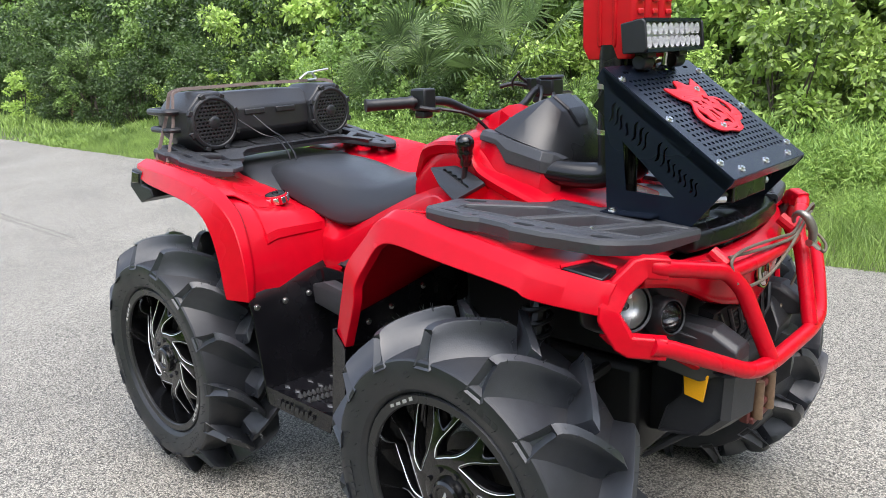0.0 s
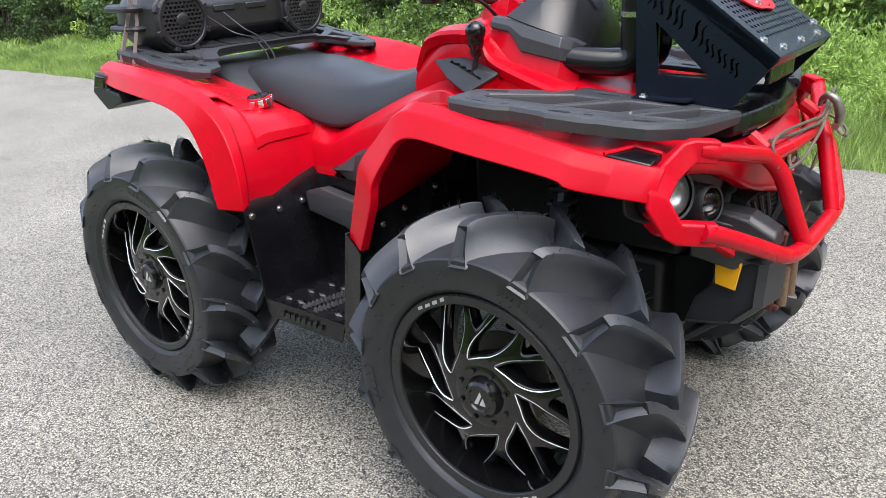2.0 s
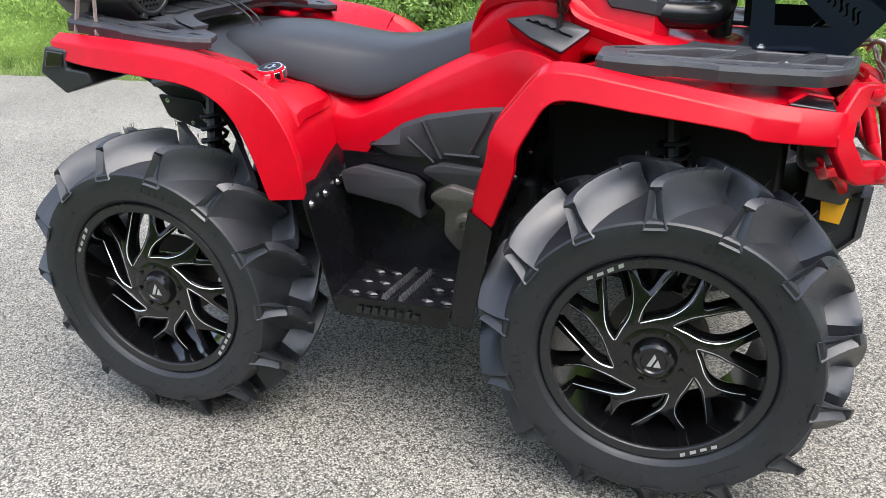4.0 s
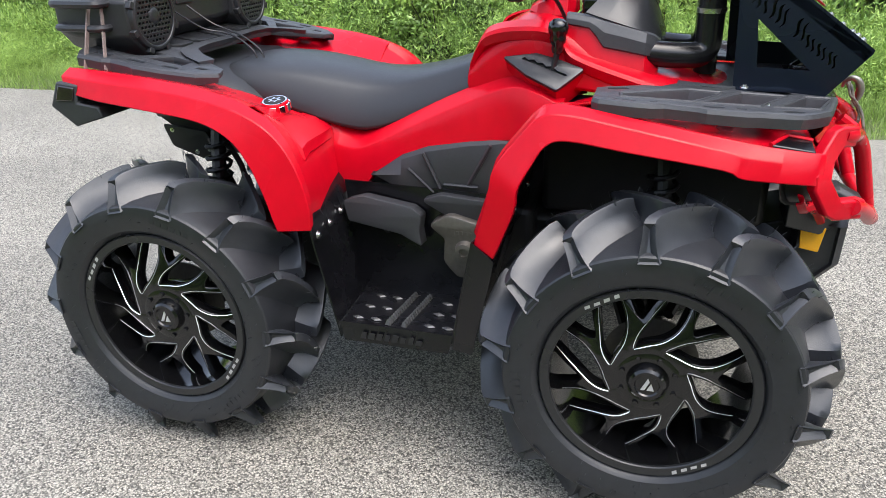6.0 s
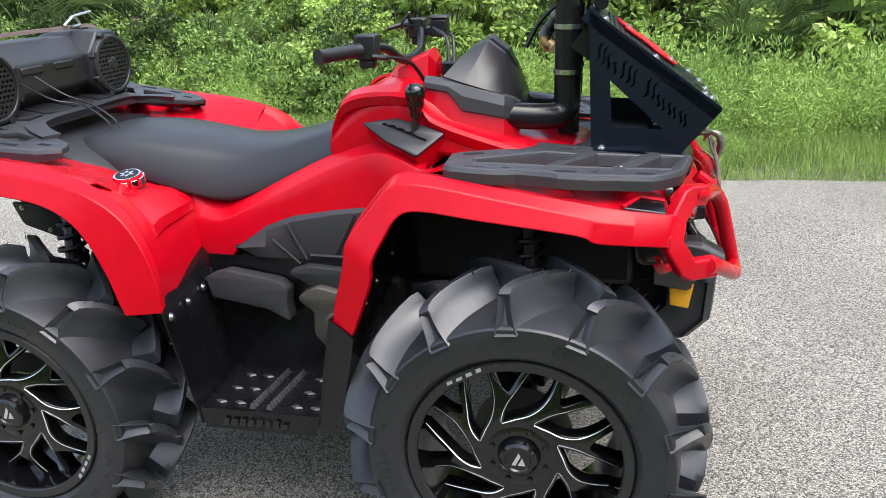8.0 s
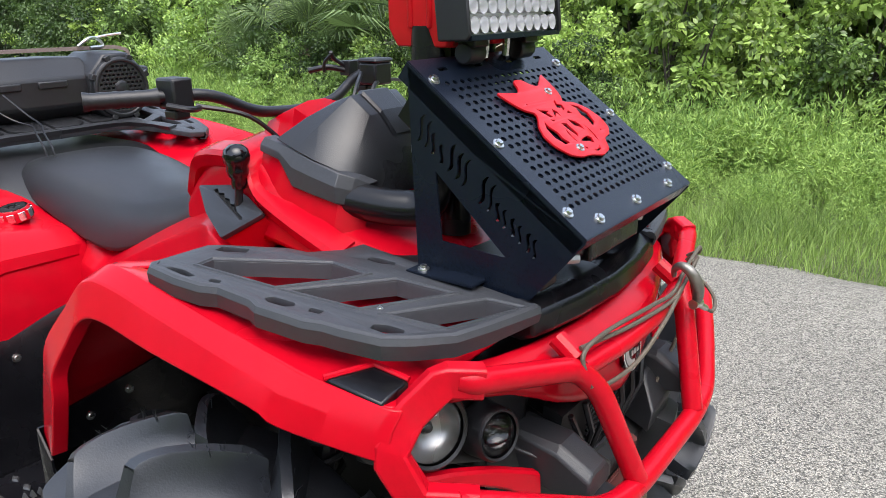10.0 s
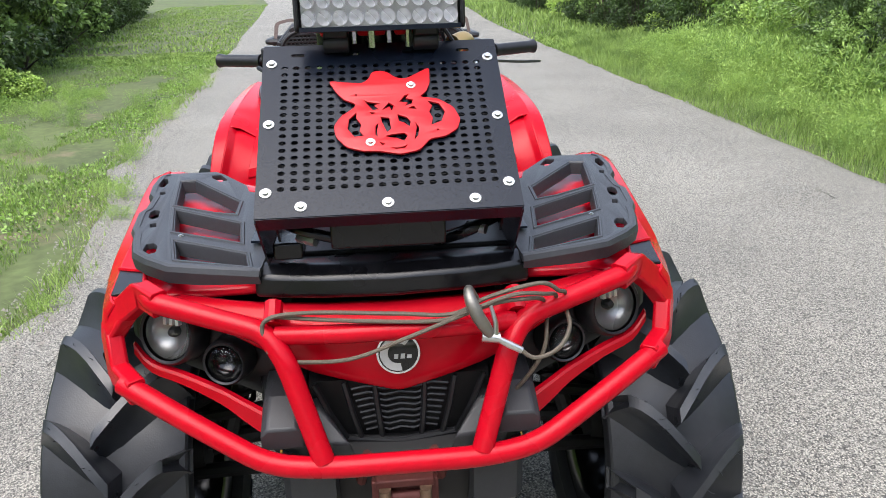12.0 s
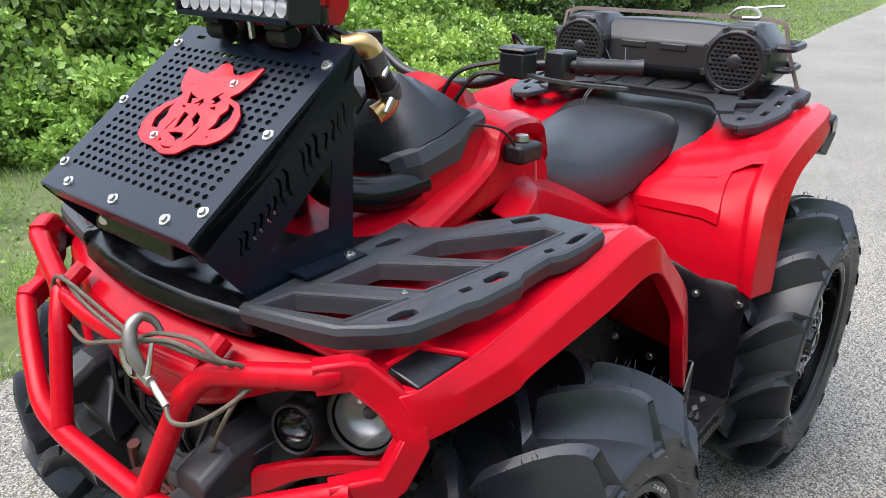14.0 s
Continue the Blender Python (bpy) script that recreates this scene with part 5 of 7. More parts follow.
for k in range(40):
    box(bm, -0.175, 0.175, -length + 0.036 + k * 0.0078, -length + 0.0385 + k * 0.0078, -0.028, -0.024, TOP)
tagged(part("radiator_fin", bm, FIN, guard), kind="stuff")
bm = bmesh.new()
box(bm, 0.975, 1.03, -0.10, 0.09, 1.025, 1.078)
box(bm, 0.94, 1.0, -0.20, -0.15, 1.0, 1.03)
tube(bm, round_path([(0.97, -0.19, 1.06), (1.02, -0.14, 1.055), (1.0, -0.04, 1.02), (0.94, 0.02, 1.01)], 0.03), 0.010, 8)
tube(bm, round_path([(0.96, 0.19, 1.05), (1.01, 0.13, 1.04), (0.94, 0.08, 1.0)], 0.03), 0.012, 8)
part("radiator_tank", bm, STEP, guard, "black tank and hoses under the lip", bevel=0.004)
for x0, y0 in ((0.985, -0.115), (0.99, -0.155), (0.975, 0.13)):
    bm = bmesh.new()
    tube(bm, [(x0 + 0.01, y0, 1.04), (x0 + 0.03, y0 + 0.03, 1.038)], 0.009, 8)
    part("hose_clamp", bm, STEEL, guard)
normal = TOP.to_3x3() @ Vector((0, 0, 1))
for x, y, z in ((0.800, -0.196, 1.30), (0.917, -0.196, 1.214), (1.034, -0.196, 1.127), (0.800, 0.194, 1.30), (0.917, 0.194, 1.214), (1.034, 0.194, 1.127), (1.057, -0.14, 1.108), (1.057, -0.003, 1.108), (1.057, 0.136, 1.108)):
    v = TOP.inverted() @ Vector((x, y, z))
    bolt(TOP @ Vector((v.x, v.y, 0.0016)), normal, guard, 1.05)

# red cut-out emblem plate: outline and openings in millimetres about its bolt circle
def arc(cx, cy, rx, ry, a0, a1, n=10):
    return [(cx + rx * math.cos(radians(a0 + (a1 - a0) * k / n)), cy + ry * math.sin(radians(a0 + (a1 - a0) * k / n))) for k in range(n + 1)]


def millimetres(points):
    return [(x * 0.001, y * 0.001) for x, y in points]


crown = ((-94, 84), (-66, 79), (-37, 75), (-24, 85), (-18, 103), (-6, 105), (8, 102), (22, 87), (39, 82), (61, 95), (84, 109), (82, 70), (74, 50), (61, 38))
right_loop = ((95, 31), (119, 10), (128, -17), (121, -39), (100, -54), (74, -58), (54, -82), (22, -89))
left_loop = ((-14, -80), (-40, -79), (-66, -69), (-83, -46), (-86, -22), (-74, -1), (-52, 17), (-47, 27), (-69, 39), (-82, 58))
outline = rounded(millimetres(crown + right_loop + left_loop), 0.006, 2)
cuts = [millimetres(q) for q in (
    ((73, 29), (95, 21), (104, 1), (96, -21), (77, -29), (81, -13), (76, 2), (82, 16)), ((-47, 8), (-61, -8), (-64, -30), (-53, -48), (-36, -47), (-43, -35), (-40, -21), (-48, -6)),
    # eyes and brows
    ((-37, 37), (-27, 31), (-3, 25), (-16, 22), (-9, 12), (-20, 10), (-26, 20)), ((-28, 8), (-11, 4), (-22, 1)), ((26, 28), (36, 43), (46, 47), (39, 36), (51, 32), (48, 22), (35, 17), (40, 25)), ((38, 11), (51, 18), (57, 9)),
    # snout with two nostrils, and the jagged mouth below it
    ((-6, 8), (8, 28), (22, 15), (16, 18), (13, 5), (9, 17)), ((-10, -16), (-14, -36), (-13, -53), (-18, -44), (-17, -26)), ((50, -17), (57, -32), (55, -49), (46, -63), (50, -44), (52, -32)), ((-8, -5), (8, -8), (10, -34), (2, -41), (-5, -20)), ((21, 0), (38, -8), (44, -19), (41, -31), (33, -22), (23, -17)),
    ((-4, -49), (12, -45), (31, -43), (37, -50), (30, -62), (18, -55), (6, -53)), ((-13, -60), (-1, -66), (-7, -70)), ((0, -73), (17, -75), (29, -73), (37, -67), (31, -77), (16, -79)))]
cuts += [millimetres(circle(x, y, 2.6, 8)) for x, y in ((-47, 48), (88, -40))]
emblem = part("emblem", plate([outline] + cuts, 0.003, 0.0006, TOP @ Matrix.Translation((0.0, -0.186, 0.0075))), RED_PLATE, guard, "red cut-out emblem plate with round openings")
for u, v in ((0.049, 0.066), (-0.026, -0.062)):
    bolt(TOP @ Vector((u, -0.186 + v, 0.0095)), normal, guard, 0.9)

# ---------- light bar ----------
bar = empty("light_bar", (0.793, 0.002, 1.391), atv)
bar.scale = (1, 0.95, 1)
bar.rotation_euler = (0, radians(-6), 0)
tagged(bar, "black two-row LED light bar with clear reflectors")
bm = bmesh.new()
box(bm, -0.012, 0.005, -0.150, 0.150, -0.034, 0.034)
for k in range(9):
    box(bm, -0.028, -0.011, -0.145, 0.145, -0.034 + k * 0.0082, -0.031 + k * 0.0082)
part("housing", bm, BLACK, bar, "finned black aluminium housing", bevel=0.003)
for s in (-1, 1):
    bm = bmesh.new()
    loft(bm, [[(-0.025, y, -0.034), (0.03, y, -0.038), (0.038, y, -0.03), (0.038, y, 0.03), (0.03, y, 0.038), (-0.025, y, 0.034)] for y in (s * 0.150, s * 0.157)], closed=True, caps=True)
    part("end_plate", bm, BLACK, bar, bevel=0.003)
    bm = bmesh.new()
    box(bm, 0.004, 0.036, -0.149, 0.149, s * 0.034 - 0.004, s * 0.034 + 0.004)
    part("bezel", bm, POWDER, bar)
bm = bmesh.new()
box(bm, 0.006, 0.009, -0.146, 0.146, -0.030, 0.030)
part("reflector_tray", bm, BOWL, bar, "mirror reflector tray")
cup = bmesh.new()
revolve(cup, [(0.0135, 0.032), (0.0125, 0.026), (0.009, 0.016), (0.004, 0.010), (0.0001, 0.009)], 14, 'Z', axes((0, 0, 0), (0, 1, 0), (0, 0, 1)))
bmesh.ops.remove_doubles(cup, verts=cup.verts, dist=1e-5)
CUP = bpy.data.meshes.new("reflector")
cup.to_mesh(CUP)
cup.free()
finish(CUP, BOWL, 60)
for k in range(10):
    for z in (-0.0148, 0.0148):
        ob = new("reflector", CUP)
        ob.parent = bar
        ob.location = (0.0, -0.131 + k * 0.0291, z)
bm = bmesh.new()
bm.faces.new([bm.verts.new((0.034, y, z)) for y, z in ((-0.147, -0.030), (0.147, -0.030), (0.147, 0.030), (-0.147, 0.030))])
part("lens", bm, GLASS, bar, "clear lens").visible_shadow = False
for y in (-0.085, 0.085):
    bm = bmesh.new()
    box(bm, -0.02, 0.014, y - 0.022, y + 0.022, -0.048, -0.034)
    tube(bm, [(-0.01, y - 0.024, -0.056), (-0.01, y + 0.024, -0.056)], 0.018, 12)
    part("mount_foot", bm, BLACK, bar, "black pivoting mount", bevel=0.003)
bm = bmesh.new()
tube(bm, smooth_path([(-0.03, 0.12, -0.03), (-0.05, 0.15, -0.08), (-0.06, 0.12, -0.10)]), 0.004, 6)
part("bar_cable", bm, BLACK, bar)

# ---------- front bumper ----------
bumper = empty("front_bumper", (0, 0, 0), atv)
tagged(bumper, "red tubular steel front bumper with flat outer plates")
R = 0.0185
bm = bmesh.new()
tube(bm, round_path([(1.035, -0.47, 0.806), (1.052, -0.442, 0.797), (1.088, -0.36, 0.758), (1.138, -0.225, 0.692), (1.147, -0.13, 0.684), (1.147, 0.13, 0.684), (1.138, 0.225, 0.692), (1.088, 0.36, 0.758), (1.052, 0.442, 0.797), (1.035, 0.47, 0.806)], 0.05, 6), R, 16)
part("lower_tube", bm, RED_PAINT, bumper)
bm = bmesh.new()
tube(bm, round_path([(1.071, -0.199, 0.896), (1.087, -0.100, 0.899), (1.091, 0.000, 0.901), (1.087, 0.100, 0.899), (1.071, 0.199, 0.896)], 0.05, 4), 0.0165, 14)
part("upper_cross_tube", bm, RED_PAINT, bumper)
for s, _ in SIDES:
    bm = bmesh.new()
    tube(bm, round_path([(1.000, s * 0.414, 0.950), (1.020, s * 0.400, 0.946), (1.070, s * 0.215, 0.902), (1.095, s * 0.185, 0.862), (1.144, s * 0.132, 0.695)], 0.04, 6), R, 16)
    part("side_tube", bm, RED_PAINT, bumper)
    bm = bmesh.new()
    tube(bm, [(1.065, s * 0.204, 0.911), (1.030, s * 0.203, 0.936)], 0.016, 10)
    part("mount_tab", bm, RED_PAINT, bumper)
    # flat outer plates, boxed
    prof = [(1.024, 0.392, 0.944), (0.986, 0.430, 0.950), (0.961, 0.472, 0.911), (0.954, 0.505, 0.866), (0.990, 0.492, 0.804), (1.052, 0.444, 0.797)]
    bm = bmesh.new()
    path = [Vector((x, s * y, z)) for x, y, z in prof]
    tube(bm, round_path(path, 0.005, 1), 0, section=[(-0.023, -0.010), (-0.019, -0.014), (0.019, -0.014), (0.023, -0.010), (0.023, 0.012), (0.019, 0.017), (-0.019, 0.017), (-0.023, 0.012)], up=(0.55, s * 0.835, 0.0))
    part("outer_plate", bm, RED_PAINT, bumper, "flat red outer plate", bevel=0.002, sharp=20)

# ---------- nose ----------
bm = bmesh.new()
rows = []
for y, xt, zt, xm, zm, xb, zb in ((-0.4, 0.940, 0.937, 0.965, 0.913, 0.965, 0.888), (-0.28, 0.985, 0.927, 1.010, 0.902, 1.010, 0.876), (-0.19, 1.000, 0.927, 1.044, 0.885, 1.034, 0.812), (-0.1, 1.009, 0.926, 1.061, 0.880, 1.049, 0.789), (-0.022, 1.009, 0.926, 1.068, 0.876, 1.055, 0.7695), (0.0, 1.009, 0.926, 1.069, 0.875, 1.056, 0.763)):
    rows.append([(xt, y, zt), (xm - 0.004, y, zm + 0.012), (xm, y, zm), (xb + 0.004, y, zb + 0.012), (xb, y, zb), (xb - 0.03, y, zb - 0.004)])
rows += [[(x, -y, z) for x, y, z in r] for r in rows[:-1][::-1]]
loft(bm, rows)
thick(bm, 0.006)
part("nose_panel", bm, RED, atv, "red nose panel between the headlights", sharp=32, subsurf=1)
badge = empty("badge", (1.067, 0, 0.848), atv)
badge.rotation_euler = (0, radians(82), 0)
badge.scale = (1.12, 1.12, 1)
tagged(badge, "round black and silver badge on the nose")
bm = bmesh.new()
revolve(bm, [(0.0001, 0.004), (0.030, 0.004), (0.033, 0.002), (0.033, -0.004), (0.0001, -0.004)], 32, 'Z')
part("badge_disc", bm, GLOSS, badge)
bm = bmesh.new()
revolve(bm, [(0.030, 0.0045), (0.033, 0.0045), (0.033, 0.002), (0.030, 0.002)], 32, 'Z')
part("badge_rim", bm, CHROME, badge)
ring = arc(0, 0, 0.028, 0.028, 60, 290, 14) + arc(0, 0, 0.016, 0.016, 290, 60, 14)
part("badge_mark", plate([ring], 0.001, 0, Matrix.Translation((0, 0, 0.0048)) @ Matrix.Rotation(radians(80), 4, 'Z')), SILVER, badge, "silver open ring")
word = letter_bars(3, 0.010, 0.009, 0.001, 0.15, 3)
word.transform(Matrix.Translation((0.004, 0.006, 0.0045)) @ Matrix.Rotation(radians(90), 4, 'Z'))
part("badge_lettering", word, SILVER, badge, "three silver bars")

for s, _ in SIDES:
    # dark surround that carries the lamps
    bm = bmesh.new()
    rows = []
    for y, zt, zb, x in ((0.184, 0.828, 0.686, 1.008), (0.245, 0.871, 0.720, 0.994), (0.335, 0.895, 0.753, 0.969), (0.425, 0.908, 0.780, 0.940), (0.495, 0.901, 0.820, 0.915)):
        rows.append([(x - 0.02, s * y, zt), (x - 0.03, s * y, zt - 0.015), (x - 0.036, s * y, (zt + zb) / 2), (x - 0.03, s * y, zb + 0.01), (x - 0.03, s * y, zb)])
    loft(bm, rows)
    thick(bm, 0.006)
    part("lamp_surround", bm, BLACK, atv, "black plastic surround of the lamps", subsurf=1)
    for nm, at, r, tilt in (("headlight", (0.952, 0.410, 0.854), 0.048, 12), ("fog_light", (0.994, 0.307, 0.810), 0.034, 8)):
        lamp = empty(nm, (at[0], s * at[1], at[2]), atv)
        lamp.rotation_euler = (0, radians(90 - tilt), radians(s * 22 if nm == "headlight" else s * 14))
        tagged(lamp, "round clear headlight in a black shroud" if nm == "headlight" else "small round projector lamp in a black shroud")
        bm = bmesh.new()
        revolve(bm, [(r * 1.02, 0.004), (r * 1.12, 0.006), (r * 1.22, 0.0), (r * 1.28, -0.04), (r * 0.98, -0.04), (r * 0.98, 0.0)], 32, 'Z')
        part("shroud", bm, BLACK, lamp)
        bm = bmesh.new()
        revolve(bm, [(r * 0.98, -0.002), (r * 0.9, -0.010), (r * 0.6, -0.021), (r * 0.25, -0.027), (0.0001, -0.028)], 28, 'Z')
        part("reflector_bowl", bm, HEAD_BOWL if nm == "headlight" else GLOSS, lamp)
        bm = bmesh.new()
        revolve(bm, [(0.0001, -0.008), (r * 0.14, -0.010), (r * 0.22, -0.018), (r * 0.22, -0.027)], 18, 'Z')
        part("bulb", bm, DARK_MOULD if nm == "headlight" else GLASS, lamp)
        if nm == "headlight":
            # Three bright upright bars across the upper bowl.
            for dy in (-0.013, 0.0, 0.013):
                bm = bmesh.new()
                box(bm, -0.034, -0.014, dy - 0.0032, dy + 0.0032, -0.020, -0.010)
                part("bowl_strip", bm, BOWL, lamp, "bright upright strip in the headlight bowl")
        bm = bmesh.new()
        dome = [(r * math.sin(radians(a)) * 0.99 + 0.0001, 0.016 * math.cos(radians(a)) - 0.003) for a in range(0, 91, 15)]
        revolve(bm, dome, 32, 'Z')
        part("lens", bm, GLASS, lamp, "clear domed lens").visible_shadow = False
    # flat red band below the lamps: x, y, upper and lower height
    bm = bmesh.new()
    rows = []
    for x, y, zt, zb in ((0.936, 0.478, 0.828, 0.806), (0.952, 0.448, 0.797, 0.775), (0.976, 0.388, 0.782, 0.758), (1.002, 0.320, 0.760, 0.728), (1.018, 0.280, 0.742, 0.700), (1.032, 0.242, 0.724, 0.674)):
        rows.append([(x - 0.014, s * y, zt + 0.002), (x - 0.004, s * y, zt), (x, s * y, zt - 0.005), (x + 0.002, s * y, zb + 0.005), (x - 0.003, s * y, zb), (x - 0.014, s * y, zb - 0.002)])
    rows = [list(r) for r in zip(*(smooth_path(c, 3) for c in zip(*rows)))]
    loft(bm, rows)
    thick(bm, 0.005)
    part("lamp_lower_trim", bm, RED, atv, "flat red trim band below the headlights", sharp=28)
    # grey block beside the grille and belly side with its reflector
    bm = bmesh.new()
    loft(bm, [[(0.94, s * y0, z0), (1.045, s * y1, z1), (1.085, s * (y1 - 0.05), z1 - 0.05), (1.08, s * (y1 - 0.06), z1 - 0.09), (1.03, s * y1, z1 - 0.10), (0.94, s * y0, z0 - 0.10)] for y0, y1, z0, z1 in ((0.26, 0.235, 0.765, 0.742), (0.13, 0.14, 0.765, 0.735))], closed=True, caps=True)
    part("grille_side_block", bm, DARK_MOULD, atv, "dark grey plastic block beside the grille", bevel=0.005)
    bm = bmesh.new()
    loft(bm, [[(0.965, s * y, 0.775), (1.055, s * y, 0.772 - d), (1.112, s * y, 0.742 - d), (1.112, s * y, 0.702), (1.05, s * y, 0.692), (0.965, s * y, 0.715)] for y, d in ((0.238, 0.012), (0.225, 0.0), (0.178, 0.0), (0.165, 0.012))], closed=True, caps=True)
    part("bumper_arm", bm, MOULD, atv, "dark grey plastic arm behind the bumper", bevel=0.004, sharp=20)
    bm = bmesh.new()
    loft(bm, [[(x + dx * k, s * y, z) for x, z, dx in ((0.984, 0.662, 0.0), (1.046, 0.662, 1.0), (1.079, 0.657, 1.0), (1.075, 0.552, 1.0), (1.026, 0.500, 1.0), (0.976, 0.488, 0.4), (0.925, 0.480, 0.0), (0.945, 0.548, 0.0), (0.982, 0.590, 0.0))] for y, k in ((0.200, -0.004), (0.2135, 0.0), (0.200, 0.018), (0.120, 0.036))], closed=True, caps=True)
    part("belly_side", bm, MOULD, atv, "dark grey lower front fairing", sharp=22)
    bm = bmesh.new()
    loft(bm, [[(1.020, s * y, 0.498), (0.976, s * y, 0.486), (0.880, s * y, 0.392), (0.885, s * y, 0.384), (0.985, s * y, 0.472)] for y in (0.205, 0.12)], closed=True, caps=True)
    part("belly_flange", bm, MOULD, atv, "dark grey lower edge of the fairing", bevel=0.003)
    bm = bmesh.new()
    loft(bm, [[(0.985, s * y, 0.657), (1.046, s * y, 0.655), (1.036, s * y, 0.587), (0.990, s * y, 0.595)] for y in (0.2145, 0.220)], closed=True, caps=True)
    part("side_reflector", bm, ORANGE, atv, "amber side reflector", bevel=0.002)
bm = bmesh.new()
loft(bm, [[(0.99, y, 0.79), (1.025, y, 0.778), (1.005, y, 0.645), (0.975, y, 0.64)] for y in (-0.16, 0.16)], closed=True, caps=True)
part("grille_backing", bm, DARK, atv, "dark recess behind the grille")
bm = bmesh.new()
for k in range(8):
    z, w = 0.762 - k * 0.0135, 0.086 - 0.003 * k
    tube(bm, [(1.036 - k * 0.002, -w + w * j / 6 * 2, z + (0.005 if j % 2 else -0.001) + 0.004 * abs(j - 3) / 3) for j in range(7)], 0.0030, 6)
for y0, y1 in ((-0.098, -0.074), (0.098, 0.074), (-0.045, -0.036), (0.045, 0.036), (-0.15, -0.10), (0.15, 0.10)):
    tube(bm, [(1.034, y0, 0.778), (1.044, (y0 + y1) / 2, 0.722), (1.022, y1, 0.655)], 0.0055, 6)
tube(bm, [(1.020, -0.105, 0.655), (1.026, 0.0, 0.646), (1.020, 0.105, 0.655)], 0.007, 8)
part("grille", bm, BLACK, atv, "black plastic grille bars")
bm = bmesh.new()
loft(bm, [[(1.02, y, 0.652), (1.06, y, 0.632), (1.04, y, 0.537), (0.98, y, 0.447), (0.80, y, 0.41), (0.80, y, 0.59)] for y in (-0.125, 0.125)], closed=True, caps=True)
part("winch_bay", bm, DARK, atv, "dark bay behind the winch fairlead", bevel=0.006)

# ---------- winch fairlead, wire rope and hook ----------
fairlead = empty("winch_fairlead", (0.005, 0, -0.008), atv)
fairlead.scale = (1, 0.80, 0.98)
tagged(fairlead, "rusty red roller fairlead of the winch")
bm = bmesh.new()
for z in (0.506, 0.616):
    box(bm, 1.06, 1.085, -0.066, 0.065, z - 0.008, z + 0.008)
for y in (-0.066, 0.065):
    box(bm, 1.055, 1.075, y - 0.01, y + 0.01, 0.50, 0.616)
box(bm, 1.05, 1.06, -0.07, 0.07, 0.50, 0.62)
part("fairlead_frame", bm, RUST, fairlead, bevel=0.003)
for y in (-0.046, 0.045):
    bm = bmesh.new()
    tube(bm, [(1.087, y, 0.512), (1.087, y, 0.610)], 0.0135, 14)
    part("roller", bm, BRONZE, fairlead, "worn steel roller")
for z in (0.535, 0.585):
    bm = bmesh.new()
    tube(bm, [(1.078, -0.034, z), (1.078, 0.033, z)], 0.011, 12)
    part("roller", bm, RUST, fairlead)
for sx in (-0.10, 0.085):
    bm = bmesh.new()
    tube(bm, [(1.045, sx, 0.60), (1.055, sx * 0.8, 0.665)], 0.012, 8)
    part("fairlead_strut", bm, RUST, fairlead)
cable = empty("wire_rope", (0, 0, 0), atv)
tagged(cable, "worn wire rope looped over the bumper")
for pts in (((1.094, -0.210, 0.876), (1.080, -0.215, 0.925), (1.085, -0.150, 0.940), (1.098, 0.000, 0.935), (1.102, 0.090, 0.930), (1.100, 0.150, 0.955), (1.095, 0.235, 0.972), (1.085, 0.270, 0.952), (1.062, 0.286, 0.938), (1.030, 0.286, 0.905)),
            ((1.070, -0.204, 0.930), (1.094, -0.080, 0.926), (1.106, 0.060, 0.921), (1.110, 0.110, 0.935), (1.104, 0.190, 0.958), (1.090, 0.245, 0.950), (1.070, 0.268, 0.938), (1.036, 0.272, 0.905)),
            ((1.084, -0.190, 0.852), (1.106, -0.080, 0.862), (1.114, 0.020, 0.900), (1.110, 0.100, 0.928), (1.104, 0.160, 0.945), (1.096, 0.215, 0.946), (1.072, 0.246, 0.932), (1.040, 0.250, 0.905)),
            ((1.128, 0.196, 0.872), (1.136, 0.222, 0.858), (1.126, 0.262, 0.868), (1.092, 0.288, 0.888), (1.040, 0.292, 0.905)),
            ((1.040, 0.262, 0.890), (1.075, 0.246, 0.830), (1.067, 0.190, 0.745), (1.057, 0.135, 0.690))):
    bm = bmesh.new()
    tube(bm, smooth_path(pts, 7), 0.0037, 8)
    part("rope", bm, CABLE, cable)
hook = smooth_path([(1.124, 0.150, 0.896), (1.130, 0.141, 0.915), (1.131, 0.128, 0.938), (1.122, 0.118, 0.962), (1.104, 0.117, 0.972), (1.090, 0.124, 0.962), (1.086, 0.134, 0.945)], 6)
bm = bmesh.new()
tube(bm, hook, [0.0075 + 0.0035 * math.sin(min(1, i / 24) * math.pi) - 0.003 * max(0, (i - 24) / 12) for i in range(len(hook))], 12)
part("hook", bm, FORGED, cable, "worn forged steel hook")
bm = bmesh.new()
tube(bm, [(1.112, 0.152, 0.945), (1.122, 0.158, 0.920), (1.128, 0.158, 0.900)], [0.003, 0.0045, 0.005], 8)
part("hook_latch", bm, STEEL, cable, "bright spring latch")
bm = bmesh.new()
tube(bm, [(1.124, 0.136, 0.897), (1.127, 0.164, 0.894)], 0.009, 12)
part("hook_pin", bm, STEEL, cable, "bright steel pin")
bm = bmesh.new()
tube(bm, [(1.124, 0.160, 0.892), (1.127, 0.178, 0.882), (1.129, 0.200, 0.870)], [0.005, 0.0065, 0.006], 10)
part("crimp", bm, STEEL, cable, "bright steel crimp")

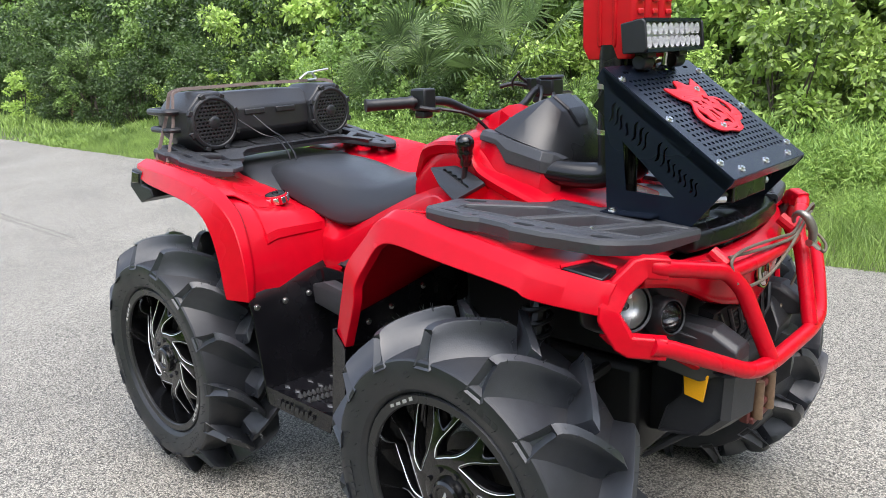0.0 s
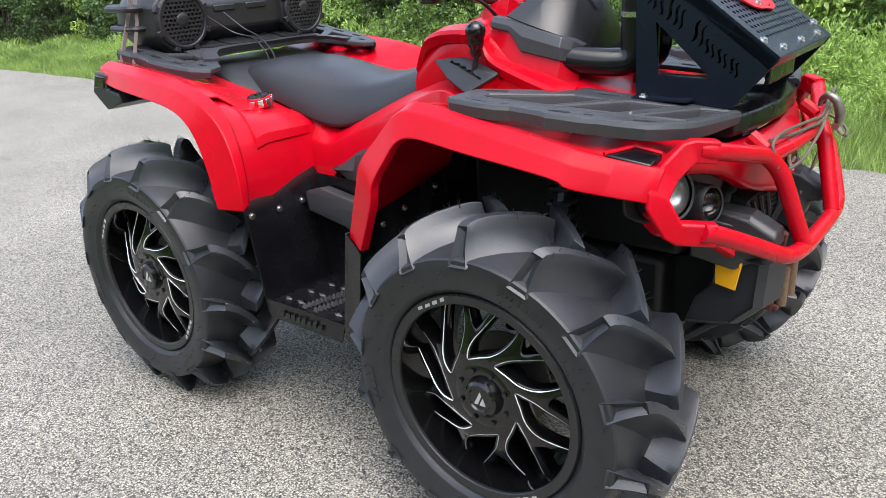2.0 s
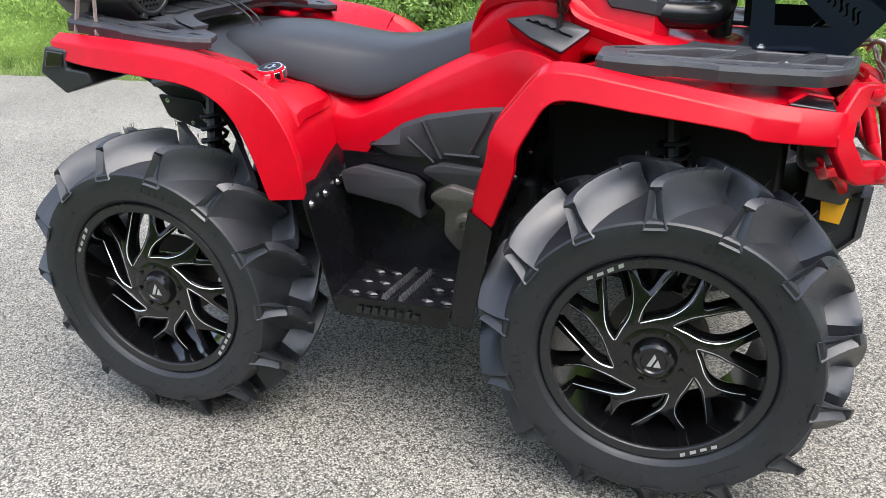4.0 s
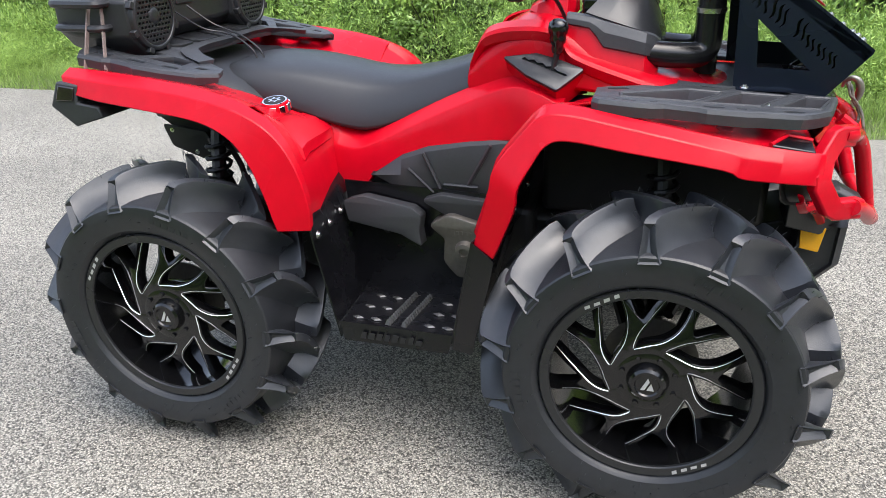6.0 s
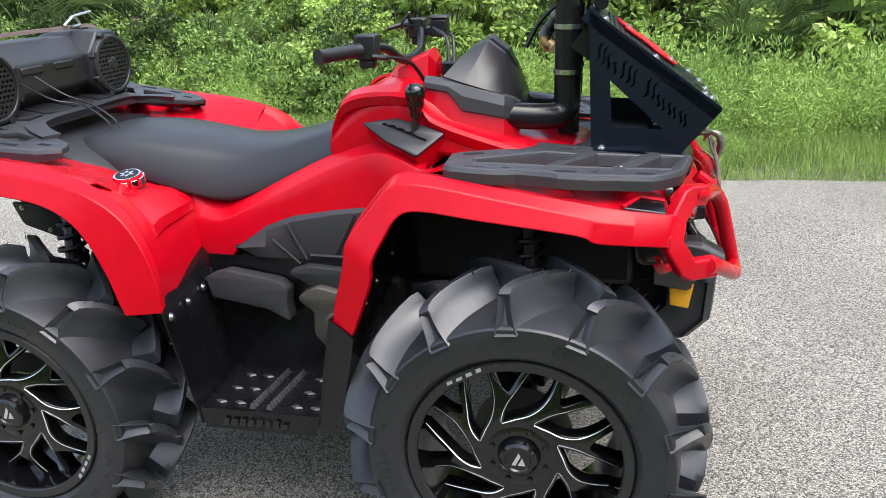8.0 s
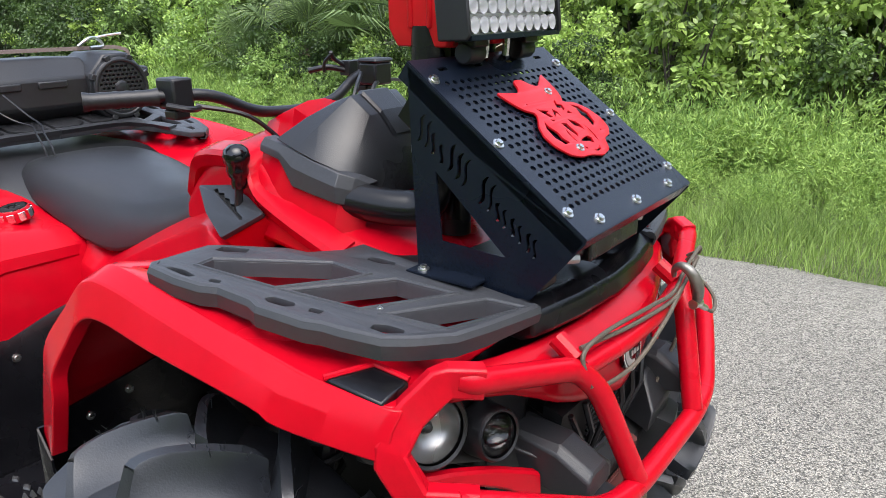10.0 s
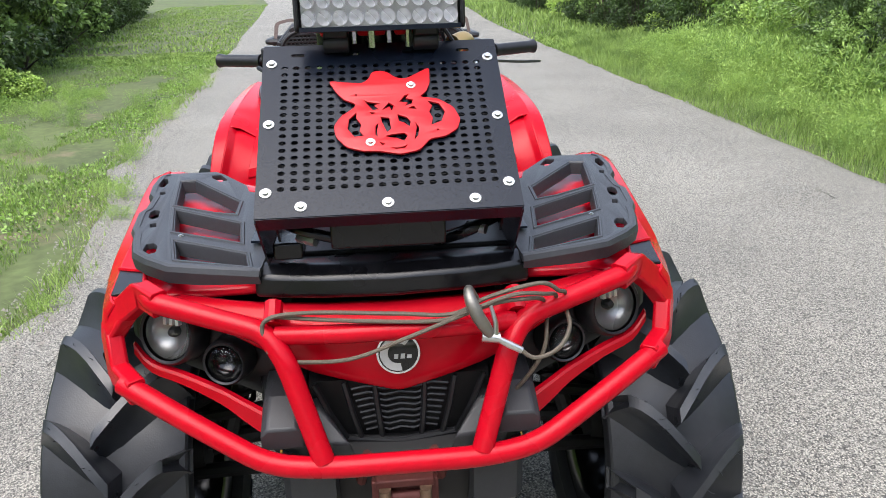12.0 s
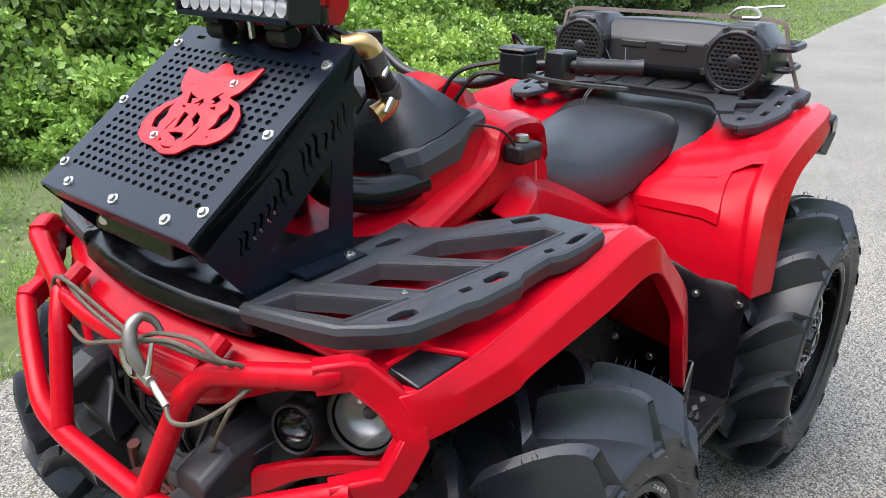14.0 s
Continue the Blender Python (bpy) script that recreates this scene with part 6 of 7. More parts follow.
# ---------- footwells and engine side ----------
for s, side_name in SIDES:
    well = empty("footwell", (0, 0, 0), atv)
    tagged(well, "black sheet-metal footwell with a studded step plate")
    q = lambda x, y, z: (x, s * y, z)
    bm = bmesh.new()
    loft(bm, [[q(-0.234, 0.580, 0.687), q(-0.264, 0.445, 0.685), q(-0.290, 0.243, 0.715)], [q(-0.222, 0.580, 0.668), q(-0.248, 0.445, 0.664), q(-0.276, 0.243, 0.696)], [q(-0.217, 0.575, 0.622), q(-0.235, 0.445, 0.602), q(-0.254, 0.242, 0.603)], [q(-0.152, 0.593, 0.374), q(-0.176, 0.450, 0.374), q(-0.204, 0.290, 0.360)]])
    thick(bm, 0.004)
    part("rear_plate", bm, STEP, well, "black bolted side plate", sharp=50)
    bm = bmesh.new()
    loft(bm, [[q(0.218, 0.611, 0.695), q(0.248, 0.466, 0.695), q(0.263, 0.284, 0.695)], [q(0.157, 0.592, 0.395), q(0.163, 0.450, 0.380), q(0.169, 0.290, 0.362)]])
    thick(bm, 0.004)
    part("front_plate", bm, STEP, well)
    bm = bmesh.new()
    loft(bm, [[q(0.218, 0.614, 0.695), q(0.272, 0.622, 0.655)], [q(0.158, 0.596, 0.382), q(0.212, 0.600, 0.376)]])
    thick(bm, 0.004)
    part("front_flange", bm, STEP, well)
    bm = bmesh.new()
    loft(bm, [[q(-0.152, 0.592, 0.412), q(-0.204, 0.290, 0.372)], [q(0.158, 0.592, 0.412), q(0.169, 0.290, 0.372)]])
    thick(bm, 0.004)
    part("step_plate", bm, STEP, well, "black step plate")
    bm = bmesh.new()
    loft(bm, [[q(-0.154, 0.594, 0.421), q(-0.142, 0.598, 0.368)], [q(0.161, 0.594, 0.421), q(0.147, 0.598, 0.368)]])
    thick(bm, 0.004)
    part("step_lip", bm, STEP, well, "black outer lip with faint cut lettering")
    word = letter_bars(8, 0.022, 0.024, 0.001, 0.3, 11)
    word.transform(axes((-0.010, s * 0.6020, 0.394), (-s, 0, 0) if s > 0 else (1, 0, 0), (0, 0, 1)))
    part("lip_lettering", word, BLACK, well, "eight dull dark bars")
    for ix in (0, 1, 4, 5):
        for iy in range(3):
            x, y = -0.125 + ix * 0.051, 0.370 + iy * 0.085
            z = 0.3755 + (y - 0.290) * 0.1325
            ring = [(x - 0.018, y - 0.002), (x, y - 0.009), (x + 0.018, y + 0.002), (x, y + 0.009)]
            stud = bmesh.new()
            loft(stud, [[q(a, b, z - 0.001) for a, b in ring], [q(x + (a - x) * 0.6, y + (b - y) * 0.6, z + 0.003) for a, b in ring]], closed=True, caps=True)
            part("tread_stud", stud, WORN, well, "raised stud worn to bare metal")
    for x in (-0.028, 0.017):
        teeth = bmesh.new()
        box(teeth, x - 0.009, x + 0.009, min(s * 0.32, s * 0.58), max(s * 0.32, s * 0.58), 0.372, 0.3765)
        for k in range(15):
            y = 0.340 + k * 0.0160
            z = 0.3755 + (y - 0.290) * 0.1325
            loft(teeth, [[q(x - 0.008, y - 0.005, z), q(x + 0.008, y - 0.005, z), q(x + 0.008, y + 0.005, z), q(x - 0.008, y + 0.005, z)], [q(x - 0.003, y - 0.001, z + 0.014), q(x + 0.003, y - 0.001, z + 0.014), q(x + 0.003, y + 0.001, z + 0.014), q(x - 0.003, y + 0.001, z + 0.014)]], closed=True, caps=True)
        part("serrated_strip", teeth, WORN, well, "toothed grip strip")
    bm = bmesh.new()
    loft(bm, [[q(-0.263, 0.259, 0.701), q(-0.208, 0.286, 0.350)], [q(0.273, 0.280, 0.695), q(0.179, 0.286, 0.350)]])
    thick(bm, 0.006)
    part("inner_wall", bm, STEP, well)
    for x, y, z in ((-0.223, 0.563, 0.653), (-0.246, 0.445, 0.638), (-0.260, 0.343, 0.634), (-0.266, 0.277, 0.632)):
        bolt(q(x + 0.013, y, z), (1, 0, 0.1), well, 1.15)
    # heel pad, side cover and engine case
    out = ((-0.239, 0.656), (-0.184, 0.673), (-0.036, 0.651), (-0.008, 0.631), (-0.014, 0.590), (-0.005, 0.546), (-0.066, 0.576), (-0.225, 0.602))
    part("heel_pad", plate([rounded(out, 0.006)], 0.044, 0.003, axes((0, s * 0.312, 0.60), (1, 0, 0), (0, -0.12 * s, 1)) @ Matrix.Translation((0, -0.60, 0))), MOULD, atv, "grey plastic pad above the step")
    bm = bmesh.new()
    rows = []
    for x, lo, hi in ((-0.174, 0.715, 0.734), (-0.084, 0.671, 0.792), (-0.005, 0.654, 0.821), (0.115, 0.665, 0.844), (0.254, 0.675, 0.862)):
        rows.append([q(x, 0.232, hi), q(x, 0.258, hi - 0.02), q(x, 0.272, (lo + hi) / 2), q(x, 0.265, lo + 0.012), q(x, 0.24, lo)])
    loft(bm, rows)
    thick(bm, 0.006)
    part("engine_side_cover", bm, MOULD, atv, "grey moulded engine side cover", bevel=0.003)
    for a, b, w in (((-0.030, 0.800), (0.020, 0.700), 0.005), ((-0.075, 0.752), (0.000, 0.688), 0.004), ((0.100, 0.715), (0.165, 0.835), 0.006), ((0.030, 0.712), (0.130, 0.712), 0.005)):
        bm = bmesh.new()
        tube(bm, [q(a[0] + 0.016, 0.272, a[1]), q(b[0] + 0.016, 0.276, b[1])], w, 6)
        part("cover_rib", bm, MOULD, atv)
    out = ((-0.005, 0.670), (0.044, 0.687), (0.213, 0.676), (0.212, 0.617), (0.064, 0.633))
    part("lower_side_cover", plate([rounded(out, 0.008)], 0.03, 0.005, axes((0, s * 0.285, 0), (1, 0, 0), (0, 0, 1))), MOULD, atv)
    engine = empty("engine_case", (0.122, s * 0.300, 0.553), atv)
    tagged(engine, "dull cast aluminium engine cover with a bolt boss")
    out = ((-0.10, 0.055), (-0.045, 0.085), (0.045, 0.062), (0.055, -0.02), (0.03, -0.085), (-0.02, -0.095), (-0.06, -0.05), (-0.055, 0.02))
    part("cover_plate", plate([rounded(out, 0.012)], 0.05, 0.006, axes((0, 0, 0), (1, 0, 0), (0, 0, 1))), CAST, engine)
    bm = bmesh.new()
    revolve(bm, [(0.0001, 0.012), (0.012, 0.012), (0.013, 0.022), (0.024, 0.02), (0.03, 0.0), (0.0001, 0.0)], 22, 'Z', axes((0.0, s * 0.03, -0.01), (1, 0, 0), (0, 0, s * -1.0 if s > 0 else 1)))
    part("bolt_boss", bm, CAST, engine)
    word = letter_bars(5, 0.012, 0.012, 0.0015, 0.0, 21)
    word.transform(axes((-0.01, s * 0.0315, 0.042), (-s, 0, 0) if s > 0 else (1, 0, 0), (0, 0, 1)))
    part("cast_lettering", word, CAST, engine, "five raised bars")

# ---------- speaker box strapped to the rear rack ----------
spk = empty("speaker_box", (-0.925, -0.012, 1.160), None)
tagged(spk, "black portable speaker box strapped to the rear rack", "speaker")
SPK_Y = 0.270


def octagon(r, cz=0.0, flat=0.42):
    return [(r * a, cz + r * b) for a, b in ((-1, -flat), (-flat, -1), (flat, -1), (1, -flat), (1, flat), (flat, 1), (-flat, 1), (-1, flat))]


bm = bmesh.new()
rows = []
for y, r, dx in ((-0.20, 0.098, -0.035), (-0.10, 0.102, -0.035), (0.10, 0.102, -0.035), (0.20, 0.098, -0.035)):
    rows.append([(a * 1.2 + dx, y, b) for a, b in octagon(r)])
loft(bm, rows, closed=True, caps=True)
part("middle_body", bm, DARK_MOULD, spk, "black moulded plastic body", bevel=0.008)
for y in (-0.08, 0.06):
    bm = bmesh.new()
    box(bm, 0.078, 0.092, y - 0.045, y + 0.045, 0.014, 0.036)
    part("front_pad", bm, DARK_MOULD, spk, bevel=0.004)
for s in (-1, 1):
    yc = s * SPK_Y
    pod_s = empty("speaker_end", (0, yc, 0), spk)
    tagged(pod_s, "eight-sided end housing with a round perforated grille")
    bm = bmesh.new()
    rows = []
    for x, r in ((0.105, 0.098), (0.10, 0.108), (0.04, 0.113), (-0.08, 0.11), (-0.16, 0.085), (-0.17, 0.07)):
        rows.append([(x, a * 0.92, b) for a, b in octagon(r)])
    loft(bm, rows, closed=True, caps=True)
    part("housing", bm, DARK_MOULD, pod_s, bevel=0.006)
    hole = []
    for j in range(-5, 6):
        for i in range(-5, 6):
            u, v = i * 0.0155 + (0.0078 if j % 2 else 0), j * 0.0135
            if 0.026 < math.hypot(u, v) < 0.074:
                hole.append(rounded([(u - 0.0058, v - 0.0042), (u + 0.0058, v - 0.0042), (u + 0.0058, v + 0.0042), (u - 0.0058, v + 0.0042)], 0.002, 1))
    face = axes((0.112, 0, 0), (0, 1, 0), (0, 0, 1))
    part("grille", plate([circle(0, 0, 0.084, 40)] + hole, 0.004, 0.0005, face), DARK_MOULD, pod_s, "black perforated round grille")
    bm = bmesh.new()
    revolve(bm, [(0.082, 0.0), (0.082, 0.006), (0.088, 0.008), (0.096, 0.004), (0.098, -0.01)], 40, 'Z', face)
    for k in range(8):
        a = (k + 0.5) * math.tau / 8
        box(bm, 0.092, 0.108, -0.010, 0.010, -0.012, 0.006, face @ Matrix.Rotation(a, 4, 'Z'))
    part("grille_ring", bm, DARK_MOULD, pod_s, bevel=0.002)
    bm = bmesh.new()
    revolve(bm, [(0.0001, 0.006), (0.012, 0.006), (0.022, 0.003), (0.025, 0.0)], 20, 'Z', face)
    part("centre_disc", bm, DARK_MOULD, pod_s)
    bm = bmesh.new()
    tube(bm, [(0.1085, 0, 0), (0.1080, 0, 0)], 0.080, 30)
    part("speaker_cone", bm, VOID, pod_s)
    bm = bmesh.new()
    tube(bm, round_path([(0.04, s * 0.10, 0.045), (0.04, s * 0.145, 0.045), (-0.12, s * 0.135, 0.045), (-0.13, s * 0.08, 0.045)], 0.03), 0.012, 8)
    tube(bm, round_path([(0.04, s * 0.10, -0.02), (0.04, s * 0.14, -0.02), (-0.12, s * 0.13, -0.02), (-0.13, s * 0.08, -0.02)], 0.03), 0.010, 8)
    part("carry_handle", bm, DARK_MOULD, pod_s)
    bm = bmesh.new()
    box(bm, -0.10, 0.08, -0.05, 0.05, -0.135, -0.10)
    part("foot", bm, DARK_MOULD, pod_s, bevel=0.004)
strap = empty("strap", (-0.925, -0.012, 1.160), None)
tagged(strap, "faded elastic strap with metal hooks over the speaker box", "strap")
for pts, w in (([(0.0, -0.455, -0.125), (-0.005, -0.392, 0.03), (0.0, -0.374, 0.112), (0.0, -0.33, 0.122), (0.0, 0.0, 0.124), (0.0, 0.33, 0.122), (0.0, 0.374, 0.112), (-0.005, 0.392, 0.03), (0.0, 0.455, -0.115)], 0.006),
               ([(0.06, -0.445, -0.125), (0.035, -0.392, 0.0), (0.03, -0.376, 0.112), (0.025, -0.33, 0.124), (0.02, 0.10, 0.126)], 0.005)):
    bm = bmesh.new()
    tube(bm, round_path(pts, 0.012), 0, section=[(-w, -0.002), (w, -0.002), (w, 0.002), (-w, 0.002)], up=(1, 0, 0.01))
    part("webbing", bm, STRAP, strap)
for pts, r in (([(0.01, 0.20, 0.130), (0.02, 0.23, 0.152), (0.0, 0.27, 0.152), (0.0, 0.29, 0.128), (0.01, 0.24, 0.124)], 0.005), ([(-0.01, 0.26, 0.152), (-0.005, 0.31, 0.160), (0.0, 0.36, 0.165)], 0.004), ([(0.0, 0.45, -0.105), (0.0, 0.468, -0.125), (0.0, 0.458, -0.138), (0.0, 0.445, -0.12)], 0.004)):
    bm = bmesh.new()
    tube(bm, smooth_path(pts), r, 8)
    part("hook", bm, STEEL, strap, "metal strap hook")
wires = empty("speaker_wires", (0, 0, 0), None)
tagged(wires, "two thin black wires from the speaker box to the seat", "wire")
for pts in ([(-0.82, -0.185, 1.165), (-0.77, -0.12, 1.105), (-0.71, -0.095, 1.088), (-0.65, -0.115, 1.075), (-0.60, -0.125, 1.045), (-0.586, -0.127, 1.020)], [(-0.82, -0.11, 1.170), (-0.76, -0.08, 1.115), (-0.70, -0.075, 1.092), (-0.635, -0.10, 1.075), (-0.585, -0.11, 1.045), (-0.570, -0.112, 1.018)]):
    bm = bmesh.new()
    tube(bm, smooth_path(pts), 0.0028, 6)
    part("wire", bm, BLACK, wires)


# ---------- road, ground and verge ----------
def lerp_table(x, table):
    for (x0, y0), (x1, y1) in zip(table, table[1:]):
        if x <= x1:
            return y0 + (y1 - y0) * (x - x0) / (x1 - x0)
    return table[-1][1]


FAR_EDGE = ((-140, -18), (-60, -1.0), (-38, 4.2), (-20, 3.4), (-8, 3.40), (-5, 3.42), (-2.5, 3.45), (-1.2, 3.38), (0, 3.12), (4, 3.3), (60, 6))
NEAR_EDGE = ((-140, -60), (-80, -15.5), (-53, -7.6), (-42, -5.64), (-27, -4.16), (-15.7, -3.1), (-9, -2.50), (-5, -2.28), (-3, -1.95), (-1.6, -1.68), (1, -1.66), (4, -1.75), (60, 1))
xs = [-140, -120, -100, -80, -70, -60, -50, -45, -40, -35, -30, -26, -22, -18] + [-15 + 0.25 * k for k in range(100)] + [10 + 2.0 * k for k in range(26)]
bm = bmesh.new()
rows = []
for x in xs:
    wob = 0.08 * noise.noise((x * 0.9, 0, 3)) + 0.07 * noise.noise((x * 3.1, 0, 7))
    wob2 = 0.12 * noise.noise((x * 0.9, 5, 3)) + 0.09 * noise.noise((x * 2.9, 5, 7))
    a, b = lerp_table(x, NEAR_EDGE) + wob2, lerp_table(x, FAR_EDGE) + wob
    rows.append([(x, a - 0.03, -0.06), (x, a, -0.012), (x, a + 0.10, 0.0)] + [(x, a + (b - a) * k / 5, 0.0) for k in range(1, 5)] + [(x, b - 0.10, 0.0), (x, b, -0.012), (x, b + 0.03, -0.06)])
loft(bm, rows)
road = part("road", bm, ASPHALT, None, "", sharp=60)
bm = bmesh.new()
MARK = smooth_path([(-4.7, 0.538, 0.004), (-6.5, 0.521, 0.004), (-8.3, 0.508, 0.004), (-10.9, 0.502, 0.004), (-14.0, 0.548, 0.004), (-18.8, 0.72, 0.004)])
for off, w0, w1 in ((-0.035, 0.010, 0.045), (0.030, 0.014, 0.050)):
    loft(bm, [[(q[0], q[1] + off - w, 0.004), (q[0], q[1] + off + w, 0.004)] for k, q in enumerate(MARK) for w in [w0 + (w1 - w0) * k / (len(MARK) - 1)]])
part("tyre_mark", bm, MARKING, road, "faint dark tyre mark")
for run, y_of, seed in ((( -6.0, -0.6), lambda x: lerp_table(x, NEAR_EDGE) + 0.28, 3), ((-11.0, -4.2), lambda x: lerp_table(x, FAR_EDGE) - 0.30, 8), ((-4.6, -2.2), lambda x: lerp_table(x, FAR_EDGE) - 0.55, 15)):
    bm = bmesh.new()
    count = int((run[1] - run[0]) * 9)
    rows = []
    for k in range(count + 1):
        x = run[0] + (run[1] - run[0]) * k / count
        y = y_of(x) + 0.06 * noise.noise((x * 1.7, seed, 0)) + 0.035 * noise.noise((x * 6.3, seed, 4))
        w = 0.0030 * max(0.0, 0.45 + 1.2 * noise.noise((x * 2.9, seed, 9)))
        rows.append([(x, y - w, 0.003), (x, y + w, 0.003)])
    loft(bm, rows)
    part("crack", bm, CRACK, road, "dark ragged crack")
tagged(road, "pale worn asphalt lane with ragged edges", "road", kind="structure")
bm = bmesh.new()
grid = [-400, -200, -100, -60, -40, -25] + [-15 + k for k in range(31)] + [25, 40, 60, 100, 200, 400]
rows = []
for x in grid:
    row = []
    for y in grid:
        inside = lerp_table(x, NEAR_EDGE) - 0.4 < y < lerp_table(x, FAR_EDGE) + 0.4
        z = -0.05 if inside else -0.03 + 0.05 * noise.noise((x * 0.7, y * 0.7, 0))
        row.append((x, y, z))
    rows.append(row)
loft(bm, rows)
ground = part("ground", bm, SOIL, None, "", sharp=60)
tagged(ground, "grassy ground beside the lane", "ground", kind="structure")
rng = np.random.default_rng(5)


def blades(name, base, height, width, lean, mat):
    """Bent grass blades, each a strip of two quads and a tip."""
    n = len(base)
    a = rng.uniform(0, math.tau, n)
    side = np.stack([np.cos(a), np.sin(a), np.zeros(n)], 1) * (width / 2)[:, None]
    b = rng.uniform(0, math.tau, n)
    out = np.stack([np.cos(b), np.sin(b), np.zeros(n)], 1) * (lean * height)[:, None]
    up = np.zeros((n, 3))
    up[:, 2] = height
    p0, p1, p2 = base, base + up * 0.55 + out * 0.3, base + up * 0.95 + out
    v = np.stack([p0 - side, p0 + side, p1 - side * 0.8, p1 + side * 0.8, p2], 1)
    k = np.arange(n)[:, None] * 5
    me = bpy.data.meshes.new(name)
    quads = (k + np.array([0, 1, 3, 2])).tolist()
    tris = (k + np.array([2, 3, 4])).tolist()
    me.from_pydata(v.reshape(-1, 3).tolist(), [], quads + tris)
    return finish(me, mat, 180)


def scatter(n, x0, x1, lo, hi, edge_fn):
    x = rng.uniform(x0, x1, n)
    y = np.array([edge_fn(v) for v in x]) + rng.uniform(min(lo, hi), max(lo, hi), n)
    return np.stack([x, y, np.full(n, -0.04)], 1)


def far_edge(x):
    return lerp_table(x, FAR_EDGE) + 0.08 * noise.noise((x * 1.3, 2, 9)) - 0.02


def near_edge(x):
    return lerp_table(x, NEAR_EDGE) + 0.08 * noise.noise((x * 1.3, 8, 9)) + 0.02


def bare(p):
    """Where the near verge is worn to the soil."""
    spots = ((-7.6, -3.45, 3.2, 0.42), (-4.6, -2.75, 0.8, 0.30), (-1.7, -1.98, 0.9, 0.16), (0.7, -2.0, 0.7, 0.18), (-0.2, -2.9, 0.35, 0.25))
    ragged = np.array([noise.noise((q[0] * 2.3, q[1] * 4.0, 1)) + 0.6 * noise.noise((q[0] * 7, q[1] * 9, 2)) for q in p])
    worn = np.zeros(len(p), bool)
    for x, y, rx, ry in spots:
        worn |= ((p[:, 0] - x) / rx) ** 2 + ((p[:, 1] - y) / ry) ** 2 < 1 + 0.9 * ragged
    return worn


for edge_fn, sgn in ((far_edge, 1), (near_edge, -1)):
    sets = [scatter(40000, -14, 7, 0, 0.9 * sgn, edge_fn), scatter(60000, -14, 9, 0.5 * sgn, 3.6 * sgn, edge_fn), scatter(14000, -40, -12, 0, 5 * sgn, edge_fn)]
    base = np.concatenate(sets)
    n = len(base)
    dist = np.abs(base[:, 1] - np.array([edge_fn(v) for v in base[:, 0]]))
    clump = np.array([noise.noise((p[0] * 1.1, p[1] * 1.1, 4)) for p in base])
    keep = rng.random(n) < np.clip(0.84 + 1.0 * clump, 0.18, 1) if sgn < 0 else rng.random(n) < np.clip(0.9 + 0.8 * clump, 0.35, 1)
    if sgn < 0:
        keep &= ~bare(base)
    base, dist, clump = base[keep], dist[keep], clump[keep]
    n = len(base)
    h = ((0.05 if sgn > 0 else 0.022) + 0.16 * np.clip(dist, 0, 1.2) * (0.9 if sgn > 0 else 0.10) + (0.06 if sgn > 0 else 0.035) * rng.random(n)) * (1 + 0.6 * clump)
    far = base[:, 0] < -12
    me = blades("grass", base, np.clip(h, 0.03, 0.5), np.where(far, 0.03, 0.0045) * rng.uniform(0.7, 1.4, n), rng.uniform(0.2, 0.8, n), GRASS)
    tagged(new("grass_verge", me), "bright green uncut grass along the lane", "grass", kind="stuff")


# ---------- foliage ----------
def leaf_cloud(n, centres, radius, size, squash=0.8, aspect=0.55, droop=0.3):
    """Pointed leaves, each two triangles folded along the middle, in loose clumps."""
    c = centres[rng.integers(0, len(centres), n)]
    d = rng.normal(size=(n, 3))
    d /= np.linalg.norm(d, axis=1)[:, None]
    p = c + d * (radius * rng.uniform(0.55, 1.05, n))[:, None] * np.array([1, 1, squash])
    f = d + rng.normal(size=(n, 3)) * 0.7
    f[:, 2] -= droop
    f /= np.linalg.norm(f, axis=1)[:, None]
    s = np.cross(f, rng.normal(size=(n, 3)))
    s /= np.linalg.norm(s, axis=1)[:, None]
    up = np.cross(s, f)
    L = size * rng.uniform(0.6, 1.3, n)
    tip = p + f * L[:, None]
    mid = p + f * (L * 0.45)[:, None]
    w = (L * aspect * 0.5)[:, None]
    lift = up * (L * 0.10)[:, None]
    return np.stack([p, mid + s * w + lift, tip, mid - s * w + lift], 1)


def leaf_mesh(name, quads, mat):
    n = len(quads)
    k = np.arange(n)[:, None] * 4
    me = bpy.data.meshes.new(name)
    me.from_pydata(quads.reshape(-1, 3).tolist(), [], (k + np.array([0, 1, 2])).tolist() + (k + np.array([0, 2, 3])).tolist())
    return finish(me, mat, 180)


def branch_mesh(name, tips, base_r, mat=BARK, start=(0, 0, 0)):
    bm = bmesh.new()
    for t in tips:
        a, b = Vector(start), Vector(t)
        mid = a.lerp(b, 0.5) + Vector((random.uniform(-0.1, 0.1), random.uniform(-0.1, 0.1), 0.1)) * (b - a).length * 0.5
        path = smooth_path([a, mid, b], 4)
        tube(bm, path, [base_r * (1 - 0.8 * i / (len(path) - 1)) for i in range(len(path))], 6)
    me = bpy.data.meshes.new(name)
    bm.to_mesh(me)
    bm.free()
    return finish(me, mat, 60)


def plant(name, crown, stems, label, category, group):
    ob = empty(name)
    for nm, me in (("crown", crown), ("branch", stems)):
        c = new(nm, me)
        c.parent = ob
        if nm == "branch":
            tagged(c, kind="stuff")
    return tagged(ob, label, category, group)


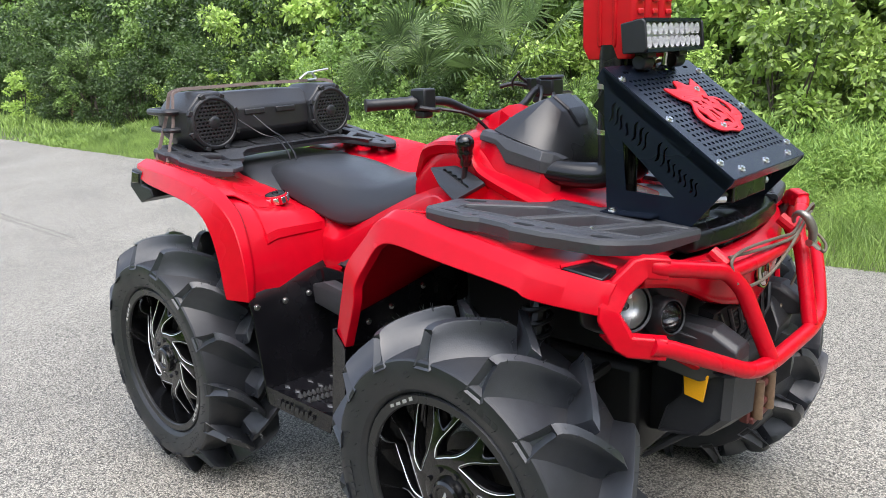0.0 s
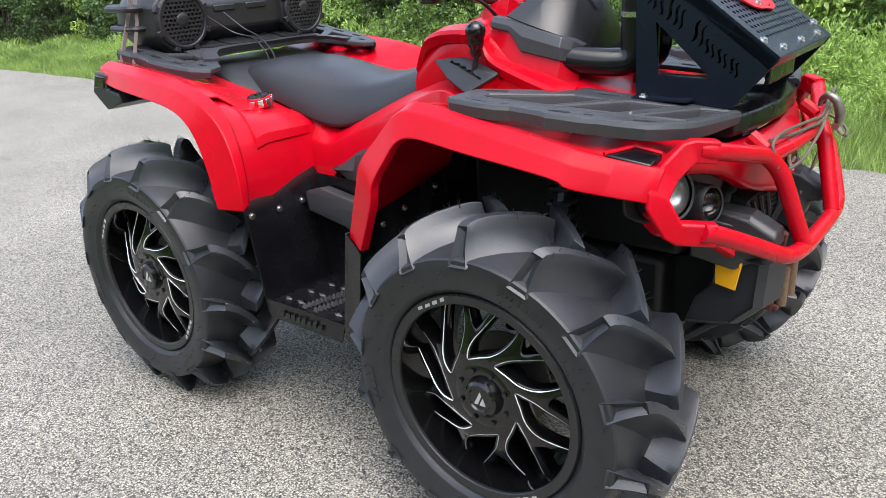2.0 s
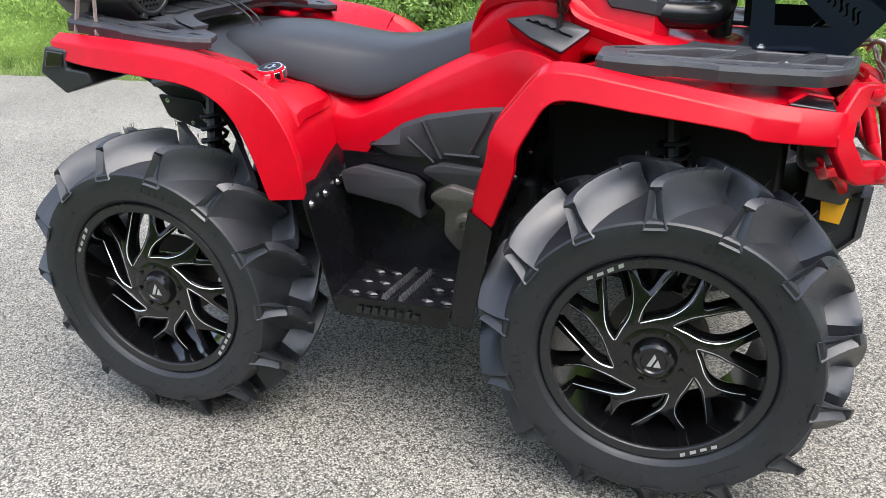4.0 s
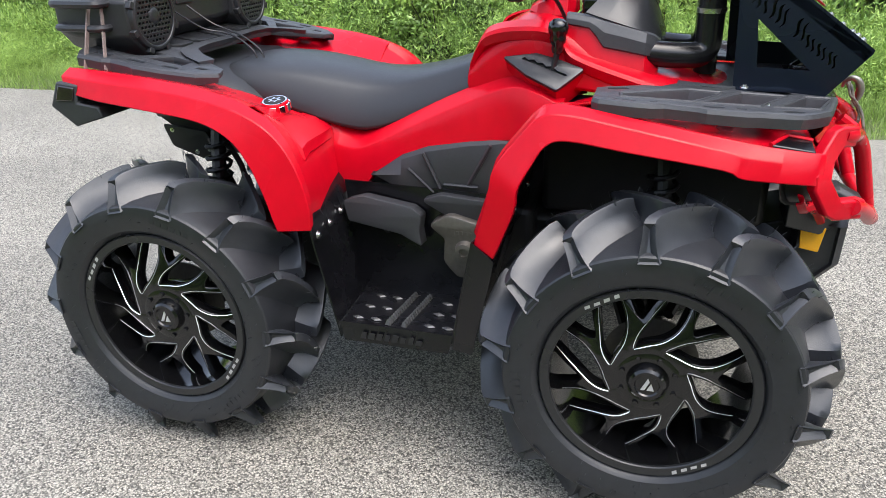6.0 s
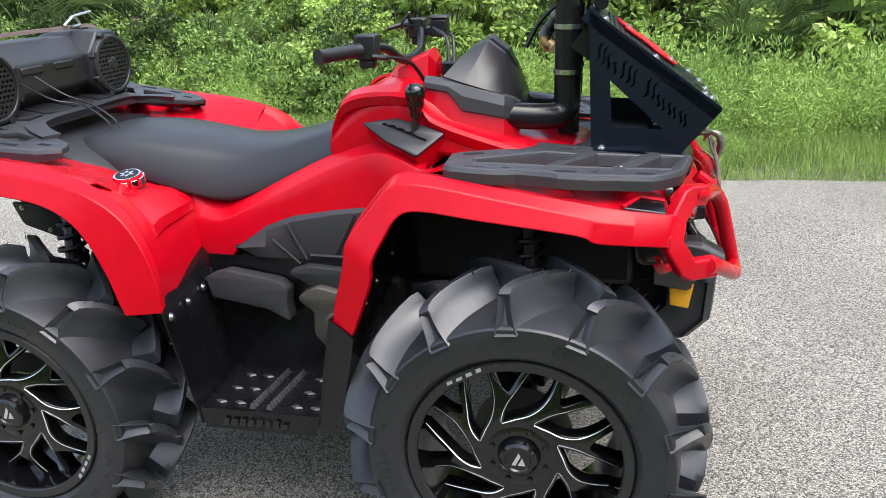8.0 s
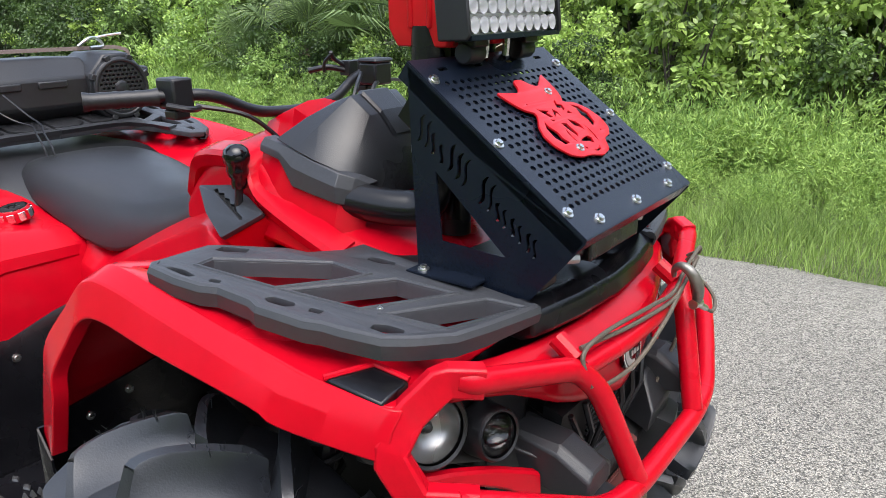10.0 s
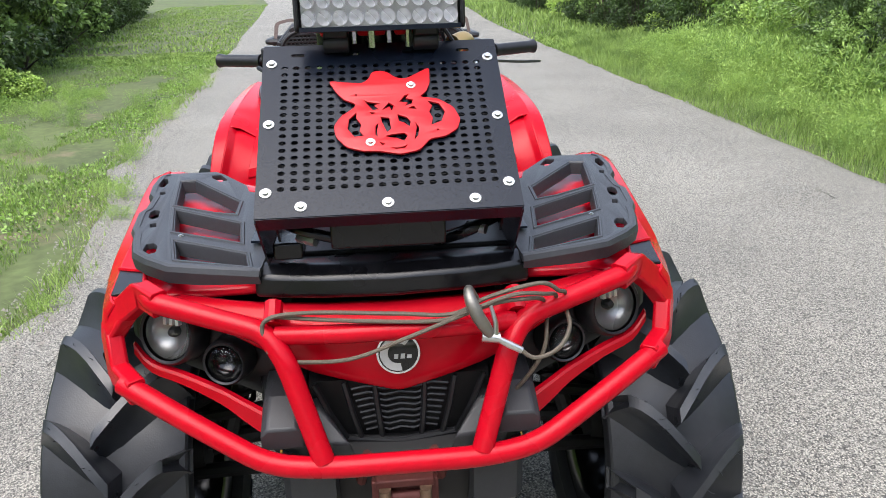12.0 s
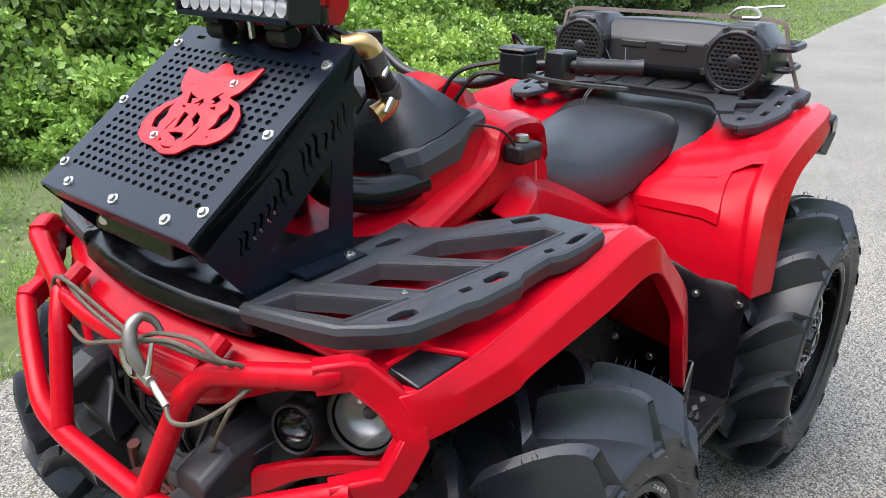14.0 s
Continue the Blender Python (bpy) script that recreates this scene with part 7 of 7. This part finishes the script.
def ball(n, r, h, lift=0.0):
    d = rng.normal(size=(n, 3))
    d /= np.linalg.norm(d, axis=1)[:, None]
    d *= rng.uniform(0.25, 1.0, n)[:, None] ** 0.6
    return d * np.array([r, r, h]) + np.array([0, 0, h + lift])


# crumbs of asphalt and stone along the near edge
crumb = scatter(4200, -12, 3, 0.16, -0.20, near_edge)
crumb[:, 2] = np.where(crumb[:, 1] > np.array([near_edge(v) for v in crumb[:, 0]]) + 0.03, 0.003, -0.022)
size = 0.004 + 0.011 * rng.random(len(crumb)) ** 3
corner = np.array([[1, 0, 0], [-0.5, 0.8, 0], [-0.6, -0.8, 0], [0.1, 0.1, 0.9]])
turn = rng.uniform(0, math.tau, len(crumb))
spun = np.stack([corner[:, 0] * np.cos(turn)[:, None] - corner[:, 1] * np.sin(turn)[:, None], corner[:, 0] * np.sin(turn)[:, None] + corner[:, 1] * np.cos(turn)[:, None], np.tile(corner[:, 2], (len(crumb), 1))], 2)
verts = crumb[:, None, :] + spun * size[:, None, None]
at = np.arange(len(crumb))[:, None] * 4
me = bpy.data.meshes.new("gravel")
me.from_pydata(verts.reshape(-1, 3).tolist(), [], (at + np.array([0, 1, 3])).tolist() + (at + np.array([1, 2, 3])).tolist() + (at + np.array([2, 0, 3])).tolist())
tagged(new("gravel", finish(me, GRAVEL, 180)), "pale crumbs of stone along the lane's edge", "gravel", kind="stuff")
tuft = scatter(9000, -12, 3, 0.12, -0.15, near_edge)
patchy = np.array([noise.noise((p[0] * 2.2, 0, 21)) for p in tuft])
tuft = tuft[rng.random(len(tuft)) < np.clip(0.25 + 1.6 * patchy, 0, 1)]
tuft[:, 2] = -0.015
tagged(new("edge_grass", blades("edge_grass", tuft, rng.uniform(0.03, 0.09, len(tuft)), rng.uniform(0.003, 0.006, len(tuft)), rng.uniform(0.3, 1.2, len(tuft)), GRASS)), "tufts of grass that creep over the lane's edge", "grass", kind="stuff")

# clover-like low leaves among the grass of the near verge
spot = scatter(30000, -13, 4, -0.10, -2.9, near_edge)
cover = np.array([noise.noise((p[0] * 0.9, p[1] * 0.9, 12)) for p in spot])
spot = spot[(rng.random(len(spot)) < np.clip(0.45 + 1.3 * cover, 0.05, 1)) & ~bare(spot)]
spot[:, 2] += 0.03
tagged(new("ground_cover", leaf_mesh("ground_cover", leaf_cloud(len(spot) * 2, spot, 0.035, 0.026, 0.6, 0.8, -0.1), LEAF_D)), "low bright green leaves among the verge grass", "weed", kind="stuff")

random.seed(3)
vines = []
for v in range(3):
    centres = ball(46, 0.80, 0.34) + np.array([0, 0, -0.10])
    crown = leaf_mesh("crown", leaf_cloud(5600, centres, 0.17, 0.068, 0.7, 0.75, 0.1), (LEAF_D, LEAF_D, LEAF_B)[v])
    stems = branch_mesh("branch", [tuple(q * 0.9) for q in centres[:10]], 0.010)
    vines.append(plant("vine_mound", crown, stems, "low mound of bright green vines at the wood's edge", "vine", "vine mounds along the lane"))
shrubs = []
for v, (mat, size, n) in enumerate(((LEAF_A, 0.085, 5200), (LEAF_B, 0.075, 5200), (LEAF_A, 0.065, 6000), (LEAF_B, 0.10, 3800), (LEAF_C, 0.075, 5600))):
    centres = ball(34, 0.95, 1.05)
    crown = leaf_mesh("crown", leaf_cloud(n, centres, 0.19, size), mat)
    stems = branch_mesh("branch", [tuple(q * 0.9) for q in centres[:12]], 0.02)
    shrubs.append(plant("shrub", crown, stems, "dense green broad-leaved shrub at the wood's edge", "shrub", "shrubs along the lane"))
trees = []
for v in range(3):
    centres = ball(70, 2.0, 2.0, 1.4)
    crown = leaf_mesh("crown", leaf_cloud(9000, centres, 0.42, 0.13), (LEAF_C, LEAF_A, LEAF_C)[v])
    bm = bmesh.new()
    trunk = smooth_path([(0, 0, -0.1), (0.12 - 0.1 * v, 0.05, 1.2), (0.05, 0.12 * v, 2.6), (0.2, 0, 4.2)], 4)
    tube(bm, trunk, [0.13 * (1 - 0.75 * i / (len(trunk) - 1)) for i in range(len(trunk))], 9)
    for q in centres[:14]:
        a = trunk[random.randrange(4, 11)]
        path = smooth_path([a, a.lerp(Vector(q), 0.5) + Vector((0, 0, 0.15)), Vector(q)], 3)
        tube(bm, path, [0.045 * (1 - 0.8 * i / (len(path) - 1)) for i in range(len(path))], 6)
    me = bpy.data.meshes.new("trunk")
    bm.to_mesh(me)
    bm.free()
    ob = empty("tree")
    for nm, mm in (("trunk", finish(me, BARK, 60)), ("crown", crown)):
        c = new(nm, mm)
        c.parent = ob
    trees.append(tagged(ob, "leafy green tree in the thicket behind the verge", "tree", "trees of the thicket"))


def fan_leaf(bm, base, direction, stalk, r, spread, blades_n, droop):
    """One palmetto leaf: a stalk and a fan of narrow folded blades."""
    d = Vector(direction).normalized()
    hub = Vector(base) + d * stalk
    tube(bm, [base, Vector(base).lerp(hub, 0.5) + Vector((0, 0, 0.04)), hub], 0.009, 5)
    side = d.cross(Vector((0, 0, 1))).normalized()
    nrm = side.cross(d).normalized()
    for k in range(blades_n):
        a = spread * (k / (blades_n - 1) - 0.5)
        f = (d * math.cos(a) + side * math.sin(a)).normalized()
        w = side * math.cos(a) - d * math.sin(a)
        L = r * (0.75 + 0.25 * math.cos(a)) * random.uniform(0.9, 1.1)
        m1 = hub + f * L * 0.5 + nrm * 0.02
        tip = hub + f * L - Vector((0, 0, droop * L * random.uniform(0.6, 1.4)))
        ww = w * L * 0.024
        v = [bm.verts.new(q) for q in (hub, m1 + ww + nrm * 0.008, tip, m1 - ww + nrm * 0.008, m1)]
        for f3 in ((0, 1, 4), (1, 2, 4), (2, 3, 4), (3, 0, 4)):
            bm.faces.new([v[i] for i in f3])


palms = []
for v in range(2):
    bm, dry = bmesh.new(), bmesh.new()
    for k in range(16):
        a = k * 2.4 + random.uniform(-0.3, 0.3)
        el = radians(random.uniform(15, 80))
        fan_leaf(bm, (0, 0, 0.25), (math.cos(a) * math.cos(el), math.sin(a) * math.cos(el), math.sin(el)), random.uniform(0.5, 0.9), random.uniform(0.5, 0.72), 3.6, 26, 0.25)
    for k in range(3):
        a = k * 2.1 + v
        fan_leaf(dry, (0, 0, 0.3), (math.cos(a) * 0.6, math.sin(a) * 0.6, -0.5), 0.30, 0.45, 1.3, 12, 0.9)
    ob = empty("palmetto")
    for nm, b3, mat in (("frond", bm, PALM), ("dry_frond", dry, DRY)):
        me = bpy.data.meshes.new(nm)
        b3.to_mesh(me)
        b3.free()
        c = new(nm, finish(me, mat, 180))
        c.parent = ob
        tagged(c, kind="stuff")
    bm = bmesh.new()
    tube(bm, [(0, 0, -0.55), (0.03, 0, 0.0), (0, 0.02, 0.38)], [0.10, 0.09, 0.06], 8)
    me = bpy.data.meshes.new("trunk")
    bm.to_mesh(me)
    bm.free()
    c = new("trunk", finish(me, BARK, 60))
    c.parent = ob
    palms.append(tagged(ob, "palmetto with green fan fronds and dry hanging ones", "palm", "palmettos in the thicket"))
weeds = []
for v in range(3):
    centres = np.stack([rng.normal(0, 0.22, 40), rng.normal(0, 0.22, 40), rng.uniform(0.05, 0.55, 40)], 1)
    crown = leaf_mesh("crown", leaf_cloud(1900, centres, 0.13, 0.055, 1.3, 0.2, -0.6), WEED)
    stems = branch_mesh("branch", [tuple(q) for q in centres[:10]], 0.006, WEED)
    weeds.append(plant("weed_clump", crown, stems, "feathery light green weeds on the verge", "weed", "weeds on the verge"))

placed = {}


def put(kinds, k, x, y, z=-0.05, scale=1.0):
    """The first plant of a kind is moved to its place, later ones are copies."""
    ob = kinds[k % len(kinds)]
    m = pose(x, y, z, 0, 0, random.uniform(0, 360))
    if ob.name not in placed:
        placed[ob.name] = True
        ob.matrix_basis = m @ Matrix.Scale(scale, 4)
    else:
        c = copy_thing(ob, m)
        c.scale = (scale,) * 3


random.seed(11)
k = 0
# thicket behind the far verge
for row, (y0, sc, step) in enumerate(((5.9, 0.75, 0.95), (6.7, 1.05, 1.05), (7.7, 1.45, 1.3))):
    x = -29.0
    while x < 9:
        # Most shrubs beyond -9.5 carry shade in their darker leaf colour.
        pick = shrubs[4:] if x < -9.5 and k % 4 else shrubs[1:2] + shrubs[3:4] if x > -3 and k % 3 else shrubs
        put(pick, k, x + random.uniform(-0.25, 0.25), y0 + random.uniform(-0.35, 0.35), scale=sc * random.uniform(0.8, 1.2))
        k += 1
        x += step * random.uniform(0.8, 1.25)
for y0, sc, step in ((8.6, 0.66, 1.3), (10.5, 0.78, 1.8), (13.0, 0.90, 2.6)):
    x = -26.0
    while x < 13:
        put(trees, k, x + random.uniform(-0.5, 0.5), y0 + random.uniform(-0.6, 0.6), scale=sc * random.uniform(0.8, 1.2))
        k += 1
        x += step * random.uniform(0.8, 1.25)
for x, y, z, sc in ((-5.5, 5.5, 0.55, 1.05), (-4.2, 5.6, 0.60, 1.1), (-6.5, 5.5, 0.30, 0.8), (2.2, 5.9, 0.1, 0.8), (3.1, 6.1, 0.3, 0.85), (-9.6, 6.2, 0.4, 0.9), (-17.5, 6.2, 0.5, 1.2), (-3.2, 5.6, 0.15, 0.65), (-5.1, 5.7, 0.45, 0.75), (2.3, 6.0, 0.2, 0.72)):
    put(palms, k, x, y, z, scale=sc)
    k += 1
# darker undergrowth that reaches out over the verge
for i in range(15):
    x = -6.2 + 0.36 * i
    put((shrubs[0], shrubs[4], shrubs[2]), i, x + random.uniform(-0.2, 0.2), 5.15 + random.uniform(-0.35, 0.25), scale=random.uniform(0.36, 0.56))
for i in range(210):
    y = 3.55 + 2.1 * random.random() ** 0.7
    put(weeds, i, random.uniform(-10, 6.5), y, scale=(0.35 + 0.38 * (y - 3.55)) * random.uniform(0.7, 1.3))
for x, y, sc in ((-2.6, -1.72, 0.22), (-3.1, -1.86, 0.30), (-1.2, -1.62, 0.20), (-4.3, -2.12, 0.28), (-6.2, -2.30, 0.30), (-0.2, -1.75, 0.24), (0.4, -1.90, 0.30), (-8.5, -2.45, 0.35)):
    put(weeds, k, x, y, scale=sc)
    k += 1
for i in range(46):
    x = random.uniform(-9, 2)
    put(weeds, i, x, lerp_table(x, NEAR_EDGE) - 0.35 - 2.3 * random.random(), scale=random.uniform(0.20, 0.42))
# thicket behind the near verge, and the woods round the bend
for y0, z0, sc, step in ((-4.75, -0.05, 0.62, 0.55), (-5.25, 0.12, 0.85, 0.65), (-5.9, 0.45, 1.05, 0.8), (-6.6, 0.85, 1.2, 1.0)):
    x = -9.0
    while x < 3.6:
        put(vines, k, x + random.uniform(-0.25, 0.25), y0 + random.uniform(-0.3, 0.3) + min(0, 0.10 * (x + 4)), z0, scale=sc * random.uniform(0.8, 1.2))
        k += 1
        x += step * random.uniform(0.8, 1.25)
for y0, sc, step in ((-6.3, 0.75, 1.2), (-7.4, 1.25, 1.3)):
    x = -14.0
    while x < 4:
        put((shrubs[1], shrubs[3], shrubs[1], shrubs[0]), k, x + random.uniform(-0.25, 0.25), y0 + random.uniform(-0.4, 0.4) + min(0, 0.10 * (x + 4)), scale=sc * random.uniform(0.8, 1.2))
        k += 1
        x += step * random.uniform(0.8, 1.25)
for i in range(34):
    x = -9.5 - 24 * (i / 33) ** 1.2
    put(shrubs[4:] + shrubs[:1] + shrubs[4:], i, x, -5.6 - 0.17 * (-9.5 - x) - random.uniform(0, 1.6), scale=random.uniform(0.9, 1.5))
for y0, sc, step in ((-8.8, 0.66, 1.5), (-12, 0.85, 2.2)):
    x = -20.0
    while x < 9:
        put(trees, k, x + random.uniform(-0.5, 0.5), y0 + random.uniform(-0.6, 0.6) + min(0, 0.10 * (x + 4)), scale=sc * random.uniform(0.8, 1.2))
        k += 1
        x += step * random.uniform(0.8, 1.25)
for i in range(26):
    put(trees, i, random.uniform(-90, -48), random.uniform(6, 60), scale=random.uniform(1.6, 2.6))
# Oversized vine mounds, added to read as the bright far lawn.
for i in range(16):
    put(vines, i, -135 - 10 * random.random(), -75 + i * 7, scale=random.uniform(6.0, 8.0))
for i in range(7):
    put(shrubs, i, random.uniform(-85, -66), 12 + i * 3.2, scale=random.uniform(2.4, 3.6))
post = empty("sign_post", (-74.7, -17.2, -0.05))
tagged(post, "thin dark post on the far lawn", "post")
bm = bmesh.new()
tube(bm, [(0, 0, 0), (0, 0, 2.6)], [0.06, 0.05], 8)
part("pole", bm, DARK, post)
bm = bmesh.new()
box(bm, -0.02, 0.02, -0.30, 0.30, 2.0, 2.6)
part("sign_plate", bm, GREY, post, bevel=0.01)
# woods that close the place behind the camera
for i in range(16):
    a = radians(-60 + i * 8)
    put(trees, i, 17 * math.cos(a) + 2, 19 * math.sin(a), scale=random.uniform(1.5, 2.2))
